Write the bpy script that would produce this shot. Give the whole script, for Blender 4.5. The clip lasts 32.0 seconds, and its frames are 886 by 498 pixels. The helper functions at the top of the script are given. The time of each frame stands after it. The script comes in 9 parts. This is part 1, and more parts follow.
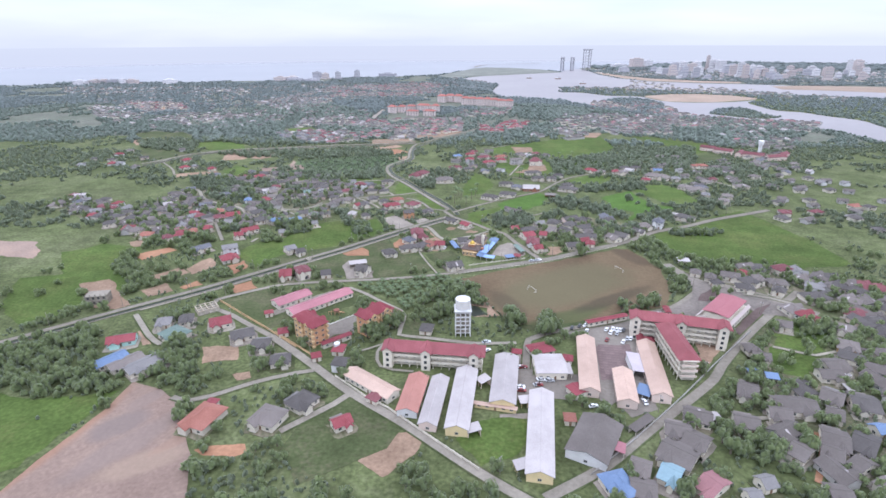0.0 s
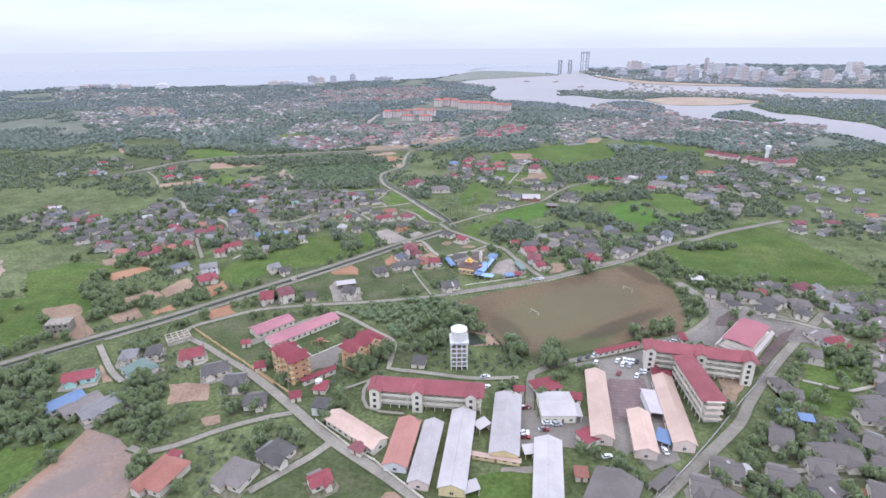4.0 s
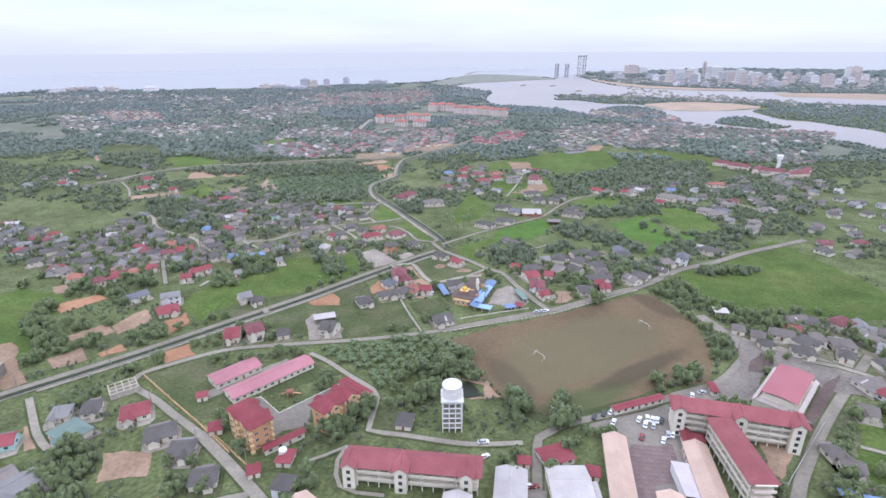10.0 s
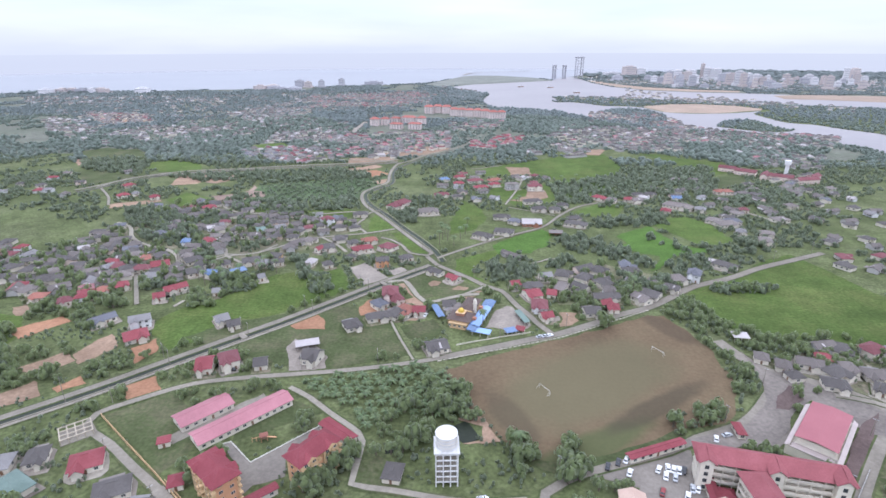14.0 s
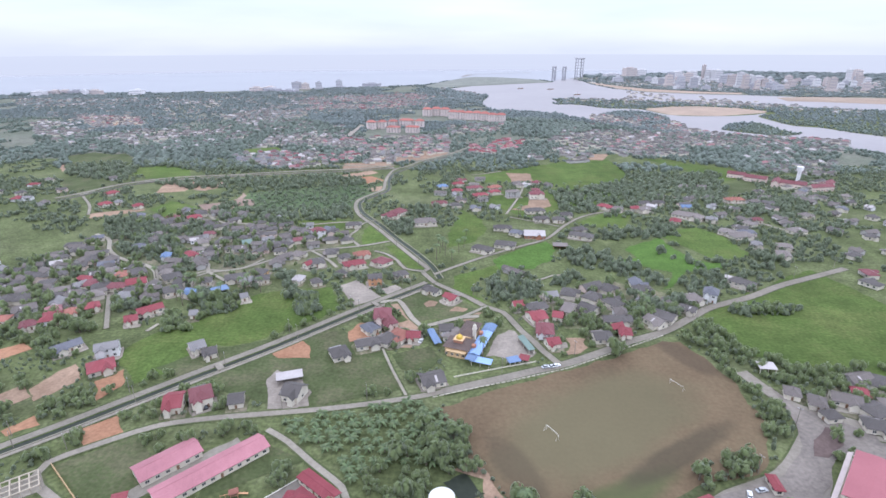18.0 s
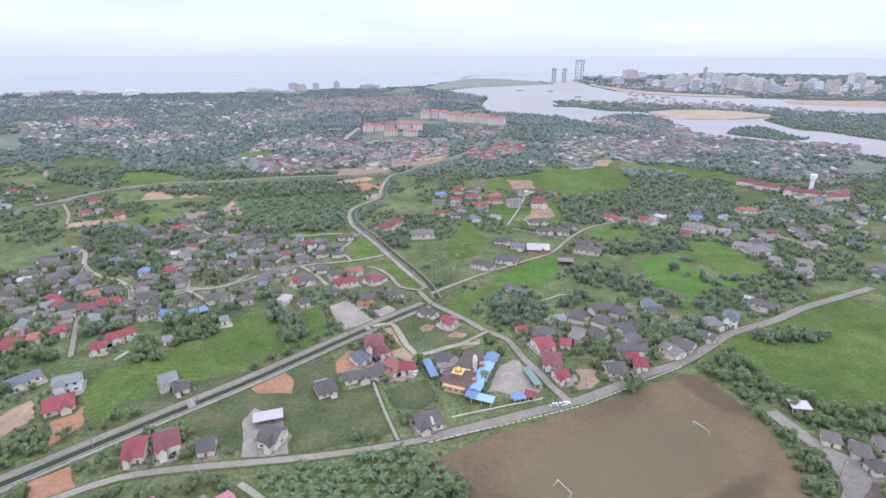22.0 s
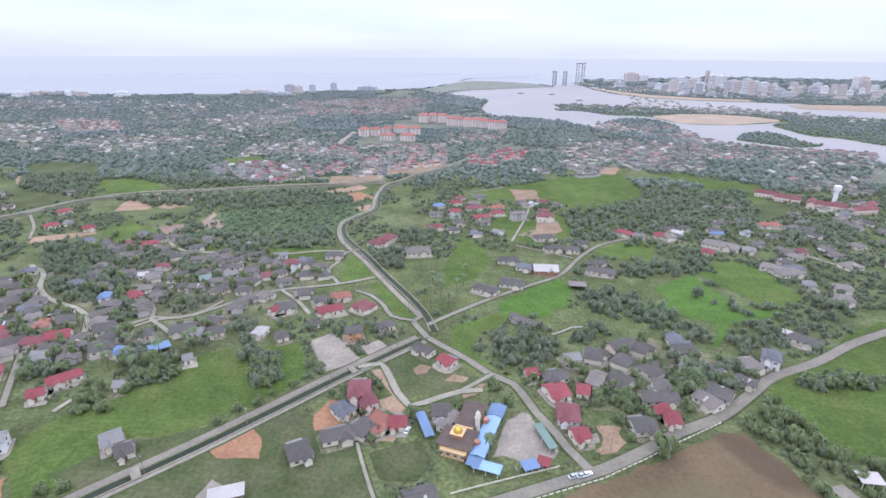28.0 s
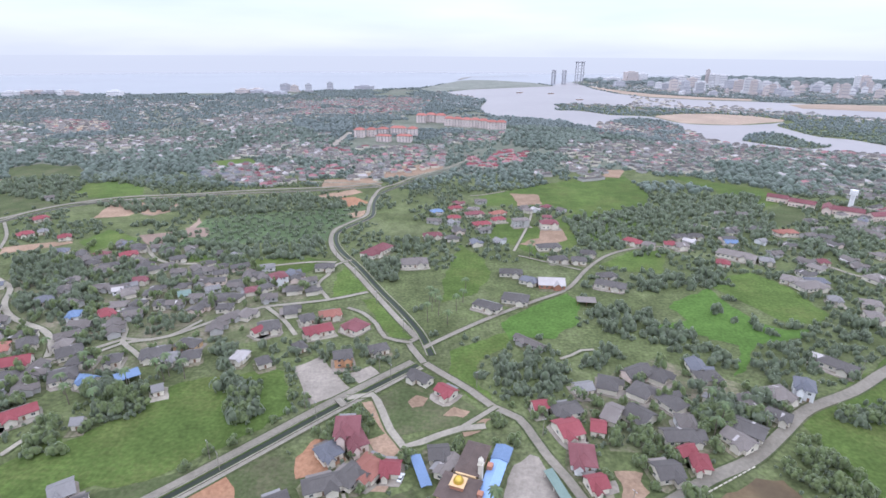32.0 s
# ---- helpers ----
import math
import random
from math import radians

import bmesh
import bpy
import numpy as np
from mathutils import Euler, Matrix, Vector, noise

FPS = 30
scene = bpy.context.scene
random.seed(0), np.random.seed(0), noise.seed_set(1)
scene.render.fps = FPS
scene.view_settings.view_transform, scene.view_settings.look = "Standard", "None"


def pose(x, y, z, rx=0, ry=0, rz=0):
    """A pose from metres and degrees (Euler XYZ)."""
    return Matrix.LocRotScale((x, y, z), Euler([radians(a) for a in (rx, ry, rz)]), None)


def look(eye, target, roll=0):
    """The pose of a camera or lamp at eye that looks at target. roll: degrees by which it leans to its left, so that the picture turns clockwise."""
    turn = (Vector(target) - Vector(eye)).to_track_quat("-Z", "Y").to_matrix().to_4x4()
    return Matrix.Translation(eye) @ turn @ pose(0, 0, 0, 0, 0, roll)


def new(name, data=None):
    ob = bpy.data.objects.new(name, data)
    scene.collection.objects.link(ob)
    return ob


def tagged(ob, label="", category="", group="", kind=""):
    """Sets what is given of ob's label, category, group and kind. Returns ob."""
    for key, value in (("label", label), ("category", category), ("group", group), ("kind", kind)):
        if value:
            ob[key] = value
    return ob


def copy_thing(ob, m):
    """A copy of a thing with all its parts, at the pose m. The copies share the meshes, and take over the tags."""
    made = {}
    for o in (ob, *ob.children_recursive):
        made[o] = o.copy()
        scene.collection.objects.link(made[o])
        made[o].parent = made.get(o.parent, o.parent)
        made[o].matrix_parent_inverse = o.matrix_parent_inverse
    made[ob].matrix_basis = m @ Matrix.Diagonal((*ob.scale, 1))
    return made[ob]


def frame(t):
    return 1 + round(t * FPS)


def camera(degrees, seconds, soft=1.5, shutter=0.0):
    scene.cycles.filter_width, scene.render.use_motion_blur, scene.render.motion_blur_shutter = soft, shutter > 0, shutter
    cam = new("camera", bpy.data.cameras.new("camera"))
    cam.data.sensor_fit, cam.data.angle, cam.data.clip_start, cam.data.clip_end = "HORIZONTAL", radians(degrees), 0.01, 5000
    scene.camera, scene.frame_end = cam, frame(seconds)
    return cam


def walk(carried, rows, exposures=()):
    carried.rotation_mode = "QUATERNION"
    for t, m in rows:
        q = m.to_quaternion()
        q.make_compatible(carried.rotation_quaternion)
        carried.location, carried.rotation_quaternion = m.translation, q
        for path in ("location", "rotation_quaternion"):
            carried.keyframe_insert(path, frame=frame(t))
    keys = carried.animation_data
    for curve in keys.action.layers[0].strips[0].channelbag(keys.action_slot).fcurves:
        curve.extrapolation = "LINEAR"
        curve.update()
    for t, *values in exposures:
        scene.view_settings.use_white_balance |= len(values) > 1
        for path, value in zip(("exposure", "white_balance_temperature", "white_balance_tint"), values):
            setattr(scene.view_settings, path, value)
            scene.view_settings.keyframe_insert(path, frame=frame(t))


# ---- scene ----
cam = camera(80.0, 32.0, soft=1.6)
PATH = [
    (0, (0.251, -1.409, 151.504), (0.135, 0.447, 150.768), -0.2),
    (1, (0.33, 5.899, 151.428), (0.216, 7.756, 150.694), -0.2),
    (2, (0.465, 13.232, 151.327), (0.352, 15.091, 150.596), -0.3),
    (3, (0.662, 20.719, 151.234), (0.552, 22.578, 150.505), -0.4),
    (3.5, (0.706, 24.477, 151.2), (0.596, 26.337, 150.473), -0.4),
    (5.5, (0.628, 39.541, 150.924), (0.524, 41.403, 150.2), -0.5),
    (6, (0.607, 43.243, 150.886), (0.503, 45.105, 150.164), -0.5),
    (7, (0.552, 50.516, 150.825), (0.452, 52.379, 150.105), -0.5),
    (8, (0.532, 57.734, 150.78), (0.435, 59.597, 150.062), -0.3),
    (9, (0.573, 64.997, 150.694), (0.478, 66.861, 149.976), -0.3),
    (10, (0.546, 72.216, 150.599), (0.453, 74.081, 149.883), -0.2),
    (11, (0.44, 79.456, 150.515), (0.352, 81.322, 149.799), -0.1),
    (12, (0.318, 86.737, 150.465), (0.234, 88.603, 149.75), -0.0),
    (13, (0.271, 93.978, 150.38), (0.188, 95.844, 149.666), -0.1),
    (14, (0.497, 101.162, 150.349), (0.416, 103.029, 149.636), -0.1),
    (14.5, (0.59, 104.795, 150.35), (0.507, 106.662, 149.638), -0.2),
    (16.5, (0.733, 119.065, 150.515), (0.653, 120.932, 149.804), -0.1),
    (17, (0.754, 122.633, 150.544), (0.675, 124.501, 149.834), -0.1),
    (18, (0.743, 129.654, 150.637), (0.665, 131.522, 149.928), -0.1),
    (19, (0.5, 136.746, 150.833), (0.418, 138.615, 150.125), -0.1),
    (20, (0.581, 143.83, 151.036), (0.504, 145.7, 150.329), 0.1),
    (21, (0.575, 151.186, 151.237), (0.504, 153.056, 150.53), 0.1),
    (22, (0.185, 158.424, 151.301), (0.112, 160.294, 150.595), 0.1),
    (23, (-0.298, 165.757, 151.189), (-0.371, 167.627, 150.484), 0.2),
    (24, (-0.585, 172.831, 150.955), (-0.656, 174.701, 150.251), 0.3),
    (25, (-0.895, 179.828, 150.716), (-0.964, 181.7, 150.014), 0.4),
    (25.5, (-1.017, 183.354, 150.633), (-1.087, 185.226, 149.932), 0.4),
    (27.5, (-1.102, 197.712, 149.968), (-1.169, 199.584, 149.269), 0.4),
    (28, (-1.17, 201.332, 149.867), (-1.237, 203.205, 149.168), 0.4),
    (29, (-1.362, 208.42, 149.573), (-1.428, 210.293, 148.873), 0.4),
    (30, (-1.59, 215.405, 149.275), (-1.654, 217.278, 148.575), 0.4),
    (31, (-1.829, 222.301, 149.064), (-1.892, 224.173, 148.364), 0.4),
    (32, (-2.163, 229.242, 148.953), (-2.223, 231.113, 148.251), 0.4),
]
walk(cam, [(t, look(eye, aim, roll)) for t, eye, aim, roll in PATH], exposures=[(0, -0.24, 5580, 15), (32, -0.24, 5580, 15)])

# ---- light ----
SUN_EL, SUN_AZ = radians(58), radians(205)
world = bpy.data.worlds.new("overcast_sky")
scene.world = world
world.use_nodes = True
wn, wl = world.node_tree.nodes, world.node_tree.links
wn.clear()


def node(tree_nodes, kind, operation="", bands_direction=""):
    n = tree_nodes.new(kind)
    if operation:
        n.operation = operation
    if bands_direction:
        n.bands_direction = bands_direction
    return n


def ramp(tree_nodes, stops):
    n = tree_nodes.new("ShaderNodeValToRGB")
    e = n.color_ramp.elements
    while len(e) < len(stops):
        e.new(0.5)
    for el, (pos, col) in zip(e, stops):
        el.position, el.color = pos, (*col, 1)
    return n


sky = node(wn, "ShaderNodeTexSky")
sky.sky_type, sky.sun_disc, sky.sun_elevation, sky.sun_rotation = "NISHITA", False, SUN_EL, SUN_AZ
sky_bg = node(wn, "ShaderNodeBackground")
sky_bg.inputs[1].default_value = 0.06
cloud_bg = node(wn, "ShaderNodeBackground")
coord = node(wn, "ShaderNodeTexCoord")
split = node(wn, "ShaderNodeSeparateXYZ")
# cloud cover, brighter overhead than at the horizon
height = ramp(wn, [(0.0, (0.84, 0.84, 0.875)), (0.02, (0.855, 0.855, 0.88)), (0.07, (0.885, 0.885, 0.895)), (0.16, (0.92, 0.915, 0.91)), (0.4, (2.15, 2.16, 2.16)), (1.0, (3.0, 3.0, 3.0))])
stretch = node(wn, "ShaderNodeMapping")
stretch.inputs["Scale"].default_value = (2.0, 2.0, 14.0)
puff = node(wn, "ShaderNodeTexNoise")
puff.inputs["Scale"].default_value, puff.inputs["Detail"].default_value = 1.6, 6
tone = ramp(wn, [(0.3, (0.89, 0.9, 0.94)), (0.7, (1.09, 1.08, 1.06))])
both = node(wn, "ShaderNodeMix")
both.data_type, both.blend_type = "RGBA", "MULTIPLY"
both.inputs[0].default_value = 1.0
add = node(wn, "ShaderNodeAddShader")
wout = node(wn, "ShaderNodeOutputWorld")
wl.new(coord.outputs["Generated"], split.inputs[0])
wl.new(coord.outputs["Generated"], stretch.inputs[0])
wl.new(stretch.outputs[0], puff.inputs["Vector"])
wl.new(split.outputs["Z"], height.inputs[0])
wl.new(puff.outputs["Fac"], tone.inputs[0])
wl.new(height.outputs[0], both.inputs[6])
wl.new(tone.outputs[0], both.inputs[7])
wl.new(both.outputs[2], cloud_bg.inputs[0])
wl.new(sky.outputs[0], sky_bg.inputs[0])
wl.new(sky_bg.outputs[0], add.inputs[0])
wl.new(cloud_bg.outputs[0], add.inputs[1])
wl.new(add.outputs[0], wout.inputs[0])
sun_data = bpy.data.lights.new("sun", "SUN")
sun_data.energy, sun_data.angle, sun_data.color = 0.6, radians(40), (1.0, 0.96, 0.9)
sun = new("sun", sun_data)
sun.matrix_world = look((0, 0, 400), (400 * math.cos(SUN_EL) * math.sin(-SUN_AZ) * -1, -400 * math.cos(SUN_EL) * math.cos(SUN_AZ), 400 - 400 * math.sin(SUN_EL)))


# ---- materials ----
def material(name, dark, light, rough=0.85, scale=0.3, fine=4.0, bump=0.0, island=0.0, metal=0.0, spec=0.4, third=None, bands=0.0, sheen=0.0, thin=0.0, tuft=0.0):
    """Two colours mixed by a broad and a fine noise; island: how far single pieces differ; bands: ribs along the roof slope, per metre."""
    m = bpy.data.materials.new(name)
    m.use_nodes = True
    n, l = m.node_tree.nodes, m.node_tree.links
    bsdf = n["Principled BSDF"]
    geo = node(n, "ShaderNodeNewGeometry")
    obj = node(n, "ShaderNodeTexCoord")
    vec = obj.outputs["Object"]
    broad, grain = node(n, "ShaderNodeTexNoise"), node(n, "ShaderNodeTexNoise")
    broad.inputs["Scale"].default_value, broad.inputs["Detail"].default_value = scale, 5
    grain.inputs["Scale"].default_value, grain.inputs["Detail"].default_value = fine, 4
    l.new(vec, broad.inputs["Vector"])
    l.new(vec, grain.inputs["Vector"])
    mixf = node(n, "ShaderNodeMath", operation="MULTIPLY_ADD")
    mixf.inputs[1].default_value = 0.45
    l.new(grain.outputs["Fac"], mixf.inputs[0])
    half = node(n, "ShaderNodeMath", operation="MULTIPLY")
    half.inputs[1].default_value = 0.75
    l.new(broad.outputs["Fac"], half.inputs[0])
    l.new(half.outputs[0], mixf.inputs[2])
    stops = [(0.42, dark), (0.78, light)] if third is None else [(0.40, dark), (0.58, light), (0.74, third)]
    col = ramp(n, stops)
    l.new(mixf.outputs[0], col.inputs[0])
    out = col.outputs[0]
    if tuft:
        # tufts and trodden spots a few metres wide, and broad drier swathes
        for size, amount in ((0.55, tuft), (0.09, tuft * 0.7), (0.018, tuft * 0.6)):
            spot, gain, mix2 = node(n, "ShaderNodeTexNoise"), node(n, "ShaderNodeMapRange"), node(n, "ShaderNodeVectorMath", operation="MULTIPLY")
            spot.inputs["Scale"].default_value, spot.inputs["Detail"].default_value = size, 5
            gain.inputs["From Min"].default_value, gain.inputs["From Max"].default_value = 0.3, 0.7
            gain.inputs["To Min"].default_value, gain.inputs["To Max"].default_value = 1 - amount, 1 + amount
            l.new(vec, spot.inputs["Vector"])
            l.new(spot.outputs["Fac"], gain.inputs["Value"])
            l.new(out, mix2.inputs[0])
            l.new(gain.outputs[0], mix2.inputs[1])
            out = mix2.outputs[0]
    if island:
        hue = node(n, "ShaderNodeHueSaturation")
        mr = node(n, "ShaderNodeMapRange")
        mr.inputs["To Min"].default_value, mr.inputs["To Max"].default_value = 1 - island, 1 + island
        l.new(geo.outputs["Random Per Island"], mr.inputs["Value"])
        l.new(mr.outputs[0], hue.inputs["Value"])
        mh = node(n, "ShaderNodeMapRange")
        mh.inputs["To Min"].default_value, mh.inputs["To Max"].default_value = 0.5 - island * 0.05, 0.5 + island * 0.04
        frac = node(n, "ShaderNodeMath", operation="FRACT")
        mul = node(n, "ShaderNodeMath", operation="MULTIPLY")
        mul.inputs[1].default_value = 7.31
        l.new(geo.outputs["Random Per Island"], mul.inputs[0])
        l.new(mul.outputs[0], frac.inputs[0])
        l.new(frac.outputs[0], mh.inputs["Value"])
        l.new(mh.outputs[0], hue.inputs["Hue"])
        l.new(out, hue.inputs["Color"])
        out = hue.outputs[0]
    else:
        info = node(n, "ShaderNodeObjectInfo")
        hue = node(n, "ShaderNodeHueSaturation")
        mr = node(n, "ShaderNodeMapRange")
        mr.inputs["To Min"].default_value, mr.inputs["To Max"].default_value = 0.88, 1.1
        l.new(info.outputs["Random"], mr.inputs["Value"])
        l.new(mr.outputs[0], hue.inputs["Value"])
        l.new(out, hue.inputs["Color"])
        out = hue.outputs[0]
    l.new(out, bsdf.inputs["Base Color"])
    bsdf.inputs["Roughness"].default_value, bsdf.inputs["Metallic"].default_value = rough, metal
    bsdf.inputs["Specular IOR Level"].default_value = spec
    if sheen:
        bsdf.inputs["Sheen Weight"].default_value, bsdf.inputs["Sheen Roughness"].default_value = sheen, 0.6
    if thin:
        leaf, mixer, surface = node(n, "ShaderNodeBsdfTranslucent"), node(n, "ShaderNodeMixShader"), n["Material Output"]
        mixer.inputs[0].default_value = thin
        l.new(out, leaf.inputs["Color"])
        l.new(bsdf.outputs[0], mixer.inputs[1])
        l.new(leaf.outputs[0], mixer.inputs[2])
        l.new(mixer.outputs[0], surface.inputs["Surface"])
    if bands:
        wave = node(n, "ShaderNodeTexWave", bands_direction="X")
        wave.inputs["Scale"].default_value = bands
        l.new(vec, wave.inputs["Vector"])
        b = node(n, "ShaderNodeBump")
        b.inputs["Strength"].default_value, b.inputs["Distance"].default_value = 0.5, 0.05
        l.new(wave.outputs["Fac"], b.inputs["Height"])
        l.new(b.outputs[0], bsdf.inputs["Normal"])
    elif bump:
        b = node(n, "ShaderNodeBump")
        b.inputs["Strength"].default_value, b.inputs["Distance"].default_value = 0.7, bump
        l.new(grain.outputs["Fac"], b.inputs["Height"])
        l.new(b.outputs[0], bsdf.inputs["Normal"])
    return m


SCRUB = material("scrub_ground", (0.065, 0.0779, 0.0331), (0.083, 0.0969, 0.0414), 0.95, 0.02, 0.3, 0.3, spec=0.1, third=(0.104, 0.114, 0.057), tuft=0.35)
YARD = material("village_yard", (0.07, 0.085, 0.038), (0.1, 0.105, 0.056), 0.95, 0.06, 0.5, 0.1, spec=0.08, third=(0.165, 0.142, 0.105), tuft=0.25)
GRASS1 = material("meadow_grass", (0.0567, 0.0836, 0.0222), (0.0706, 0.102, 0.0265), 0.95, 0.03, 0.5, 0.2, spec=0.1, third=(0.0877, 0.107, 0.0333), tuft=0.24)
GRASS2 = material("worn_lawn", (0.0513, 0.0642, 0.0273), (0.0637, 0.0767, 0.0333), 0.95, 0.05, 0.6, 0.1, spec=0.1, third=(0.09, 0.0892, 0.05), tuft=0.2)
GRASS3 = material("paddy_grass", (0.0619, 0.109, 0.0245), (0.0756, 0.128, 0.0297), 0.95, 0.02, 0.4, 0.2, spec=0.1, tuft=0.22)
MUD = material("field_mud", (0.0888, 0.0633, 0.0404), (0.113, 0.0821, 0.0508), 0.95, 0.018, 0.5, 0.03, spec=0.08, third=(0.12, 0.092, 0.0564), tuft=0.1)
SAND = material("sandy_earth", (0.20, 0.148, 0.122), (0.245, 0.182, 0.148), 0.95, 0.025, 0.8, 0.1, third=(0.285, 0.2, 0.15), tuft=0.09, spec=0.12)
THICKET = material("thicket_floor", (0.052, 0.076, 0.036), (0.072, 0.1, 0.048), 0.95, 0.05, 0.5, 0.2, spec=0.08, third=(0.075, 0.092, 0.048), tuft=0.3)
COURT = material("brown_earth_court", (0.1, 0.073, 0.068), (0.135, 0.1, 0.09), 0.95, 0.15, 1.2, 0.2, spec=0.1, tuft=0.1)
LOT = material("compacted_earth", (0.185, 0.131, 0.106), (0.219, 0.158, 0.129), 0.95, 0.03, 0.8, 0.1, spec=0.12, third=(0.254, 0.185, 0.144), tuft=0.12)
SANDBAR = material("river_sand", (0.25, 0.19, 0.15), (0.31, 0.24, 0.185), 0.95, 0.01, 0.2, 0.0, spec=0.1, tuft=0.12)
SPIT = material("spit_ground", (0.15, 0.16, 0.135), (0.22, 0.22, 0.195), 0.95, 0.012, 0.1, 0.0, spec=0.1, tuft=0.15)
CLAY = material("orange_clay", (0.245, 0.125, 0.0755), (0.311, 0.177, 0.108), 0.95, 0.08, 1.0, 0.1, tuft=0.15, spec=0.12)
CLAY2 = material("tan_earth", (0.205, 0.138, 0.0949), (0.282, 0.198, 0.141), 0.95, 0.08, 1.0, 0.1, tuft=0.18, spec=0.12)
GRAVEL = material("pale_gravel", (0.193, 0.167, 0.143), (0.258, 0.225, 0.191), 0.95, 0.1, 1.5, 0.1, tuft=0.15, spec=0.12)
TARMAC = material("worn_tarmac", (0.152, 0.134, 0.116), (0.201, 0.178, 0.153), 0.9, 0.06, 1.2, 0.03, tuft=0.12, spec=0.12)
FORECOURT = material("trodden_tarmac", (0.129, 0.112, 0.0984), (0.17, 0.148, 0.131), 0.9, 0.05, 0.9, 0.03, third=(0.196, 0.171, 0.147), tuft=0.15, spec=0.12)
ASPHALT = material("old_asphalt", (0.17, 0.151, 0.125), (0.232, 0.206, 0.171), 0.9, 0.06, 1.5, 0.03, tuft=0.12, spec=0.12)
CONCRETE = material("concrete", (0.195, 0.174, 0.143), (0.259, 0.233, 0.192), 0.9, 0.08, 1.5, 0.03, tuft=0.12, spec=0.12)
SLAB = material("reddish_paving", (0.13, 0.092, 0.09), (0.185, 0.138, 0.13), 0.85, 0.3, 2.0, 0.03, spec=0.12)
PAVERS = material("dark_pavers", (0.12, 0.085, 0.085), (0.17, 0.125, 0.12), 0.85, 0.1, 2.0, 0.03, spec=0.12)
WATER = material("dark_water", (0.016, 0.0195, 0.0144), (0.0272, 0.0323, 0.0224), 0.45, 0.05, 0.5, 0.02, spec=0.12)
RIVER = material("silty_river", (0.235, 0.215, 0.218), (0.28, 0.255, 0.257), 0.5, 0.004, 0.05, 0.0, spec=0.25)
SEA = material("grey_sea", (0.249, 0.252, 0.268), (0.27, 0.273, 0.288), 0.75, 0.002, 0.03, 0.0, spec=0.2)
roof_tone = {
    "DARK": (0.083, 0.074, 0.07), "SMOKE": (0.114, 0.098, 0.09), "GREY": (0.172, 0.162, 0.16), "RED": (0.195, 0.05, 0.057), "MAROON": (0.149, 0.0558, 0.0612),
    "MAROON2": (0.18, 0.0414, 0.0504), "RUST": (0.225, 0.0945, 0.072), "BLUE": (0.117, 0.167, 0.27), "BLUEGREY": (0.112, 0.112, 0.128), "ORANGE": (0.243, 0.104, 0.0792),
    "WHITE": (0.345, 0.312, 0.305), "PALE": (0.155, 0.133, 0.122), "GREEN": (0.135, 0.18, 0.158), "TEAL": (0.18, 0.261, 0.297), "FADEDRED": (0.252, 0.126, 0.131),
    "SALMON": (0.288, 0.135, 0.108), "PEACH": (0.42, 0.3, 0.24), "PINK": (0.288, 0.122, 0.14), "PALEBLUE": (0.395, 0.348, 0.372), "SCHOOL": (0.222, 0.07, 0.077),
}


def roof_mat(key):
    c = roof_tone[key]
    metal = key in ("WHITE", "BLUE", "PEACH", "PINK", "SALMON", "TEAL", "PALEBLUE")
    return material(key.lower() + "_roofing", [v * 0.86 for v in c], [min(0.8, v * 1.02) for v in c], 0.55 if metal else 0.8, 0.12, 1.6, spec=0.25, bands=0.9, third=[min(0.85, v * 1.12 + 0.01) for v in c])


(R_DARK, R_SMOKE, R_GREY, R_RED, R_MAROON, R_MAROON2, R_RUST, R_BLUE, R_BLUEGREY, R_ORANGE, R_WHITE, R_PALE, R_GREEN, R_TEAL, R_FADEDRED, R_SALMON, R_PEACH,
 R_PINK, R_PALEBLUE, R_SCHOOL) = [roof_mat(k) for k in roof_tone]


def stain(m, x, y, turn, half_long, half_wide, colour, amount, fray):
    """A frayed oval of another colour on a ground material, about x, y."""
    n, l = m.node_tree.nodes, m.node_tree.links
    target = n["Principled BSDF"].inputs["Base Color"]
    before = target.links[0].from_socket
    obj, put, size = node(n, "ShaderNodeTexCoord"), node(n, "ShaderNodeMapping"), node(n, "ShaderNodeVectorMath", operation="LENGTH")
    put.vector_type = "TEXTURE"
    put.inputs["Location"].default_value, put.inputs["Rotation"].default_value, put.inputs["Scale"].default_value = (x, y, 0), (0, 0, radians(turn)), (half_long, half_wide, 1)
    rag, shift, edge, mix = node(n, "ShaderNodeTexNoise"), node(n, "ShaderNodeMath", operation="MULTIPLY_ADD"), node(n, "ShaderNodeMapRange"), node(n, "ShaderNodeMix")
    rag.inputs["Scale"].default_value, rag.inputs["Detail"].default_value = 0.06, 6
    edge.interpolation_type = "SMOOTHSTEP"
    edge.inputs["From Min"].default_value, edge.inputs["From Max"].default_value = 0.55 + fray / 2, 1.1 + fray / 2
    edge.inputs["To Min"].default_value, edge.inputs["To Max"].default_value = amount, 0.0
    mix.data_type = "RGBA"
    mix.inputs[7].default_value = (*colour, 1)
    shift.inputs[1].default_value = fray
    l.new(obj.outputs["Object"], put.inputs["Vector"])
    l.new(obj.outputs["Object"], rag.inputs["Vector"])
    l.new(put.outputs[0], size.inputs[0])
    l.new(rag.outputs["Fac"], shift.inputs[0])
    l.new(size.outputs["Value"], shift.inputs[2])
    l.new(shift.outputs[0], edge.inputs["Value"])
    l.new(edge.outputs[0], mix.inputs[0])
    l.new(before, mix.inputs[6])
    l.new(mix.outputs[2], target)


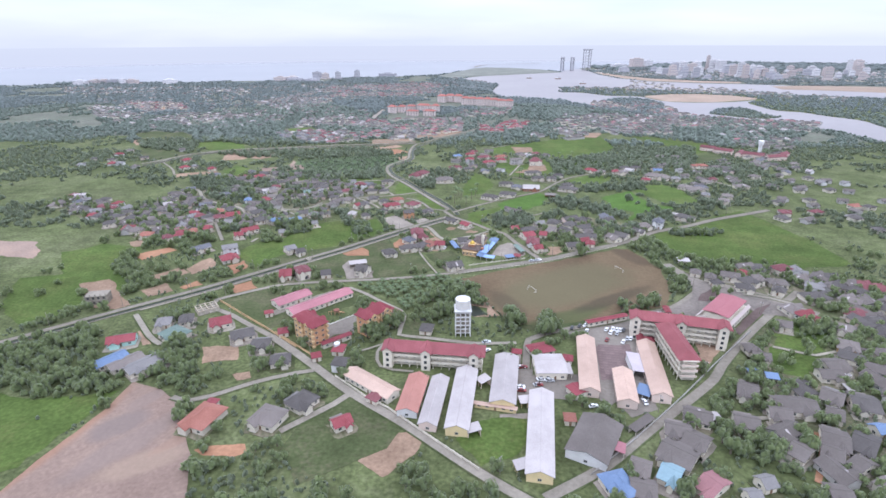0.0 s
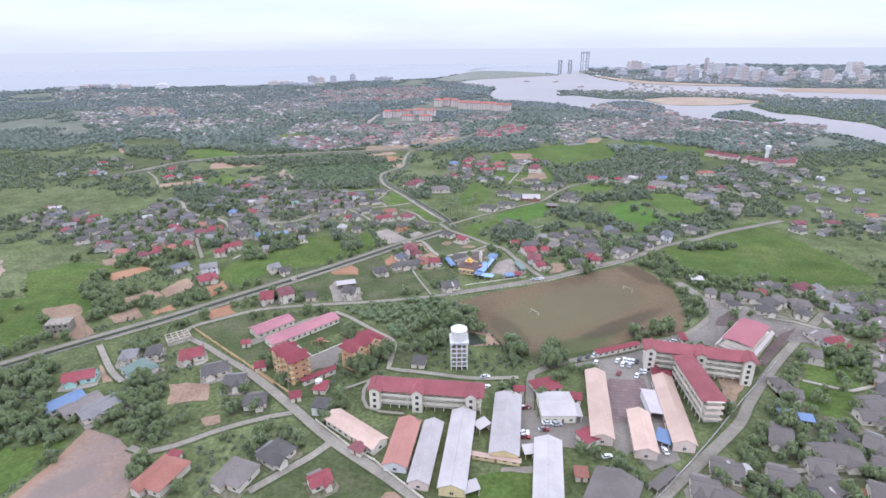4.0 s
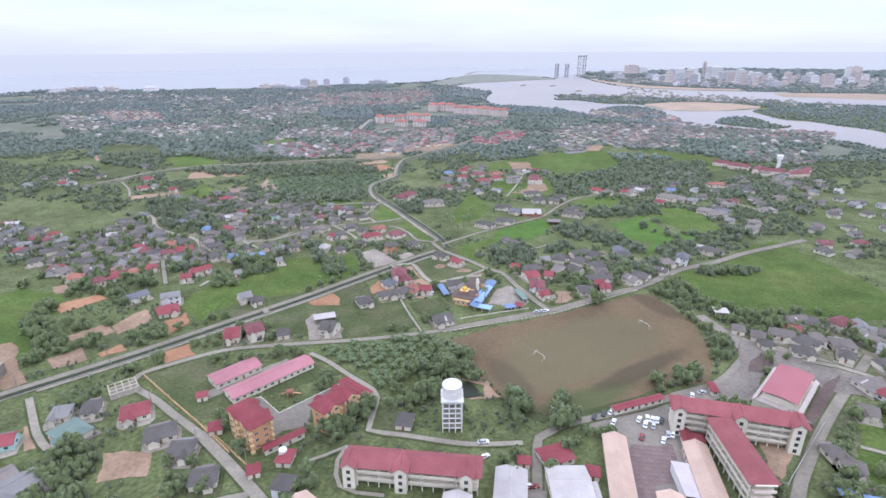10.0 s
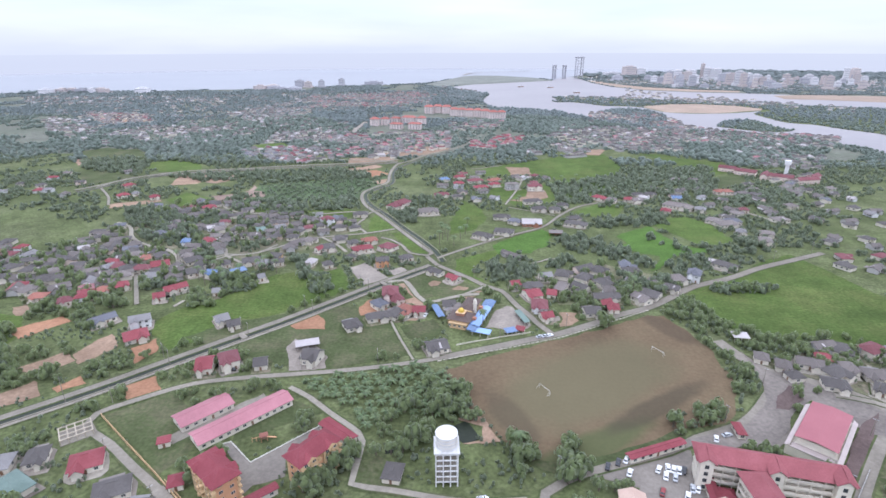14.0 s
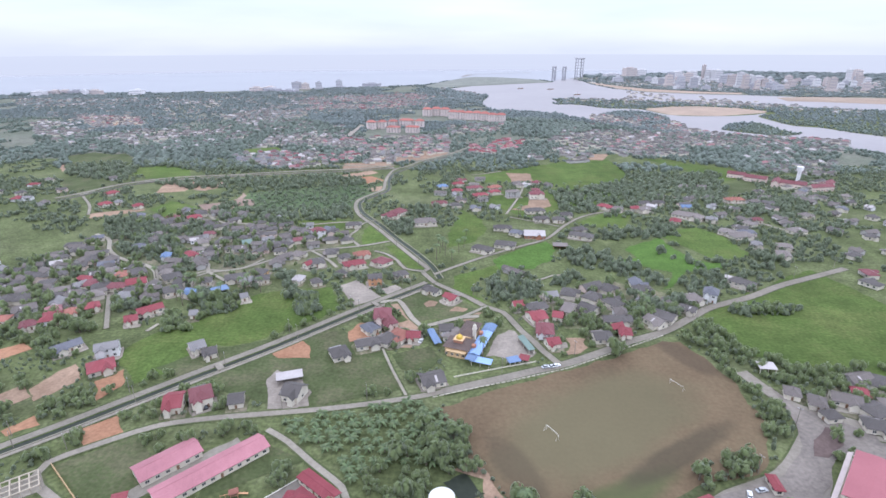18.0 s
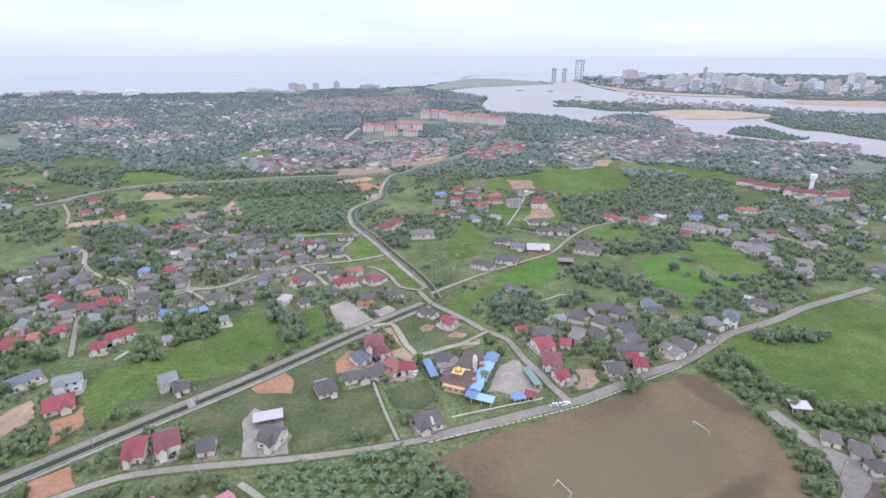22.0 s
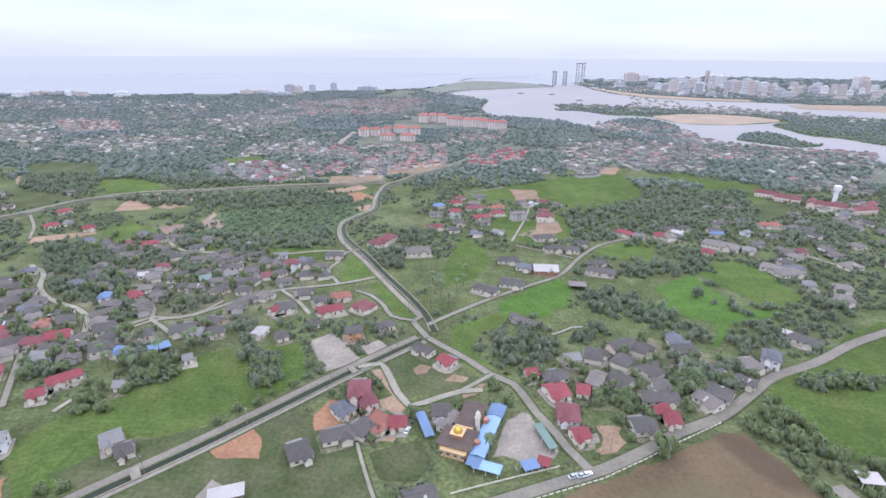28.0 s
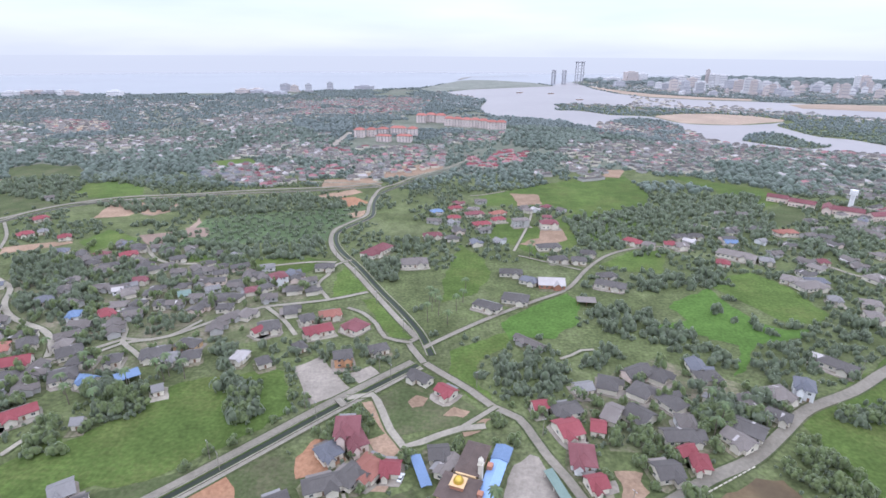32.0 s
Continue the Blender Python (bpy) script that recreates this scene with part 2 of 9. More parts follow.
stain(LOT, -168, 160, 78, 46, 8, (0.261, 0.144, 0.0914), 0.6, 0.8)
stain(LOT, -148, 171, 45, 14, 9, (0.161, 0.131, 0.12), 0.7, 0.7)
stain(LOT, -138, 160, 60, 30, 8, (0.187, 0.148, 0.132), 0.55, 0.9)
stain(LOT, -126, 150, 30, 18, 7, (0.274, 0.204, 0.152), 0.55, 0.8)
stain(LOT, -147, 188, 60, 12, 5, (0.2, 0.155, 0.135), 0.55, 0.7)
stain(LOT, -116, 168, 55, 18, 4, (0.252, 0.165, 0.122), 0.5, 0.8)
stain(MUD, 62, 320, 36, 62, 31, (0.112, 0.1, 0.058), 0.72, 0.6)
stain(MUD, 52, 273, 32, 40, 9, (0.064, 0.08, 0.034), 0.75, 0.5)
stain(MUD, 88, 301, 34, 40, 7, (0.06, 0.05, 0.034), 0.7, 0.6)
stain(MUD, 118, 372, -60, 26, 9, (0.064, 0.048, 0.034), 0.6, 0.6)
stain(MUD, 22, 291, -62, 22, 8, (0.066, 0.052, 0.036), 0.5, 0.6)


def wall_mat(name, c):
    return material(name, [v * 0.82 for v in c], c, 0.85, 0.25, 3.0, 0.01)


W_CREAM, W_WHITE, W_YELLOW = wall_mat("cream_paint", (0.64, 0.585, 0.49)), wall_mat("white_paint", (0.66, 0.65, 0.64)), wall_mat("yellow_paint", (0.66, 0.53, 0.3))
W_PINK, W_OCHRE, W_ORANGE = wall_mat("pinkish_paint", (0.68, 0.55, 0.48)), wall_mat("ochre_paint", (0.55, 0.38, 0.21)), wall_mat("orange_paint", (0.56, 0.31, 0.17))
W_BRICK, W_MINT, W_GREY = wall_mat("brick_wall", (0.36, 0.17, 0.11)), wall_mat("mint_paint", (0.42, 0.62, 0.58)), wall_mat("grey_render", (0.42, 0.4, 0.38))
GLASS = material("dark_glass", (0.03, 0.035, 0.04), (0.06, 0.065, 0.07), 0.15, 0.5, 3.0)
FRAME = material("window_frame_paint", (0.5, 0.48, 0.45), (0.62, 0.6, 0.56), 0.6)
WOOD = material("brown_door", (0.14, 0.08, 0.05), (0.22, 0.13, 0.08), 0.7)
TRUNK = material("bark", (0.10, 0.08, 0.06), (0.2, 0.17, 0.13), 0.95, 1.0, 6.0)
LEAF = material("broadleaf_foliage", (0.173, 0.218, 0.0932), (0.239, 0.29, 0.123), 0.8, 0.3, 1.2, island=0.16, spec=0.2, sheen=0.45, thin=0.6)
LEAF2 = material("scrub_foliage", (0.168, 0.205, 0.127), (0.223, 0.259, 0.161), 0.85, 0.25, 1.2, island=0.15, spec=0.2, sheen=0.45, thin=0.6)
# far leaves, paler and bluer: distance haze put into the colour
LEAF_HAZY = material("hazy_far_foliage", (0.2, 0.24, 0.231), (0.27, 0.307, 0.296), 0.85, 0.012, 0.06, island=0.16, spec=0.2, sheen=0.35, thin=0.6)
LEAF_HALF_HAZY = material("half_hazy_foliage", (0.184, 0.227, 0.184), (0.244, 0.287, 0.237), 0.85, 0.012, 0.06, island=0.17, spec=0.2, sheen=0.4, thin=0.6)
PALMLEAF = material("palm_frond", (0.0976, 0.139, 0.06), (0.154, 0.198, 0.084), 0.7, 0.5, 2.0, island=0.3, sheen=0.12, thin=0.4)
METAL = material("galvanised_steel", (0.35, 0.35, 0.36), (0.48, 0.48, 0.5), 0.45, metal=0.6)
POST = material("white_posts", (0.62, 0.6, 0.54), (0.75, 0.73, 0.66), 0.7)
TYRE = material("tyre_rubber", (0.02, 0.02, 0.02), (0.04, 0.04, 0.04), 0.8)


# ---- mesh helpers ----
class Geo:
    def __init__(self):
        self.v, self.f, self.m = [], [], []

    def face(self, pts_, mi=0):
        k = len(self.v)
        self.v += [tuple(p) for p in pts_]
        self.f.append(tuple(range(k, k + len(pts_))))
        self.m.append(mi)

    def box(self, x0, x1, y0, y1, z0, z1, mi=0):
        k = len(self.v)
        self.v += [(x, y, z) for z in (z0, z1) for x, y in ((x0, y0), (x1, y0), (x1, y1), (x0, y1))]
        self.f += [tuple(k + i for i in q) for q in ((3, 2, 1, 0), (4, 5, 6, 7), (0, 1, 5, 4), (1, 2, 6, 5), (2, 3, 7, 6), (3, 0, 4, 7))]
        self.m += [mi] * 6
        return self

    def tube(self, x, y, z0, z1, r0, r1, n=12, mi=0, cap=True):
        k = len(self.v)
        for z, r in ((z0, r0), (z1, r1)):
            self.v += [(x + r * math.cos(6.28319 * i / n), y + r * math.sin(6.28319 * i / n), z) for i in range(n)]
        for i in range(n):
            j = (i + 1) % n
            self.f.append((k + i, k + j, k + n + j, k + n + i))
            self.m.append(mi)
        if cap:
            self.f.append(tuple(k + n + i for i in range(n)))
            self.m.append(mi)
        return self

    def mesh(self, name, *mats):
        me = bpy.data.meshes.new(name)
        me.from_pydata(self.v, [], self.f)
        for m in mats:
            me.materials.append(m)
        if any(self.m):
            me.polygons.foreach_set("material_index", self.m)
        me.update()
        return me


def part(name, me, parent, label="", at=None):
    ob = new(name, me)
    ob.parent = parent
    if at is not None:
        ob.matrix_basis = at
    if label:
        ob["label"] = label
    return ob


def thing(name, m, label, category, group="", kind=""):
    ob = new(name)
    ob.empty_display_size = 0.5
    ob.matrix_basis = m
    return tagged(ob, label, category, group, kind)


ROADS, PATCHES, SPOTS, SANDS = [], [], [], []


def smooth_line(p, step=6.0):
    """A Catmull-Rom line through the plan points."""
    p = [np.array(q, float) for q in p]
    q = [2 * p[0] - p[1]] + p + [2 * p[-1] - p[-2]]
    out = []
    for a, b, c, d in zip(q, q[1:], q[2:], q[3:]):
        n = max(1, int(np.linalg.norm(c - b) / step))
        for i in range(n):
            t = i / n
            out.append(0.5 * (2 * b + (c - a) * t + (2 * a - 5 * b + 4 * c - d) * t * t + (3 * b - a - 3 * c + d) * t ** 3))
    out.append(p[-1])
    return np.array(out)


def ribbon(line, width, z, depth=0.0, offset=0.0):
    d = np.gradient(line, axis=0)
    d /= np.linalg.norm(d, axis=1)[:, None] + 1e-9
    nrm = np.stack([-d[:, 1], d[:, 0]], 1)
    g = Geo()
    a, b = line + nrm * (offset + width / 2), line + nrm * (offset - width / 2)
    for p in (a, b):
        g.v += [(x, y, z) for x, y in p]
    n = len(line)
    for i in range(n - 1):
        g.f.append((i + n, i + n + 1, i + 1, i))
        g.m.append(0)
    return g


road_count = [0]


def road(name, width, p, mat_):
    line = smooth_line(p)
    width *= 0.74
    road_count[0] += 1
    z = 0.24 + 0.004 * road_count[0]
    names = {"road": "worn pale grey asphalt village road", "lane": "narrow pale concrete village lane", "track": "concrete track beside the compound"}
    ob = new(name, ribbon(line, width, z).mesh(name, mat_))
    tagged(ob, names[name] if mat_ is not CLAY else "narrow path of bare orange clay", "road", kind="structure")
    verge = new("verge", ribbon(line, width + 1.6, z - 0.03).mesh("verge", GRASS2))
    tagged(verge, "strip of worn grass verge along a road", "verge", kind="structure")
    ROADS.append((line, width / 2 + 1.5))
    return line


def beside(p, off):
    """The plan line that runs off metres to the left of p."""
    p = np.array(p, float)
    d = np.gradient(p, axis=0)
    d /= np.linalg.norm(d, axis=1)[:, None]
    return p + np.stack([-d[:, 1], d[:, 0]], 1) * off


def canal(name, width, p, mat_):
    """Water between concrete walls."""
    line = smooth_line(p)
    holder = thing("canal", pose(0, 0, 0), "straight concrete drainage canal with dark green water", "canal", kind="structure")
    part("water", ribbon(line, width, 0.19).mesh("water", WATER), holder)
    for s in (-1, 1):
        g = ribbon(line, 0.5, 0.55, offset=s * (width / 2 + 0.25))
        n = len(line)
        low = [(x, y, 0.0) for x, y, z in g.v]
        k = len(g.v)
        g.v += low
        for i in range(n - 1):
            for o in (0, n):
                g.f.append((o + i, o + i + 1, k + o + i + 1, k + o + i))
                g.m.append(0)
        part("canal_wall", g.mesh("canal_wall", CONCRETE), holder)
        part("weedy_bank", ribbon(line, 0.55, 0.26, offset=s * (width / 2 - 0.27)).mesh("weedy_bank", GRASS1), holder)
    ROADS.append((line, width / 2 + 1.0))


patch_count = [0]


def patch(name, p, mat_, z, label, trees=0.0):
    patch_count[0] += 1
    z += 0.07 if mat_ in (CLAY, CLAY2, GRAVEL) else 0.0
    g = Geo()
    ring, q = [np.array(v, float) for v in list(p) + [p[0]]], []
    for a, c in zip(ring, ring[1:]):
        n = max(1, int(np.linalg.norm(c - a) / 2.5))
        q += [a + (c - a) * i / n for i in range(n)]
    q = np.array(q)
    jit = np.array([[noise.noise((x * 0.11, y * 0.11, 3.1)) + 0.35 * noise.noise((x * 0.4, y * 0.4, 1.3)), noise.noise((x * 0.11, y * 0.11, 9.7)) + 0.35 * noise.noise((x * 0.4, y * 0.4, 6.1))] for x, y in q])
    q = q + jit * (2.4 if mat_ in (GRASS1, GRASS3, MUD, SAND, WATER) else 1.9 if mat_ in (CLAY, CLAY2) and name != "tiled_yard" else 0.9)
    level = 0.008 + 0.0001 * patch_count[0] if name == "village_ground" else z * 0.5 + 0.0012 * patch_count[0]
    g.face([(x, y, level) for x, y in q])
    ob = new(name, g.mesh(name, mat_))
    tagged(ob, label, name.replace("_", " "), kind="structure")
    PATCHES.append((np.array(p, float), trees))
    if mat_ in (SANDBAR, SPIT):
        SANDS.append(np.array(p, float))
    return ob


WINDOW = Geo().box(-0.75, 0.75, -0.03, 0.06, 0, 1.25, 1).box(-0.66, -0.05, -0.05, 0.0, 0.08, 1.17, 0).box(0.05, 0.66, -0.05, 0.0, 0.08, 1.17, 0).mesh("window", GLASS, FRAME)
DOOR = Geo().box(-0.5, 0.5, -0.05, 0.06, 0, 2.05).mesh("door", WOOD)


def roof_geo(L, W, eave, ridge, style, over=0.7):
    """A roof with thickness, eaves that reach past the walls, and its underside."""
    x, y, t = L / 2 + over * 0.3, W / 2, 0.18
    g = Geo()
    if style == "shed":
        top = [(-x, -y, eave), (x, -y, eave), (x, y, ridge), (-x, y, ridge)]
        quads = [(0, 1, 2, 3)]
    elif style == "gable":
        top = [(-x, -y, eave), (x, -y, eave), (x, 0, ridge), (-x, 0, ridge), (-x, y, eave), (x, y, eave)]
        quads = [(0, 1, 2, 3), (3, 2, 5, 4)]
    else:
        if L >= W:
            r = max(0.15, x - y * 0.85)
            top = [(-x, -y, eave), (x, -y, eave), (x, y, eave), (-x, y, eave), (-r, 0, ridge), (r, 0, ridge)]
            quads = [(0, 1, 5, 4), (1, 2, 5), (2, 3, 4, 5), (3, 0, 4)]
        else:
            r = max(0.15, y - x * 0.85)
            top = [(-x, -y, eave), (x, -y, eave), (x, y, eave), (-x, y, eave), (0, -r, ridge), (0, r, ridge)]
            quads = [(0, 1, 4), (1, 2, 5, 4), (2, 3, 5), (3, 0, 4, 5)]
    n = len(top)
    g.v = [(a, b, c) for a, b, c in top] + [(a, b, c - t) for a, b, c in top]
    g.f = list(quads) + [tuple(n + i for i in reversed(q)) for q in quads]
    edge = {}
    for q in quads:
        for a, b in zip(q, q[1:] + q[:1]):
            if (b, a) in edge:
                del edge[(b, a)]
            else:
                edge[(a, b)] = 1
    g.f += [(b, a, n + a, n + b) for a, b in edge]
    g.m = [0] * len(g.f)
    return g, top


def walls_geo(L, W, eave, ridge, style):
    x, y = L / 2 - 0.35, W / 2 - 0.6
    g = Geo().box(-x, x, -y, y, 0, eave + 0.02)
    if style == "gable":
        h = eave + (ridge - eave) * (y / (W / 2)) - 0.05
        for s in (-1, 1):
            g.face([(s * x, -y * s, eave + 0.02), (s * x, y * s, eave + 0.02), (s * x, 0, ridge - 0.25)])
    return g


def wing(x, L, W, eave, ridge):
    """A cross gable that comes forward from the front wall."""
    side = 1 if int(abs(x * 3.7)) % 2 else -1
    deep, wide = W / 2 + 2.2, min(L * 0.42, 5.6)
    top = eave + (ridge - eave) * 0.72
    at = pose(side * L * 0.2, -deep / 2, 0, 0, 0, 90)
    return roof_geo(deep, wide, eave - 0.12, top, "gable")[0], walls_geo(deep, wide, eave - 0.12, top, "gable"), at


def roof_sheet(x, L, W, eave, ridge):
    """A newer strip of sheeting laid over the front or back slope."""
    side = 1 if int(abs(x * 9.1)) % 2 else -1
    px = L * 0.12 * math.sin(x * 1.7)
    g = Geo().box(px - 0.55, px + 0.55, 0.22, 0.86, 0.05, 0.09)
    g.v = [(p, side * q * W / 2, r + eave + (ridge - eave) * (1 - q)) for p, q, r in g.v]
    return g


def apron(x, y, L, W):
    """An uneven slab of yard under the house, wider to the front."""
    ring = []
    for i in range(18):
        a = i * 0.34907
        c, q = math.cos(a), math.sin(a)
        r = 1.0 / max(abs(c) / (L / 2 + 1.4), abs(q) / (W / 2 + (3.4 if q < 0 else 1.2)))
        r *= 0.98 + 0.16 * noise.noise((x * 0.3 + c, y * 0.3 + q, 2.7))
        ring.append((r * c, r * q, 0.19))
    g = Geo()
    g.face(ring)
    for p, q in zip(ring, ring[1:] + ring[:1]):
        g.face([q, p, (p[0], p[1], 0), (q[0], q[1], 0)])
    return g


def house(x, y, ang, L, W, eave, ridge, style, roof, wall, label, detail=True, name="house", category="house"):
    L = max(L, 5.0)
    if W > L * 1.3 and style == "hip":
        L = max(L, W * 0.8)
    if style == "shed":
        name, category = "open_shed", "shed"
    h = thing(name, pose(x, y, 0, 0, 0, ang), label, category)
    SPOTS.append((x, y, max(L, W) * 0.5 + 1.0))
    if style == "shed":
        for px in (-L / 2 + 0.4, 0, L / 2 - 0.4):
            for py in (-W / 2 + 0.4, W / 2 - 0.4):
                top_z = eave + (ridge - eave) * (py / W + 0.5) - 0.1
                part("post", Geo().box(px - 0.1, px + 0.1, py - 0.1, py + 0.1, 0, top_z).mesh("post", wall), h)
        part("back_wall", Geo().box(-L / 2 + 0.5, L / 2 - 0.5, W / 2 - 0.5, W / 2 - 0.3, 0, ridge - 0.25).mesh("back_wall", wall), h)
    else:
        part("wall", walls_geo(L, W, eave, ridge, style).mesh("wall", wall), h)
    g, top = roof_geo(L, W, eave, ridge, style)
    part("roof", g.mesh("roof", roof), h)
    if style != "shed":
        r = (top[2], top[3]) if style == "gable" else (top[4], top[5])
        (ax, ay, az), (bx, by, bz) = r
        part("ridge_cap", Geo().box(min(ax, bx) - 0.12, max(ax, bx) + 0.12, min(ay, by) - 0.12, max(ay, by) + 0.12, ridge - 0.04, ridge + 0.07).mesh("ridge_cap", roof), h)
    if style in ("hip", "gable") and L > W and roof in (R_DARK, R_SMOKE, R_PALE, R_GREY, R_BLUEGREY) and int(abs(x * 5.3)) % 3 == 0:
        part("roof_sheet", roof_sheet(x, L, W, eave, ridge).mesh("roof_sheet", R_WHITE), h, "pale newer roofing sheet")
    if style != "shed" and category == "house" and L > 7:
        roof_g, wall_g, at = wing(x, L, W, eave, ridge)
        part("porch_roof", roof_g.mesh("porch_roof", roof), h, at=at)
        part("porch_wall", wall_g.mesh("porch_wall", wall), h, at=at)
        if detail and int(abs(x * 7.3)) % 2:
            a, c = -L * 0.38, L * 0.3
            lean = Geo().box(a, c, 0, 2.6, 0, 0.12)
            lean.v = [(p, W / 2 - 0.5 + q, r + eave - 0.25 - 0.22 * q) for p, q, r in lean.v]
            part("lean_to_roof", lean.mesh("lean_to_roof", (R_GREY, R_SMOKE, R_PALE)[int(abs(y * 3.1)) % 3]), h)
    if category == "house" and style != "shed":
        part("apron", apron(x, y, L, W).mesh("apron", (CONCRETE, YARD, GRASS2, YARD, GRAVEL)[int(abs(x * 2.9 + y)) % 5]), h, "trodden yard strip round the walls")
    if detail and style != "shed":
        n = max(1, int((L - 1.5) / 3.2))
        floors = max(1, int(eave / 2.7))
        for fl in range(floors):
            for i in range(n):
                px = (i + 0.5) / n * (L - 1.2) - (L - 1.2) / 2
                for s in (-1, 1):
                    if fl == 0 and s == -1 and i == n // 2:
                        part("door", DOOR, h, at=pose(px, -(W / 2 - 0.6), 0.02))
                        continue
                    part("window", WINDOW, h, at=pose(px, s * (W / 2 - 0.6), 1.0 + 2.7 * fl, 0, 0, 0 if s < 0 else 180))
            for s in (-1, 1):
                part("window", WINDOW, h, at=pose(s * (L / 2 - 0.35), 0, 1.0 + 2.7 * fl, 0, 0, 90 * s))
    return h


def school_shed(x, y, ang, L, W, eave, ridge, style, roof, wall, label):
    return house(x, y, ang, L, W, eave, ridge, style, roof, wall, label, True, "school_building", "school building")


# ---- ground and water ----
g = Geo()
for i in range(24):
    for j in range(24):
        x0, y0 = -6000 + i * 500, -1500 + j * 330
        g.face([(x0, y0, 0), (x0 + 500, y0, 0), (x0 + 500, y0 + 330, 0), (x0, y0 + 330, 0)])
tagged(new("ground", g.mesh("ground", SCRUB)), "flat green scrubby coastal lowland", "ground", kind="structure")


def water(name, p, mat_, z, label):
    g = Geo()
    g.face([(x, y, z) for x, y in p])
    tagged(new(name, g.mesh(name, mat_)), label, name, kind="structure")
    PATCHES.append((np.array(p, float), 0.0))


def land(p, z, label, trees):
    q = smooth_line(list(p) + [p[0]], 20.0)[:-1]
    g = Geo()
    g.face([(x, y, z) for x, y in q])
    tagged(new("island", g.mesh("island", SCRUB)), label, "island", kind="structure")
    LANDS.append((np.array(q), trees))


LANDS = []
# ground green muted as by haze, which is mixed into its colour
HAZED_GROUND = material("hazed_coastal_ground", (0.1, 0.112, 0.082), (0.13, 0.14, 0.106), 0.95, 0.01, 0.1, 0.0, spec=0.1, third=(0.16, 0.158, 0.13), tuft=0.25)
g = Geo()
g.face([(-1500, 900, 0.006), (-560, 880, 0.006), (-300, 900, 0.006), (-100, 860, 0.006), (60, 920, 0.006), (240, 950, 0.006), (420, 860, 0.006), (1500, 900, 0.006), (5600, 2600, 0.006), (5600, 5600, 0.006), (-5600, 5600, 0.006), (-5600, 2200, 0.006)])
tagged(new("coastal_ground", g.mesh("coastal_ground", HAZED_GROUND)), "coastal ground, muted in colour for haze, under the distant town", "ground", kind="structure")
water("sea", [(-4600, 1450), (-2600, 1700), (-1760, 1900), (-1560, 2030), (-1340, 2090), (-1040, 2150), (-800, 2225), (-570, 2365), (-340, 2480), (-180, 2600), (-78, 2940), (-10, 3217), (52, 3300), (190, 3265), (350, 3070), (425, 2850), (560, 3140), (765.6, 3526.3), (972.7, 3504.5), (1484.8, 3908.9), (2089.6, 4167.8), (2716.6, 4367.1), (3267.4, 4647.5), (5200, 3000), (5200, 5600), (-5200, 5600), (-5200, 1450)], SEA, 0.12, "calm pale grey sea under haze")
water("river", [(-71.7, 2335.5), (27.7, 2507.6), (201.5, 2639.3), (408.4, 2787.8), (488.3, 3027.7), (572.8, 3144), (574.1, 2898.8), (562.6, 2615.1), (590.2, 2360.5), (661.1, 2184.1), (816.3, 2087.3), (978.5, 2042.3), (1076.1, 1993.5), (1148.8, 1892.9), (1231.5, 1746.7), (1331.3, 1570.2), (640.9, 848.2), (632.7, 955.7), (618.2, 1018.9), (586.1, 1053), (586.2, 1092.6), (558.5, 1090.6), (518.7, 1114.4), (467, 1138.7), (423.9, 1147.2), (407.5, 1176.6), (408.3, 1216.2), (384.7, 1249.7), (336.5, 1299.4), (308.3, 1338.8), (281.2, 1345.3), (263.7, 1370.7), (238.9, 1426.3), (234, 1467.6), (173.6, 1495.2), (112.4, 1548.5), (62.4, 1594.7), (46.9, 1738.6), (79.7, 1990), (41.1, 2050.9), (-36.5, 2187.2)], RIVER, 0.2, "wide pale brown tidal river")
land([(277.4, 1871.8), (335, 1930.4), (392.5, 1879.2), (468.5, 1851.1), (612.5, 1797.7), (754.5, 1764.1), (881.1, 1716.6), (892.7, 1661.8), (1034, 1586.3), (1197.2, 1432.2), (772.2, 983.3), (763.5, 1114.2), (736.8, 1178), (716.6, 1245.5), (680.5, 1270.3), (683.2, 1388.1), (696.1, 1443.8), (750.8, 1508.4), (706.3, 1473.9), (599.9, 1435.6), (497.2, 1455.8), (463.9, 1583.5), (407, 1602.7), (374.3, 1612.1), (334.3, 1688.2), (284.1, 1741.5)], 0.3, "low wooded river island with houses", 0.6)
land([(335.3, 1461.7), (360.3, 1501.1), (387.8, 1538.2), (445.9, 1531.8), (468.8, 1416.8), (426.4, 1266.9), (392.9, 1214.7), (368.8, 1328.7), (347.3, 1414)], 0.3, "mangrove island in the river", 1.0)
land([(506.9, 1209.8), (537.2, 1261.9), (589.6, 1312.3), (624.1, 1315.1), (620.9, 1226), (624.1, 1174.5), (636, 1164.7), (586.2, 1133.1), (544.4, 1158)], 0.3, "mangrove island in the river", 1.0)
land([(255, 1753.8), (276.8, 1746.3), (306.1, 1758.9), (294.1, 1712.8), (263.1, 1709.8)], 0.3, "small mangrove islet", 1.0)
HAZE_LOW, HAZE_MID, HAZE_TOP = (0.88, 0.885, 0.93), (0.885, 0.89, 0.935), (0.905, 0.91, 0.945)
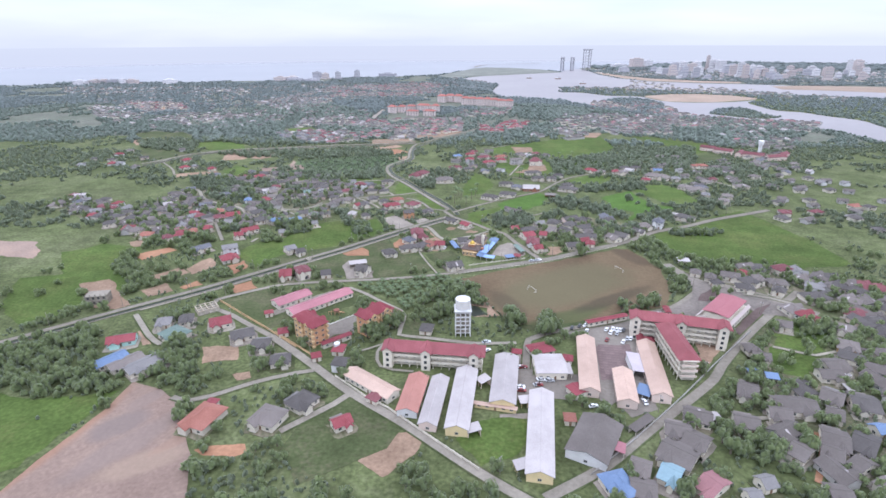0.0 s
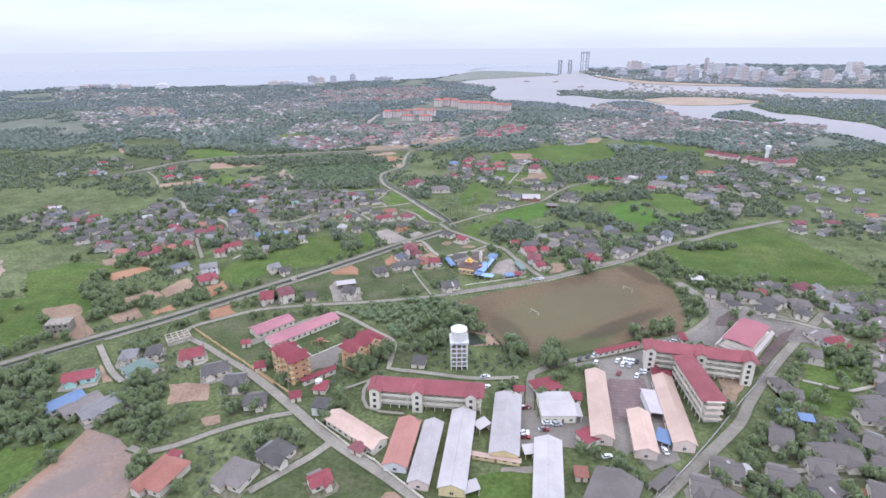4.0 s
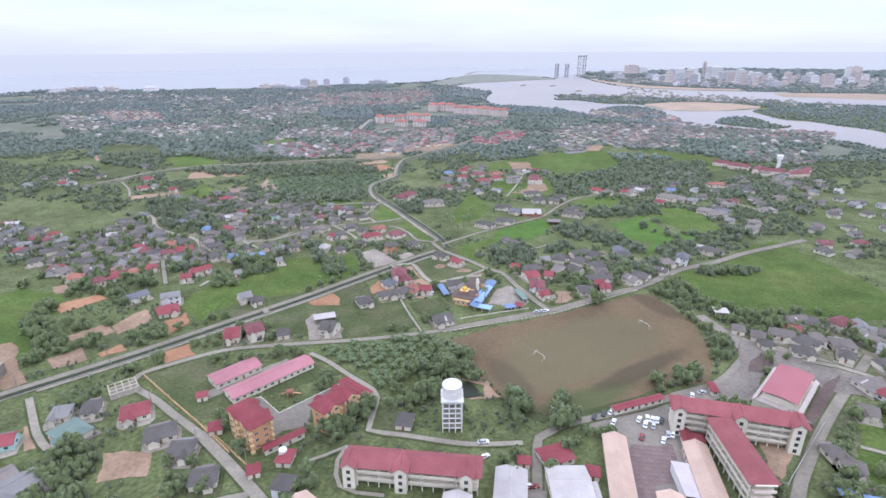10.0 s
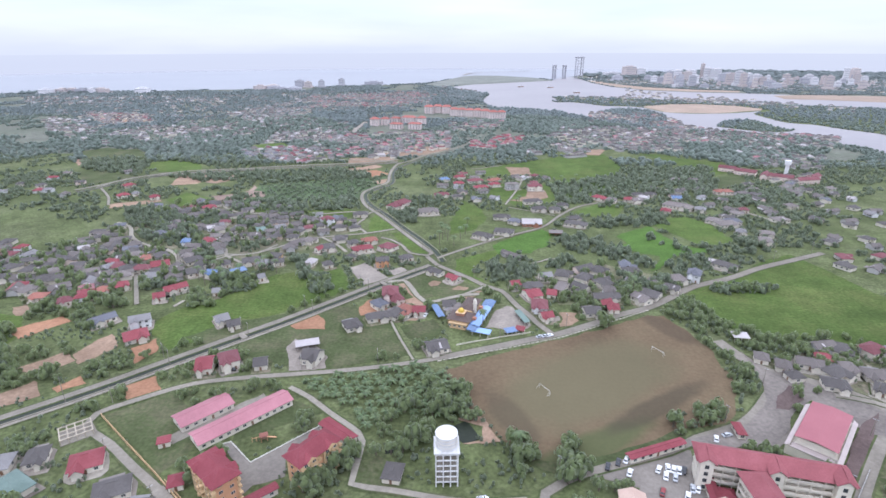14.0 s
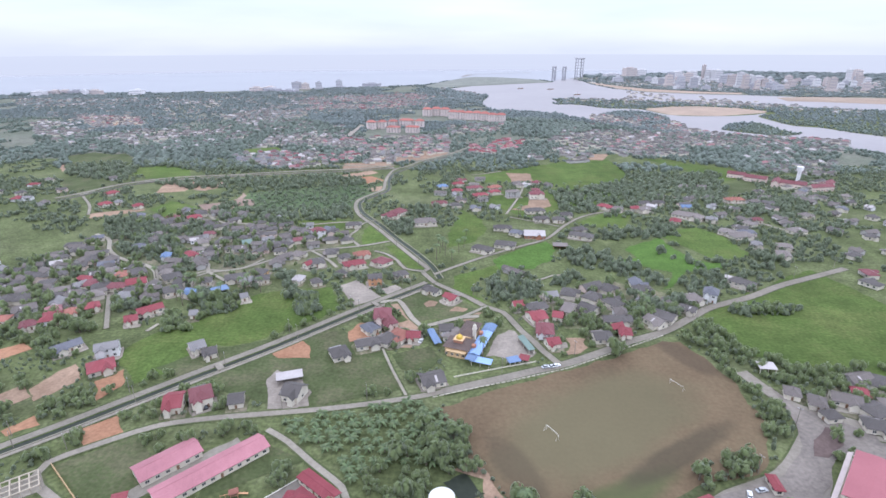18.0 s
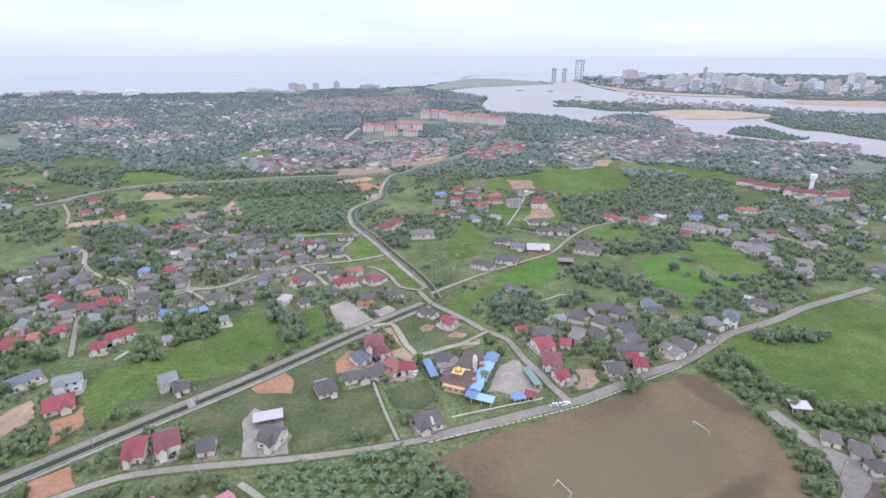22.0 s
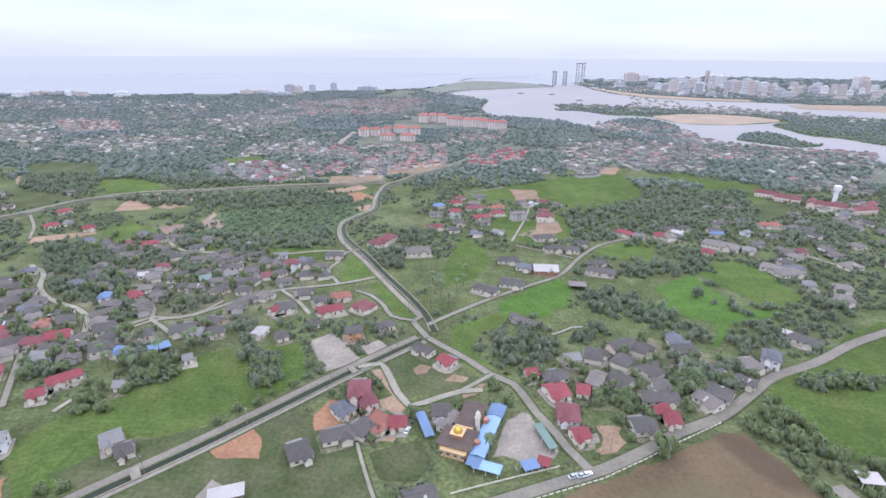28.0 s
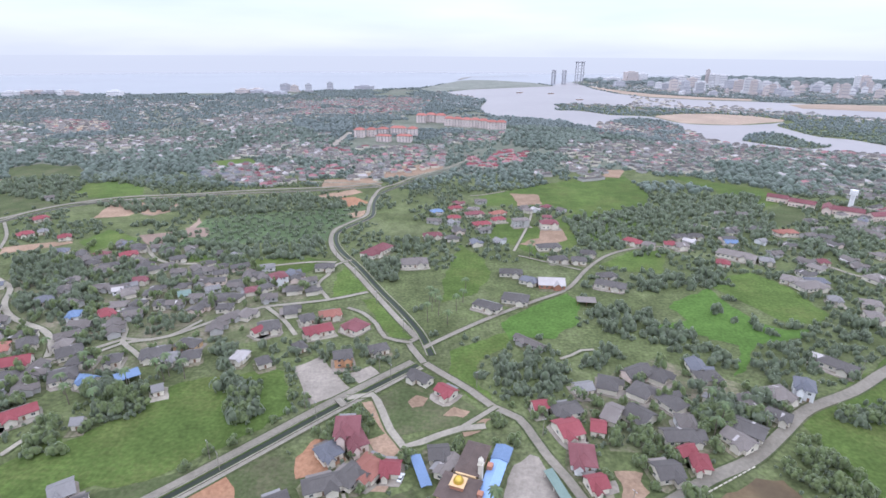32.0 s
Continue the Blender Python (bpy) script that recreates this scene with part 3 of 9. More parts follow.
# painted, glowing haze of far sea past the last water distinct from sky
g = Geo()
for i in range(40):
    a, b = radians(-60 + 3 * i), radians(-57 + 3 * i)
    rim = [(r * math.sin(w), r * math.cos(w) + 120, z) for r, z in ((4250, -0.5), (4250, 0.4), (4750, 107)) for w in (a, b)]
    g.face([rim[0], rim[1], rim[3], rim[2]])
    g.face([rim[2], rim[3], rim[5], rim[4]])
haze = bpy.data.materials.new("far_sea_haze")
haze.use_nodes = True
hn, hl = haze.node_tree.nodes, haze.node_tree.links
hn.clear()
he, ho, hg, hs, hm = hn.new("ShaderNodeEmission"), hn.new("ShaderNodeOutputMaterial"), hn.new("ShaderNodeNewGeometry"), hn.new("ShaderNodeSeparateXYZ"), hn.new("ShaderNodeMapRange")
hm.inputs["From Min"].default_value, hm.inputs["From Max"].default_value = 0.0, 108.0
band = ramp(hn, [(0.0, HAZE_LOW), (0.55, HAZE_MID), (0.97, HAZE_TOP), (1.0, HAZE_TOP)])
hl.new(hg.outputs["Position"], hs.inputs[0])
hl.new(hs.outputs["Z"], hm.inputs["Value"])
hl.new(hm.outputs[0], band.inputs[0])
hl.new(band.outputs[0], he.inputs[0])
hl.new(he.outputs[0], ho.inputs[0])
tagged(new("backdrop", g.mesh("backdrop", haze)), "painted backdrop of pale lilac haze over the far sea", "backdrop", kind="structure")

# ---- land plots, roads, canals ----
patch("far_plot", [(-435.0, 797.8), (-418.7, 839.9), (-370.0, 820.9), (-347.1, 769.1), (-379.9, 757.1)], GRASS1, 0.06, "open green meadow among distant woods")
patch("far_plot", [(-508.3, 762.2), (-471.1, 777.6), (-422.5, 717.4), (-441.9, 685.4)], GRASS2, 0.06, "pale rough grass plot among distant woods")
patch("far_plot", [(-567.1, 897.8), (-523.6, 924.8), (-477.2, 875.5), (-504.9, 828.1)], GRASS2, 0.06, "pale rough grass plot among distant woods")
patch("far_plot", [(-564.1, 835.6), (-536.7, 854.1), (-507.5, 812.5), (-530.6, 796.3)], CLAY2, 0.06, "bare tan earth plot among distant houses")
patch("far_plot", [(-311.3, 706.8), (-306.2, 737.5), (-289.1, 747.8), (-277.5, 723.5), (-293.8, 703.6)], SAND, 0.06, "pale bare sandy ground")
patch("far_plot", [(-240.6, 651.8), (-246.3, 698.3), (-215.1, 644.3), (-233.5, 632.4)], SAND, 0.06, "pale bare sandy ground")
patch("far_plot", [(-345.5, 690.8), (-357.8, 738.0), (-314.3, 752.3), (-315.9, 700.4)], CLAY2, 0.06, "bare tan earth plot among distant houses")
patch("far_plot", [(-165.1, 777.3), (-140.0, 802.9), (-143.5, 771.0)], CLAY2, 0.06, "bare tan earth plot among distant houses")
patch("far_plot", [(-129.3, 766.8), (-111.6, 777.9), (-95.2, 759.1), (-114.8, 743.9)], CLAY, 0.06, "bare orange clay plot")
patch("far_plot", [(-109.6, 718.1), (-93.3, 725.3), (-97.6, 702.6)], CLAY2, 0.06, "bare tan earth plot among distant houses")
patch("far_plot", [(-940.0, 1400.5), (-767.2, 1361.3), (-686.2, 1245.5), (-756.1, 1199.1)], CLAY2, 0.06, "bare tan earth plot among distant houses")
patch("far_plot", [(-353.8, 964.4), (-306.0, 990.8), (-284.5, 945.0), (-328.6, 917.4)], GRASS1, 0.06, "open green meadow among distant woods")
patch("far_plot", [(-168.9, 860.4), (-113.7, 872.3), (-94.3, 844.1), (-133.9, 820.4), (-162.2, 818.7)], CLAY2, 0.06, "bare tan earth plot among distant houses")
patch("far_plot", [(-140.0, 888.1), (-83.6, 949.9), (-26.8, 975.3), (-25.2, 929.4), (-68.6, 883.8), (-106.0, 872.8)], CLAY2, 0.06, "bare tan earth plot among distant houses")
patch("far_plot", [(-224.0, 1104.7), (-220.6, 1266.4), (-211.8, 1258.8), (-207.9, 1090.9)], GRAVEL, 0.06, "pale grey gravel ground")
patch("far_plot", [(18.5, 792.2), (138.1, 880.9), (208.6, 903.6), (209.4, 806.3), (188.6, 763.1), (109.8, 735.3), (80.9, 757.0), (24.0, 753.7)], GRASS1, 0.06, "open green meadow among distant woods")
patch("far_plot", [(55.0, 804.2), (81.1, 805.7), (83.9, 764.5), (58.2, 756.9)], CLAY2, 0.06, "bare tan earth plot among distant houses")
patch("far_plot", [(259.1, 906.8), (298.0, 882.1), (357.1, 844.6), (359.2, 801.3), (305.8, 760.2), (297.5, 797.7), (287.2, 856.2)], GRASS1, 0.06, "open green meadow among distant woods")
patch("far_plot", [(167.9, 1047.2), (202.5, 1036.3), (190.8, 986.0), (155.8, 972.2)], GRASS2, 0.06, "pale rough grass plot among distant woods")
patch("far_plot", [(193.5, 942.1), (220.1, 943.8), (199.7, 893.7), (178.4, 897.9)], CLAY2, 0.06, "bare tan earth plot among distant houses")
patch("far_plot", [(299.6, 748.2), (354.2, 787.8), (328.9, 717.6), (283.8, 695.6)], GRASS2, 0.06, "pale rough grass plot among distant woods")
patch("sandbank", [(468, 1596), (575, 1656.8), (650.4, 1664), (729.7, 1620.3), (769.9, 1542.3), (744.1, 1507.8), (599.9, 1435.6), (497.2, 1455.8)], SANDBAR, 0.9, "flat tan sandbank in the river")
patch("sandbank", [(1006.8, 1948.7), (1119.8, 1979.2), (1199.7, 1969), (1297.4, 1943), (1476.3, 1892.7), (1286.8, 1671.9), (1158.8, 1753.8), (1057.6, 1803.1), (977.3, 1826.3)], SANDBAR, 0.9, "long tan sand flat on the far bank")
patch("sandbank", [(582, 2812.9), (642.8, 2555.6), (714.8, 2347.5), (867.8, 2208.2), (997.8, 2152.4), (962.5, 2082.2), (826.1, 2110.3), (669.5, 2209.6), (598.3, 2390.8), (571.3, 2652.9)], SANDBAR, 0.9, "narrow sandy bank below the far city")
patch("spit", [(-178.9, 2514.3), (-78.1, 2940.4), (-9.8, 3217.3), (52.3, 3287.3), (190, 3250.4), (350.2, 3056.7), (415.2, 2831.3), (339.6, 2757.2), (204.7, 2678), (76.8, 2584.9), (-41.6, 2464.7), (-105.5, 2361.1)], SPIT, 0.9, "bare flat spit of pale ground at the river mouth")
patch("forecourt", [(147.4, 349.2), (149.2, 333.9), (169.4, 318.3), (185.5, 302.1), (196.2, 296.7), (184.2, 283.3), (170.3, 285.6), (163.7, 295.0), (155.4, 302.5), (147.1, 299.8), (137.2, 286.8), (125.0, 274.1), (114.9, 277.1), (95.4, 269.6), (91.7, 278.9), (121.9, 289.9), (138.7, 306.4), (144.2, 321.9)], FORECOURT, 0.62, "wide worn grey forecourt beside the hall")
patch("tiled_yard", [(-44.5, 426.7), (-40.2, 428.0), (-23.1, 397.4), (-29.4, 389.5), (-38.2, 402.9), (-31.7, 407.0)], CLAY2, 0.06, "pinkish tiled yard beside the maroon house")
patch("bare_spot", [(-39.9, 380.4), (-31.6, 381.5), (-25.1, 380.3), (-26.6, 375.8), (-37.9, 375.3)], CLAY2, 0.06, "trodden bare earth behind the houses")
patch("bare_spot", [(60.5, 381.2), (67.0, 386.0), (69.5, 380.1), (63.7, 374.2), (54.0, 371.1), (55.0, 375.2)], CLAY2, 0.06, "bare brown earth strip beside the road")
patch("drive", [(-131.0, 368.3), (-127.8, 369.8), (-119.8, 360.6), (-124.0, 355.4), (-127.0, 357.7)], CONCRETE, 0.07, "concrete driveway up to the canal road")
patch("meadow", [(181.0, 275.4), (205.6, 278.1), (183.2, 245.4), (171.1, 245.6), (161.4, 251.4), (156.9, 258.5), (164.0, 261.9)], GRASS1, 0.04, "green lawn between village houses")
patch("meadow", [(159.7, 248.5), (171.4, 241.0), (159.3, 221.2), (151.5, 224.2), (149.5, 232.4)], GRASS1, 0.04, "green lawn beside a narrow lane")
patch("bare_spot", [(122.5, 244.2), (129.6, 248.7), (130.8, 245.9), (122.5, 233.8), (114.5, 228.5), (116.3, 236.0)], CLAY2, 0.05, "patchy bare earth beside the school wing")
patch("bare_spot", [(-143.5, 233.0), (-134.4, 234.2), (-128.7, 220.1), (-135.7, 217.2)], CLAY2, 0.05, "bare brown garden soil")
patch("bare_spot", [(-115.8, 208.5), (-108.8, 211.3), (-106.2, 207.7), (-111.5, 204.5)], CLAY2, 0.05, "worn bare patch in the grass")
patch("yard", [(-187.1, 246.0), (-184.7, 247.8), (-172.1, 234.1), (-175.9, 232.4)], CLAY2, 0.05, "sandy yard beside the red roofed house")
patch("car_park", [(49.6, 265.1), (63.5, 267.5), (89.7, 273.8), (91.9, 272.8), (84.9, 250.2), (72.5, 247.4), (66.2, 252.8), (59.0, 255.5), (48.2, 258.0)], TARMAC, 0.05, "grey tarmac school car park with painted bays")
patch("concrete_slab", [(13.0, 186.8), (24.8, 188.2), (23.7, 181.6), (13.6, 181.8)], GRAVEL, 0.07, "cracked pale concrete slab on the school lawn")
patch("meadow", [(-317.0, 356.9), (-296.8, 377.4), (-261.4, 371.8), (-244.1, 338.8), (-224.4, 297.5), (-259.3, 300.6), (-269.1, 295.8)], GRASS1, 0.04, "rough green meadow with scattered bushes")
patch("playing_field", [(-10.9, 324.3), (24.4, 343.4), (73.7, 367.2), (109.5, 387.6), (120, 388), (127, 372), (131, 350), (131, 320), (122, 300), (113, 291), (92, 286), (79.8, 277.8), (51.2, 262.4), (44.3, 258.8), (32.9, 261.6), (19.5, 275.2), (5.7, 293.0)], MUD, 0.06, "brown worn football field with thin muddy grass")
patch("bare_lot", [(-160.8, 200.8), (-143.9, 195.1), (-132.0, 186.9), (-128.6, 178.8), (-119, 169), (-110, 157), (-103.4, 142.9), (-99.6, 131.4), (-103.1, 127.9), (-170, 124), (-169, 139.8), (-167.0, 152.1), (-164.3, 164.6), (-161.3, 181.8)], LOT, 0.05, "large bare lot of compacted reddish sandy earth")
patch("lawn", [(154, 262), (178, 259), (188, 252), (184, 247), (176.5, 244.5), (160, 252)], GRASS2, 0.05, "rough green lawn between village houses")
patch("lawn", [(146, 240), (158, 246), (176, 239), (172, 232), (160, 226), (150, 229)], GRASS2, 0.05, "rough green lawn between village houses")
patch("dirt_patch", [(-142.2, 233.3), (-124.1, 234.3), (-119.9, 221.7), (-134.9, 217.6)], CLAY2, 0.05, "worn brown garden plot", 0.1)
patch("meadow", [(-232, 190), (-214, 188), (-199, 184.5), (-178, 187.5), (-163.5, 194), (-165.5, 178), (-169, 160), (-172, 145), (-190, 140), (-215, 160)], GRASS1, 0.05, "green grassy slope beside the bare lot", 0.04)
patch("meadow", [(-311.2, 310.9), (-279.3, 320.1), (-266, 309.6), (-250, 287), (-238, 272), (-247, 258), (-258, 248), (-290, 270)], GRASS1, 0.05, "green meadow beside the canal", 0.03)
patch("earth_court", [(150.5, 270.8), (169.5, 291.9), (177, 296), (183.5, 300), (162.5, 276), (147.9, 260.9), (145.9, 262.8)], COURT, 0.7, "dull reddish brown court beside the hall")
patch("rubble", [(145.1, 310.1), (155.5, 319.3), (159.3, 316.1), (155.8, 308.3), (145, 300.5), (140, 301)], COURT, 0.74, "heap of brown earth and rubble on the forecourt")
patch("dirt_plot", [(-42.9, 155.9), (-31.3, 171.8), (-24.8, 172.9), (-18.3, 168.6), (-22.3, 161.0), (-31.7, 148.0)], CLAY2, 0.05, "rectangular plot of scraped brown earth")
patch("clay_strip", [(-108.4, 158.2), (-98.1, 161.8), (-90.4, 163.0), (-88.0, 158.6), (-91.8, 154.8), (-104.7, 155.1)], CLAY, 0.05, "strip of bare orange clay")
patch("clay_yard", [(-160.1, 306.2), (-149.8, 315.3), (-141.0, 303.2), (-150.8, 294.4)], CLAY, 0.05, "bare orange clay yard beside the canal road")
patch("clay_yard", [(-103.2, 370.5), (-87.7, 381.8), (-79.5, 371.2), (-78.7, 364.8), (-95.2, 362.0)], CLAY, 0.05, "bare orange clay yard beside the canal road")
patch("clay_yard", [(-176.9, 338.3), (-170.7, 350.2), (-161.0, 335.8), (-166.5, 325.0)], CLAY, 0.05, "bare orange clay yard below a house")
patch("clay_yard", [(-204.3, 330.9), (-200.7, 347.2), (-197.2, 354.3), (-185.5, 341.2), (-190.9, 328.4), (-195.0, 322.4)], CLAY2, 0.05, "bare tan clay plot with tyre tracks")
patch("clay_yard", [(-224.4, 318.3), (-209.7, 333.8), (-198.6, 325.2), (-209.3, 313.4)], CLAY2, 0.05, "bare tan clay plot with tyre tracks")
patch("clay_yard", [(-193.4, 303.5), (-186.9, 312.9), (-180.4, 307.9), (-188.5, 300.0)], CLAY, 0.05, "bare orange clay yard beside the canal road")
patch("clay_yard", [(-257.7, 357.3), (-239.8, 373.4), (-230.2, 367.8), (-238.9, 354.4), (-246.2, 345.4)], CLAY, 0.05, "cut bank of bare orange clay")
patch("clay_yard", [(-216.3, 295.2), (-206.9, 308.1), (-194.9, 298.5), (-204.9, 288.7)], CLAY2, 0.05, "bare tan clay plot")
patch("clay_yard", [(-279.8, 382.1), (-269.3, 389.0), (-260.1, 374.6), (-267.9, 372.2)], CLAY2, 0.05, "bare tan clay plot")
patch("gravel_lot", [(-83.5, 453.1), (-72.6, 463.7), (-51.6, 436.2), (-67.4, 423.3)], GRAVEL, 0.05, "levelled plot of pale grey gravel")
patch("gravel_lot", [(-54.8, 448.8), (-45.7, 456.3), (-37.2, 448.0), (-47.1, 438.4)], GRAVEL, 0.05, "levelled plot of pale grey gravel")
patch("car_park", [(68.5, 260.3), (91.2, 267.5), (89.4, 250.1), (84.3, 213.6), (83.2, 193.8), (69.9, 187.7), (65.6, 198.4), (59.9, 194.3), (54.9, 211.9), (60.8, 243.1)], TARMAC, 0.05, "grey tarmac school car park")
patch("car_park", [(24.1, 235.8), (31.8, 236.3), (29.9, 217.1), (54.9, 218.5), (51.0, 197.6), (24.6, 200.0), (20.7, 195.9)], TARMAC, 0.05, "grey tarmac yard between school blocks")
patch("court", [(67.0, 246.1), (84.3, 247.1), (80.6, 228.0), (70.6, 225.1), (69.5, 214.9), (62.4, 214.5)], PAVERS, 0.09, "dark reddish paved assembly court")
patch("car_park", [(119.2, 287.2), (147.9, 315.2), (158.1, 315.6), (147.3, 301.1), (133.3, 280.0), (121.9, 272.2)], TARMAC, 0.05, "grey tarmac forecourt of the hall")
patch("court", [(147.1, 266.4), (170.6, 293.5), (181.7, 300.3), (173.1, 289.5), (147.5, 259.9)], PAVERS, 0.08, "strip of dark reddish paving beside the hall")
patch("parking_yard", [(-98.0, 267.8), (-93.6, 270.5), (-81.3, 259.6), (-65.3, 276.8), (-58.6, 283.1), (-56.7, 277.1), (-68.5, 261.9), (-65.8, 253.1), (-76.0, 248.5), (-79.7, 238.6), (-87.7, 236.4), (-79.0, 244.4), (-85.6, 258.9)], TARMAC, 0.06, "grey concrete yard between the yellow flats")
patch("mosque_yard", [(20.0, 391.3), (27.3, 396.7), (31.1, 395.2), (35.2, 380.9), (40.2, 373.7), (37.3, 369.3), (24.6, 366.6), (17.8, 369.8), (13.2, 368.2)], GRAVEL, 0.05, "pale gravel yard beside the mosque")
patch("lawn", [(-93.6, 270.5), (-60.0, 290.8), (-79.8, 300.6), (-94.3, 280.9)], GRASS2, 0.05, "mown lawn of the school compound")
patch("lawn", [(-155.8, 284.1), (-135.1, 303.4), (-110.2, 281.7), (-107.7, 262.6), (-113.5, 252.1)], GRASS2, 0.05, "mown lawn beside the pink roofed school")
patch("meadow", [(-162.4, 380.3), (-159.7, 394.2), (-141.7, 421.2), (-138.6, 432.8), (-126.7, 443.8), (-110.9, 442.3), (-97.5, 454.1), (-87.0, 450.0), (-74.8, 418.7), (-85.2, 406.5), (-116.3, 377.1), (-145.8, 369.9)], GRASS1, 0.05, "bright green rough meadow beside the canal road")
patch("meadow", [(-179.9, 365.1), (-176.9, 382.0), (-162.9, 398.8), (-149.7, 385.7), (-148.7, 373.3), (-126.1, 367.3), (-137.9, 353.9), (-157.2, 337.7), (-173.9, 354.5)], GRASS1, 0.05, "bright green rough meadow")
patch("lawn", [(-40, 428), (-22, 448.5), (-4, 436), (11, 421), (5, 415), (-28, 405), (-33, 413)], GRASS2, 0.05, "worn grass lot beside the junction")
patch("bare_spot", [(-24, 428), (-20, 433), (-15, 431), (-17, 426), (-21, 424)], CLAY2, 0.05, "pale worn patch in the grass lot")
patch("bare_spot", [(-8, 419), (-3, 425), (3, 423), (1, 418)], CLAY2, 0.05, "pale worn patch in the grass lot")
patch("lawn", [(-154.6, 351.2), (-139.5, 366.8), (-85.4, 391.1), (-66.5, 391.9), (-45.3, 380.1), (-28.5, 337.7), (-65.2, 324.6), (-88.4, 325.2)], GRASS2, 0.05, "mown grass plot with worn spots")
patch("meadow", [(146.9, 424.4), (205.9, 464.1), (253.0, 494.1), (272.0, 413.2), (273.7, 363.3), (218.6, 354.6), (181.2, 362.9), (149.9, 375.8), (144.9, 403.6)], GRASS1, 0.05, "large bright green meadow")
patch("meadow", [(-6.1, 472.8), (19.4, 490.2), (31.5, 496.6), (33.0, 482.5), (10.0, 463.6), (5.8, 449.6), (15.8, 428.0), (6.6, 429.5), (-5.5, 447.0)], GRASS1, 0.05, "bright green meadow beside the junction")
patch("meadow", [(129.9, 530.8), (147.5, 547.6), (166.6, 558.9), (169.1, 535.7), (175.2, 512.7), (187.5, 502.7), (201.9, 505.9), (190.0, 494.3), (159.5, 486.7), (137.2, 490.4)], GRASS3, 0.05, "vivid green paddy meadow")
patch("meadow", [(190.9, 582.6), (210.5, 587.6), (223.0, 565.2), (223.0, 523.3), (210.4, 511.6), (192.1, 510.7), (183.0, 533.3), (168.2, 562.5)], GRASS1, 0.06, "bright green meadow")
patch("meadow", [(109.2, 503.2), (139.8, 517.2), (161.6, 524.9), (161.5, 488.3), (142.0, 460.1), (134.7, 455.3), (151.7, 485.2), (123.0, 500.8)], GRASS3, 0.07, "vivid green paddy meadow")
patch("meadow", [(23.1, 505.6), (43.9, 526.7), (69.6, 547.2), (75.6, 534.4), (67.0, 504.9), (51.4, 488.0), (26.8, 486.8)], GRASS3, 0.06, "vivid green paddy beside the lane")
patch("meadow", [(-88.0, 568.7), (-85.1, 585.2), (-61.8, 544.3), (-83.5, 530.0)], GRASS1, 0.05, "bright green triangle of grass between lanes")
patch("meadow", [(-62.4, 531.0), (-55.9, 534.5), (-27.1, 484.4), (-39.3, 483.8), (-49.9, 504.9)], GRASS1, 0.05, "bright green verge beside the canal")
patch("meadow", [(-164.3, 585.5), (-152.8, 599.5), (-115.8, 601.4), (-97.9, 597.8), (-110.8, 571.6), (-141.9, 578.2)], GRASS1, 0.05, "bright green grass")
patch("meadow", [(-12.8, 564.7), (-0.7, 637.1), (16.4, 608.2), (21.7, 578.2), (11.2, 544.4), (-11.6, 530.2)], GRASS1, 0.05, "bright green grass clearing")
patch("meadow", [(18.3, 660.4), (41.4, 713.3), (69.5, 687.7), (148.8, 774.8), (173.8, 735.5), (168.6, 680.5), (147.6, 650.3), (102.9, 648.0), (60.9, 610.5), (39.4, 639.2)], GRASS1, 0.05, "green meadow with scattered scrub")
patch("meadow", [(103.9, 599.1), (138.2, 631.4), (163.0, 632.7), (145.9, 584.3), (118.5, 587.1)], GRASS1, 0.05, "bright green meadow inside the bend")
patch("clay_yard", [(53.3, 806.1), (85.0, 803.2), (82.9, 762.3), (59.7, 759.3)], CLAY2, 0.05, "square plot of bare tan earth")
patch("clay_yard", [(46.7, 639.6), (65.4, 657.1), (71.5, 687.8), (90.6, 682.5), (89.1, 652.7), (67.9, 635.5)], CLAY2, 0.05, "bare sandy building plot")
patch("clay_yard", [(-147.3, 789.3), (-122.9, 815.7), (-110.2, 801.3), (-134.5, 776.1)], CLAY2, 0.05, "cut strip of bare orange earth")
patch("clay_yard", [(-132.1, 776.2), (-114.0, 781.9), (-106.7, 755.6), (-117.3, 750.8)], CLAY, 0.05, "cut strip of bare orange earth")
patch("clay_yard", [(-110.9, 719.5), (-95.7, 731.8), (-93.9, 709.4), (-104.1, 706.7)], CLAY2, 0.05, "bare tan plot beside the bend")
patch("clay_yard", [(-315.1, 711.7), (-303.9, 748.5), (-284.2, 737.0), (-280.6, 721.3), (-294.1, 705.4)], CLAY2, 0.05, "mound of bare pale earth")
patch("meadow", [(-599.0, 900.8), (-577.0, 932.2), (-491.0, 893.6), (-450.2, 823.9), (-463.4, 783.1), (-500.1, 780.8)], GRASS2, 0.05, "dull green rough grassland", 0.06)
patch("meadow", [(-440.4, 824.5), (-370.2, 820.4), (-344.8, 770.6), (-392.7, 772.6), (-426.3, 780.3)], GRASS1, 0.05, "green field among woods", 0.03)
patch("thicket", [(-240, 696), (-180, 719), (-98, 745), (-93, 715), (-112, 640), (-232, 623)], THICKET, 0.04, "low dense green scrub thicket", 1.0)
patch("bare_plot", [(-274.9, 645.6), (-250.2, 656.6), (-242.9, 616.1), (-259.2, 627.2)], LOT, 0.12, "bare dull brown earth plot", 0.05)
patch("bare_plot", [(-245.9, 668.1), (-225.0, 669.3), (-214.8, 645.0), (-231.8, 642.7)], LOT, 0.12, "bare dull brown earth plot", 0.05)
patch("clay_yard", [(-366.8, 610.2), (-350.1, 618.8), (-323.8, 630.9), (-316.5, 623.2), (-355.0, 596.2)], CLAY2, 0.05, "long strip of bare tan earth beside houses")
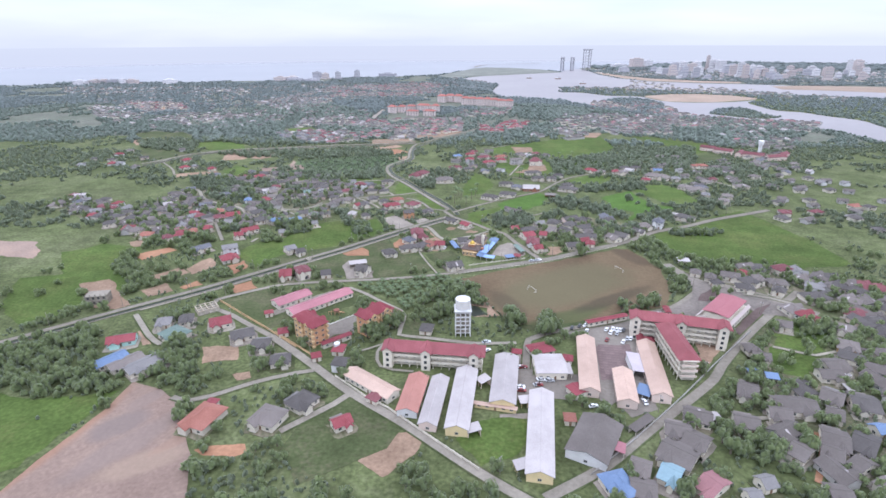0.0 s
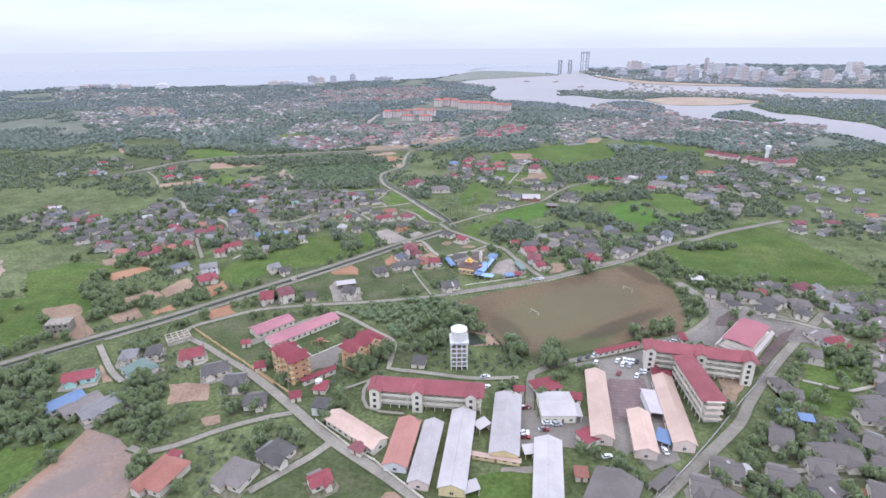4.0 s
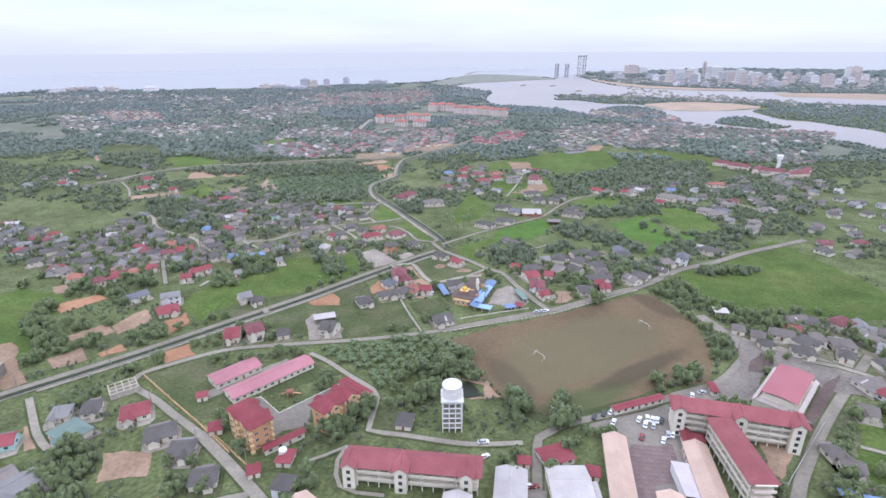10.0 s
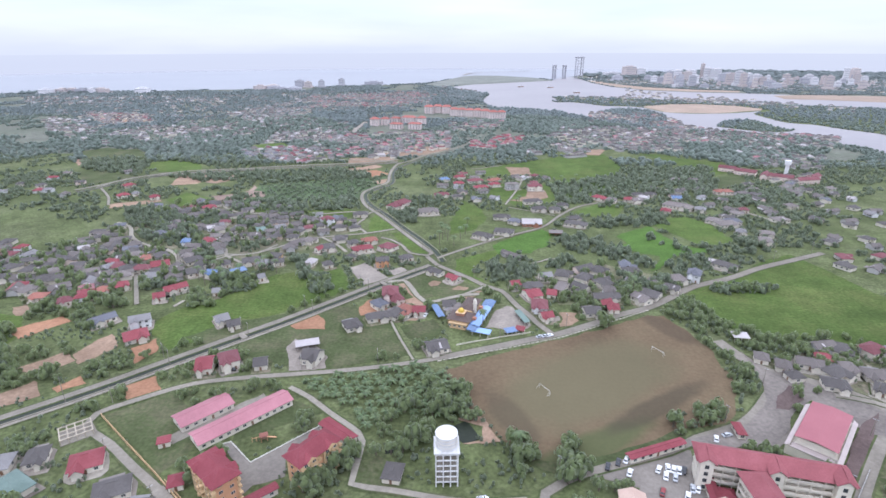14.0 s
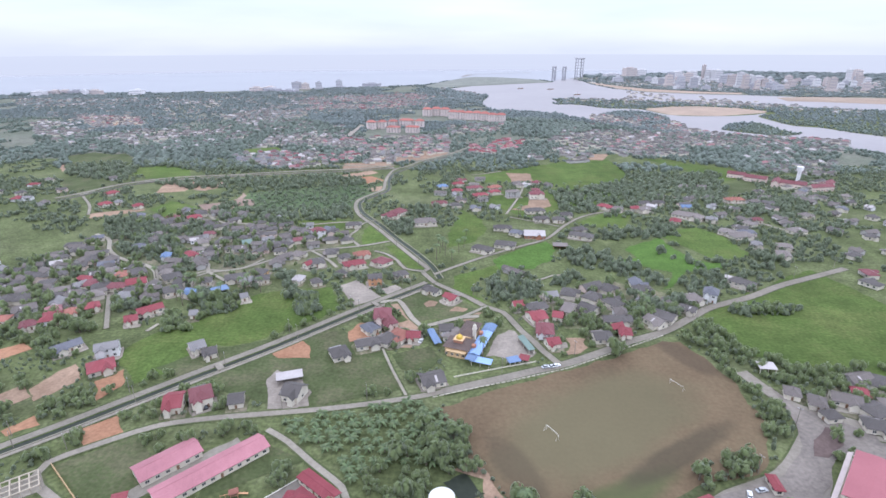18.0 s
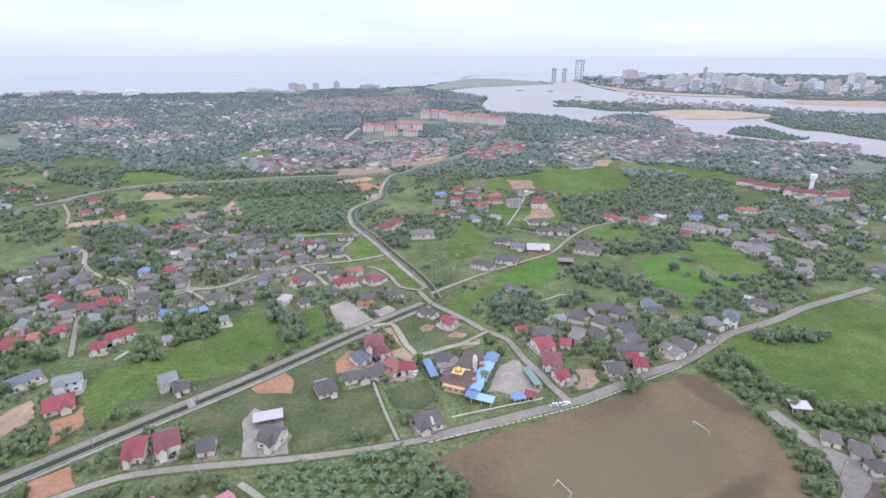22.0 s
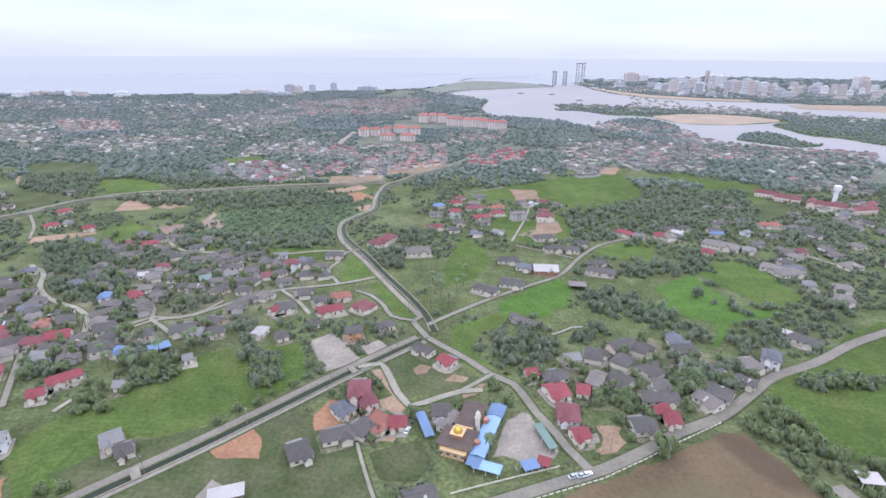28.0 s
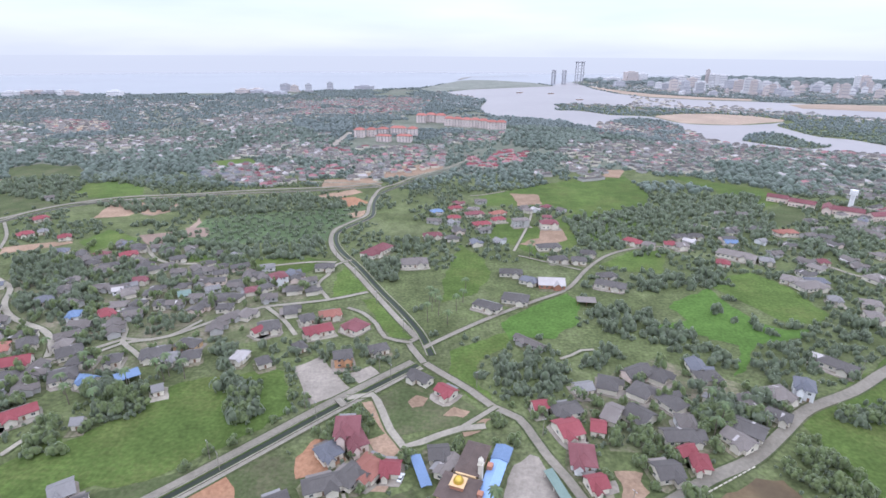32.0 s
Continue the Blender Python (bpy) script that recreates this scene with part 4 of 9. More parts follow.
patch("meadow", [(-429.9, 802.3), (-425.5, 835.3), (-362.9, 806.3), (-355.5, 772.2), (-396.6, 760.6)], GRASS1, 0.05, "green field")
patch("meadow", [(-474.8, 738.5), (-461.2, 756.8), (-410.7, 733.9), (-430.8, 712.8), (-443.0, 700.8)], GRASS2, 0.05, "green field")
patch("meadow", [(-314.8, 626.0), (-309.1, 660.8), (-267.6, 633.9), (-281.4, 617.2), (-285.8, 602.1)], GRASS1, 0.05, "green field")
patch("meadow", [(-222.1, 600.7), (-193.8, 606.9), (-177.6, 584.9), (-202.1, 588.0)], GRASS1, 0.05, "green field")
patch("meadow", [(261.0, 909.0), (299.1, 898.7), (329.6, 822.6), (354.1, 804.8), (306.1, 758.6), (287.9, 840.6)], GRASS1, 0.05, "long green field")
patch("meadow", [(157.9, 248.2), (178.2, 271.5), (192.7, 266.5), (182.8, 247.0), (163.6, 222.6), (146.2, 235.2)], GRASS1, 0.05, "grass clearing between village houses")
patch("meadow", [(-6.0, 170.9), (9.5, 184.9), (27.8, 185.9), (21.4, 163.5), (4.7, 157.0)], GRASS1, 0.05, "grass between school blocks")
patch("lawn", [(-68.7, 189.4), (-54.0, 194.0), (-28.3, 174.3), (-33.2, 163.3), (-63.1, 142.6), (-75.5, 160.8)], GRASS2, 0.05, "rough grass beside the lane")
patch("lawn", [(-40.2, 255.3), (-32.3, 265.7), (-21.3, 257.2), (-20.2, 246.8), (-38.6, 247.1)], GRASS2, 0.05, "mown lawn beside the tower")
patch("clay_yard", [(-262.7, 304.2), (-247.6, 312.4), (-210.6, 276.5), (-215.0, 271.5), (-232.9, 270.8)], CLAY2, 0.05, "bare tan earth round an unfinished house")
patch("bare_lot", [(-395.6, 379.1), (-354.4, 378.1), (-336.9, 360.8), (-329.1, 344.4), (-369.7, 350.5)], SAND, 0.05, "bare pale earth lot")
patch("bare_soil", [(120.8, 253.2), (131.7, 252.0), (121.5, 236.8), (111.7, 226.1), (103.5, 220.2), (101.1, 225.6), (117.0, 233.6)], CLAY2, 0.05, "thin brown soil and grass beside the school wing")
patch("clay_yard", [(59.4, 389.7), (68.8, 388.5), (62.9, 374.1), (56.1, 370.9)], CLAY2, 0.05, "bare earth beside a house")
patch("paved_strip", [(-122, 272), (-117, 268), (-88, 299), (-92, 303)], CONCRETE, 0.05, "grey paved strip between the pink roofed blocks")
patch("bank", [(20, 268), (31, 260), (45, 256), (92, 276), (94, 288), (80, 279), (58, 269), (40, 264)], GRASS2, 0.2, "green grassy bank below the football field")
patch("yard", [(49.7, 383.8), (57.4, 385.0), (57.2, 379.6), (50.2, 376.3)], GRAVEL, 0.05, "pale concrete yard beside a house")
patch("yard", [(-94.3, 344.5), (-92.2, 352.2), (-76.2, 344.1), (-67.9, 324.6), (-81.7, 322.0), (-86.2, 321.8)], GRAVEL, 0.05, "pale building plot with rubble round an unfinished house")
patch("yard", [(-64.6, 392.4), (-58.9, 401.4), (-53.7, 401.6), (-44.0, 390.5), (-55.4, 380.9), (-61.1, 380.6)], CLAY, 0.05, "bare orange clay yard round a house")
patch("yard", [(-0.4, 413.4), (13.0, 419.0), (10.4, 410.6), (1.8, 405.5)], CLAY2, 0.05, "bare gravelly strip beside the lane")
patch("lawn", [(-36.9, 368.5), (-17.2, 377.6), (-9.9, 365.4), (-15.4, 354.4), (-29.5, 355.0)], GRASS2, 0.06, "fenced grass plot")
CANAL_LINE = [(-262, 217.5), (-240, 238.5), (-222.5, 255), (-203, 272.8), (-180, 293.5), (-165, 308), (-148.5, 325), (-129, 345), (-104, 370), (-79, 397.5), (-58.5, 420.3), (-34.2, 445.6), (-21.8, 458.1)]
road("road", 4.6, beside(CANAL_LINE, 4.6), ASPHALT)
road("road", 2.6, beside(CANAL_LINE[3:], -3.5), ASPHALT)
road("road", 4.8, [(-18.9, 460.4), (-28.6, 479.7), (-24.7, 484.5), (-36.9, 505.5), (-56.9, 541.1), (-77.0, 577.3), (-97.1, 609.4), (-106.6, 631.6), (-111.4, 653.5), (-111.3, 672.8), (-100.1, 697.1), (-92.0, 716.8), (-95.1, 752.1), (-95.9, 789.5), (-92.1, 822.8), (-77.9, 844.4), (-57.7, 888.7), (-25.9, 931.1), (-13.7, 950.8), (23.7, 1035.1)], ASPHALT)
road("road", 5.2, [(-18.2, 459.9), (-8.1, 450.1), (4.4, 438.1), (14.5, 426.1), (25.2, 418.7), (30.3, 406.7), (34.1, 396.5), (39.9, 384.8), (43.6, 375.3), (47.7, 367.7), (50.5, 362.5)], ASPHALT)
road("road", 4.5, [(-80, 220.5), (-95, 232.8), (-110.2, 245.2), (-124.9, 255.0), (-142.6, 267.5), (-154.0, 273.8), (-159.9, 279.6), (-160.0, 286.1), (-148.6, 295.6), (-128.7, 308.8), (-105.3, 315.0), (-84.5, 318.5), (-54.5, 323.9), (-24.0, 331.8), (-5.1, 338.5)], ASPHALT)
road("road", 7.0, [(-8.3, 337.2), (11.3, 345.4), (39.0, 357.1), (55.4, 364.0), (75.5, 375.7), (92.8, 386.9), (114.6, 398.1), (135.4, 414.5), (154.9, 430.4), (184.7, 445.0), (215.8, 464.7), (246.4, 480.1), (279.5, 496.8)], ASPHALT)
road("road", 6.0, [(-110.2, 245.2), (-95, 232.8), (-79.8, 219.6), (-54.9, 197.8), (-29.0, 179.2), (-8.8, 162.9), (3.7, 152.9), (14.3, 145.3), (23.2, 139.4)], ASPHALT)
road("road", 6.0, [(27.5, 142.0), (52.0, 158.7), (74.3, 179.5), (95.2, 198.2), (115.8, 217.5), (124.5, 229.3), (142.6, 250.7), (162.6, 272.2), (186.8, 296.2), (209.1, 317.7)], ASPHALT)
road("road", 9.0, [(139.5, 359.5), (144.8, 342.3), (151.7, 331.1), (167.7, 322.3), (179.8, 314.1), (191.6, 300.7), (203.9, 286.8)], ASPHALT)
road("road", 5.0, [(27.1, 221.5), (30.9, 249.0), (39.0, 255.0), (50.9, 260.7), (83.0, 272.4), (97.1, 280.4), (121.1, 291.4), (142.3, 312.5), (159.4, 334.2)], ASPHALT)
road("road", 4.0, [(-136.0, 190.3), (-128.2, 187.5), (-118.2, 192.2), (-102.7, 203.2), (-85.8, 211.7), (-77.2, 214.5)], ASPHALT)
road("road", 4.5, [(-79.0, 170.6), (-68.7, 181.3), (-61.3, 188.9), (-54.9, 197.8)], ASPHALT)
road("track", 3.5, [(-81.2, 308.2), (-70.3, 301.3), (-57.6, 290.3), (-42.9, 278.4), (-39.9, 272.8), (-40.1, 258.5), (-40.0, 250.5), (-24.5, 248.1), (1.8, 244.0), (24.1, 245.7)], CONCRETE)
road("road", 4.5, [(-52.1, 429.8), (-40.8, 432.8), (-29.4, 408.9), (-23.0, 399.2), (-8.8, 406.6), (-0.3, 410.9), (10.5, 413.0)], CONCRETE)
road("road", 4.0, [(-19.9, 474.7), (-10.0, 485.1), (15.5, 509.3), (44.6, 532.9), (70.9, 554.2), (92.0, 589.9), (113.6, 617.9), (139.3, 635.0), (165.8, 640.6), (174.1, 633.3)], ASPHALT)
road("lane", 3.2, [(-0.3, 410.9), (15.7, 426.2)], CONCRETE)
road("lane", 3.2, [(-179.5, 387.6), (-177.3, 396.4)], CONCRETE)
road("lane", 4.0, [(-121.0, 518.8), (-84.9, 529.9), (-61.5, 542.6)], CONCRETE)
road("lane", 3.5, [(-84.2, 529.9), (-97.3, 553.2), (-94.2, 568.4), (-92.5, 589.2), (-82.8, 598.5)], CONCRETE)
road("lane", 3.5, [(-121.0, 518.8), (-104.6, 502.3), (-92.3, 485.1)], CONCRETE)
road("lane", 3.5, [(-144.9, 582.2), (-113.3, 592.5), (-93.5, 593.5)], CONCRETE)
road("lane", 3.5, [(-70.1, 519.7), (-59.2, 512.9), (-49.1, 499.5), (-41.9, 484.6), (-27.2, 479.7)], CONCRETE)
road("road", 4.0, [(-213.5, 453.6), (-204.8, 456.3), (-197.2, 462.9), (-183.6, 476.7), (-175.9, 475.7), (-161.3, 480.5), (-138.0, 506.3), (-121.0, 518.8)], CONCRETE)
road("lane", 3.6, [(-195.6, 494.3), (-189, 486), (-183.4, 473.5), (-172, 464.5), (-165.4, 459.0), (-151.8, 453.4)], CONCRETE)
road("lane", 3.4, [(-206.1, 452.1), (-191.6, 460.2), (-183.4, 471.3), (-161.9, 480.7), (-151.9, 499.6)], CONCRETE)
road("lane", 4.6, [(-319.3, 551.7), (-299, 538), (-285.3, 517.0), (-273, 504), (-258.7, 494.3), (-236.4, 484.5), (-221.8, 472.2), (-212.7, 456.7)], CONCRETE)
road("road", 5.0, [(-423.1, 677.2), (-415.1, 721.5), (-385.2, 743.7), (-327.0, 764.7), (-264.5, 785.2), (-206.0, 795.5), (-152.0, 808.8), (-113.7, 821.5), (-92.8, 828.1)], ASPHALT)
road("lane", 4.0, [(-252.5, 876.3), (-183.6, 850.4), (-117.6, 843.0), (-94.9, 833.4)], CONCRETE)
road("lane", 3.5, [(-364.8, 607.8), (-385.1, 638.9), (-416.5, 674.2)], CONCRETE)
road("lane", 4.0, [(-255.6, 621.2), (-233.1, 595.4), (-215.7, 585.1), (-195.6, 584.8)], CONCRETE)
road("lane", 2.8, [(41.7, 623.9), (59.4, 687.2), (68.6, 729.6)], CONCRETE)
road("lane", 2.4, [(44.2, 614.3), (86.7, 587.5)], CONCRETE)
road("lane", 2.4, [(51.1, 466.9), (57.6, 470.7), (63.9, 475.9), (70.9, 476.9)], CONCRETE)
road("lane", 3.0, [(218.3, 702.4), (244.1, 672.5)], CONCRETE)
road("road", 4.5, [(263.9, 613.9), (273.8, 603.3), (282.2, 587.1), (295.6, 576.1)], ASPHALT)
road("lane", 2.6, [(159.0, 249.3), (176.9, 241.9), (185.9, 244.9), (189.7, 246.1)], CONCRETE)
road("lane", 4.5, [(172.2, 312.5), (186.4, 307.5), (197.9, 298.6)], CONCRETE)
road("lane", 3.0, [(190.0, 312.1), (205.0, 337.6)], CONCRETE)
road("lane", 3.0, [(143.2, 182.6), (138.1, 170.2), (127.8, 155.0)], CLAY)
road("lane", 3.0, [(115.3, 189.2), (129.3, 190.9), (142.9, 191.6)], CONCRETE)
road("lane", 3.5, [(-230.6, 432.5), (-204.3, 389.5)], CONCRETE)
road("lane", 3.0, [(8.6, 793.8), (20.8, 796.5), (49.1, 815.9)], CONCRETE)
road("lane", 1.8, [(-42.0, 374.2), (-34.9, 356.1), (-25.1, 333.9)], CONCRETE)
road("lane", 4.0, [(-199.8, 264.7), (-177.3, 241.3), (-166.4, 233.3)], CONCRETE)
road("road", 7.0, [(-441.3, 664.9), (-429.1, 684.2), (-404.9, 731.8), (-361.9, 765.7), (-296.4, 782.6), (-260.7, 795.6), (-216.1, 808.2), (-135.4, 827.7), (-95.1, 850.4)], CONCRETE)
road("lane", 1.9, [(-61.8, 230.7), (-54.7, 234.9), (-47.5, 240)], CONCRETE)
road("lane", 2.2, [(-46.9, 240.8), (-48.9, 232.8), (-47.8, 225.3), (-45, 219.8), (-38.3, 217), (-28.1, 216.1)], CONCRETE)
canal("canal", 3.7, CANAL_LINE, WATER)
canal("canal", 4.0, [(-15.3, 467.3), (-22.6, 489.5), (-35.1, 514.0), (-53.1, 544.7), (-75.4, 585.7), (-93.8, 614.5), (-103.7, 637.1), (-108.3, 659.5), (-105.9, 670.6), (-96.4, 688.5), (-86.1, 713.4), (-91.4, 760.8), (-89.7, 797.6), (-76.1, 829.1), (-56.2, 870.2), (-25.3, 914.5)], WATER)
canal("canal", 4.5, [(-433.0, 655.7), (-421.4, 675.2), (-397.9, 722.1), (-355.3, 754.8), (-291.4, 772.4), (-256.2, 785.0), (-212.4, 797.2), (-133.0, 816.1), (-94.4, 834.8)], CONCRETE)

# ---- houses ----
house(-113.2, 174.8, -16, 10.5, 16, 3.4, 6, "hip", R_RUST, W_CREAM, "large village house with a faded rust red roof")
house(-114.2, 184.1, -9, 2.6, 6, 3.0, 4, "hip", R_RED, W_CREAM, "small annex with a bright red roof")
house(-85.6, 176.5, -18, 12.5, 12.5, 3.4, 6.2, "hip", R_PALE, W_CREAM, "bungalow with a pale taupe hip roof and white walls")
house(-74.7, 188.0, 59, 11.9, 11, 3.0, 6, "hip", R_DARK, W_CREAM, "bungalow with a dark grey hip roof beside a lane")
house(-53.9, 175.1, 37, 8.2, 7, 3.0, 5.2, "gable", R_RED, W_CREAM, "small detached house with a bright red gable roof and cream walls")
house(-95.6, 219.6, 17, 10.2, 9, 3.0, 5.2, "hip", R_DARK, W_CREAM, "single storey village house with a weathered dark grey roof")
house(-162.5, 241.4, -27, 14.2, 12, 3.0, 6, "hip", R_GREEN, W_CREAM, "house with a dull green hip roof")
house(-187.6, 233.7, 22, 14.0, 9, 3.0, 5.2, "gable", R_RED, W_MINT, "long house with a red gable roof and pale turquoise walls")
house(-181.5, 214.5, 58, 15.5, 8.5, 3.0, 4.4, "gable", R_BLUE, W_CREAM, "house with a pale blue metal roof")
house(-172.5, 213.2, 58, 16, 8.6, 3.0, 4.4, "gable", R_PALE, W_CREAM, "weathered house with a faded brown metal roof")
house(-162.4, 211.6, 56, 17, 10.5, 3.0, 4.6, "gable", R_GREY, W_CREAM, "weathered house with a patched grey metal roof")
house(-175.2, 252.9, 19, 6.1, 10, 3.0, 5.2, "hip", R_GREY, W_CREAM, "bungalow with a light grey roof and white walls")
house(-164.3, 257.2, 24, 7.2, 10, 3.0, 5.2, "hip", R_DARK, W_CREAM, "single storey village house with a weathered dark grey roof")
house(-143.3, 255.5, 28, 11.8, 11, 3.0, 5.6, "hip", R_RED, W_CREAM, "single storey house with a bright red roof and pale walls")
house(-124.9, 242.6, 28, 12.3, 10, 3.0, 5.2, "hip", R_DARK, W_CREAM, "single storey village house with a weathered dark grey roof")
house(-111.2, 233.4, 10, 10.1, 10, 3.0, 5.2, "hip", R_DARK, W_CREAM, "single storey village house with a weathered dark grey roof")
house(-270.9, 394.1, 10, 10.9, 9, 3.0, 5.2, "hip", R_ORANGE, W_CREAM, "linked bungalow with a faded orange tiled roof")
house(-249.8, 388.9, 34, 8.3, 9, 3.0, 5.2, "hip", R_MAROON, W_CREAM, "linked bungalow with a maroon tiled roof")
house(-248.5, 407.4, 34, 9.2, 9, 3.0, 5.2, "hip", R_FADEDRED, W_CREAM, "linked bungalow with a faded red tiled roof")
house(-235.5, 404.7, 39, 8.0, 9, 3.0, 5.2, "hip", R_ORANGE, W_CREAM, "linked bungalow with a faded orange tiled roof")
house(-228.0, 413.0, 39, 8.2, 9, 3.0, 5.2, "hip", R_RED, W_CREAM, "linked bungalow with a bright red tiled roof")
house(-127.8, 321.8, 14, 8.1, 13, 3.8, 6.5, "gable", R_RED, W_CREAM, "house with a bright red gable roof and an open car porch")
house(-117.4, 325.5, 31, 8.6, 12, 5, 7.5, "hip", R_MAROON, W_CREAM, "two storey house with a weathered maroon hip roof")
house(-101.1, 325.1, 16, 6.9, 9, 3.0, 5.2, "gable", R_DARK, W_CREAM, "raised house on posts with a dark grey roof")
house(-76.5, 331.1, -13, 9.1, 11, 4, 7, "gable", R_DARK, W_CREAM, "unfinished house with a dark grey gable roof")
house(-82.5, 343.2, 20, 12.1, 6, 3.4, 4, "shed", R_WHITE, CONCRETE, "open shed with a white metal roof")
house(-63.2, 365.9, 31, 9.6, 11, 3.0, 5.2, "hip", R_DARK, W_CREAM, "old house with a dark weathered hip roof on a grass plot")
house(-50, 376.3, 22, 14, 8, 3.0, 5.2, "hip", R_DARK, W_CREAM, "single storey village house with a weathered dark grey roof")
house(-40.5, 381, 60, 11.5, 9, 3.0, 5.4, "hip", R_DARK, W_CREAM, "single storey village house with a weathered dark grey roof")
house(-51.5, 392.5, 40, 9, 9.5, 3.2, 5.8, "hip", R_BLUEGREY, W_CREAM, "house with a dark blue grey hip roof")
house(-46.2, 403.8, 7, 10.3, 13, 6, 9, "hip", R_MAROON, W_PINK, "two storey house with a maroon hip roof and cream walls")
house(-42.2, 398.8, 29, 8.5, 11, 4, 7, "hip", R_MAROON, W_PINK, "house wing with a maroon gable roof")
house(-34.5, 385.2, -27, 10.7, 12, 3.0, 5.2, "hip", R_RUST, W_CREAM, "house with a rust red hip roof")
house(-26.2, 385.2, -2, 7.8, 8, 3.0, 5.2, "gable", R_RED, W_CREAM, "small house wing with a deep red roof")
house(-19.5, 444.3, -38, 12.5, 7, 3.0, 4.6, "gable", R_DARK, W_CREAM, "roadside shop with a dark grey roof")
house(-6.8, 433.8, -38, 9.5, 7.5, 3.0, 4.8, "gable", R_RED, W_CREAM, "roadside shop with a bright red roof")
house(-13.7, 344.5, 20, 11.7, 11, 3.0, 5.2, "gable", R_DARK, W_CREAM, "house with a dark roof and white roof trim")
house(35.0, 378.9, -72, 15.1, 3.6, 2.8, 3.2, "shed", R_GREEN, W_CREAM, "narrow market shelter with a green roof")
house(-5.2, 387.3, 63, 12.3, 6, 3.0, 4, "gable", R_PALE, W_CREAM, "small annex beside the mosque with a faded roof")
house(26.9, 362.5, 21, 6.3, 5, 2.6, 3, "shed", R_BLUE, W_CREAM, "roadside stall with a pale blue roof")
house(32.5, 364.5, -20, 3.5, 5, 2.6, 3, "shed", R_RED, W_CREAM, "roadside stall with a red roof")
house(-8.6, 393.7, 8, 8.3, 9, 3.0, 5.2, "gable", R_DARK, W_CREAM, "small hall with a dark grey roof")
house(-131.5, 363.6, 31, 7.2, 8, 3.0, 5.2, "gable", R_DARK, W_CREAM, "single storey village house with a weathered dark grey roof")
house(-210.4, 366.1, 50, 14.3, 8, 3.0, 5.2, "gable", R_BLUEGREY, W_CREAM, "long house with a blue grey metal roof")
house(-185.5, 363.1, 27, 11.2, 9, 5.5, 7.5, "gable", R_GREY, W_WHITE, "two storey white house with a grey roof")
house(-179.9, 348.8, 37, 12.3, 12, 3.0, 6, "hip", R_RED, W_CREAM, "house with a red hip roof below a white house")
house(-193.7, 397.5, 27, 7.2, 8, 3.0, 5.2, "gable", R_RED, W_CREAM, "single storey house with a bright red roof and pale walls")
house(-189.8, 409.9, 43, 14.5, 8, 3.0, 5.2, "gable", R_RED, W_CREAM, "long house with a red gable roof")
house(-221.0, 448.5, 25, 12.5, 9, 3.0, 6, "gable", R_RED, W_CREAM, "long house with a deep red gable roof")
house(-141.1, 369.6, 39, 7.9, 10, 3.0, 5.2, "gable", R_GREY, W_CREAM, "house with a pale grey metal gable roof")
house(-159.2, 438.6, 41, 10.3, 7, 3.4, 4, "shed", R_BLUE, W_CREAM, "open shed with a blue metal roof")
house(-175.7, 435.0, -12, 8.8, 7, 3.0, 5.2, "gable", R_BLUE, W_CREAM, "house with a light blue metal roof")
house(-112.8, 458.9, -7, 7.7, 9, 3.0, 5.2, "hip", R_WHITE, W_CREAM, "small square house with a white pyramid roof")
house(-99.3, 454.6, 34, 6.9, 8, 3.0, 5.2, "hip", R_DARK, W_CREAM, "single storey village house with a weathered dark grey roof")
house(-157.5, 459.9, 23, 14.2, 11, 3.0, 5.2, "hip", R_DARK, W_CREAM, "single storey village house with a weathered dark grey roof")
house(-148.1, 456.0, 11, 8.6, 9, 3.0, 5.2, "hip", R_GREY, W_CREAM, "bungalow with a light grey roof and white walls")
house(-144.9, 469.6, -10, 12.3, 9, 3.0, 5.2, "hip", R_DARK, W_OCHRE, "house with a dark roof and ochre walls")
house(-202.1, 459.2, 41, 12.2, 12, 3.0, 5.2, "hip", R_DARK, W_CREAM, "single storey village house with a weathered dark grey roof")
house(-230.7, 467.0, 41, 8.7, 12, 3.0, 5.2, "hip", R_DARK, W_CREAM, "single storey village house with a weathered dark grey roof")
house(-175.3, 453.0, 20, 8.0, 9, 3.0, 5.2, "hip", R_DARK, W_CREAM, "single storey village house with a weathered dark grey roof")
house(-190.6, 438.6, 35, 12.1, 12, 3.0, 5.2, "hip", R_DARK, W_CREAM, "single storey village house with a weathered dark grey roof")
house(-138.0, 458.4, 17, 9.6, 9, 3.0, 5.2, "hip", R_DARK, W_CREAM, "single storey village house with a weathered dark grey roof")
house(-139.4, 429.4, 30, 4.2, 6, 3.0, 5.2, "gable", R_GREY, W_CREAM, "small hut with a grey roof")
house(-159.9, 405.4, 12, 4.8, 6, 3.0, 5.2, "gable", R_GREY, W_CREAM, "small hut with a pale roof")
house(-59.8, 458.1, 17, 9.5, 9, 5.5, 7.5, "gable", R_DARK, W_ORANGE, "two storey orange brick house with a dark roof")
house(-43.4, 469.5, 24, 10.4, 8, 3.0, 5.2, "hip", R_DARK, W_CREAM, "single storey village house with a weathered dark grey roof")
house(-85.2, 469.6, 40, 4.3, 8, 3.0, 5.2, "hip", R_DARK, W_CREAM, "single storey village house with a weathered dark grey roof")
house(-80.0, 487.9, 26, 16.1, 10, 3.0, 5.2, "hip", R_RED, W_CREAM, "long house with a bright red hip roof and cream walls")
house(-89.8, 500.8, 30, 9.1, 9, 3.0, 5.2, "hip", R_DARK, W_CREAM, "single storey village house with a weathered dark grey roof")
house(-77.7, 506.9, 22, 13.0, 9, 3.0, 5.2, "hip", R_ORANGE, W_CREAM, "house with an orange roof")
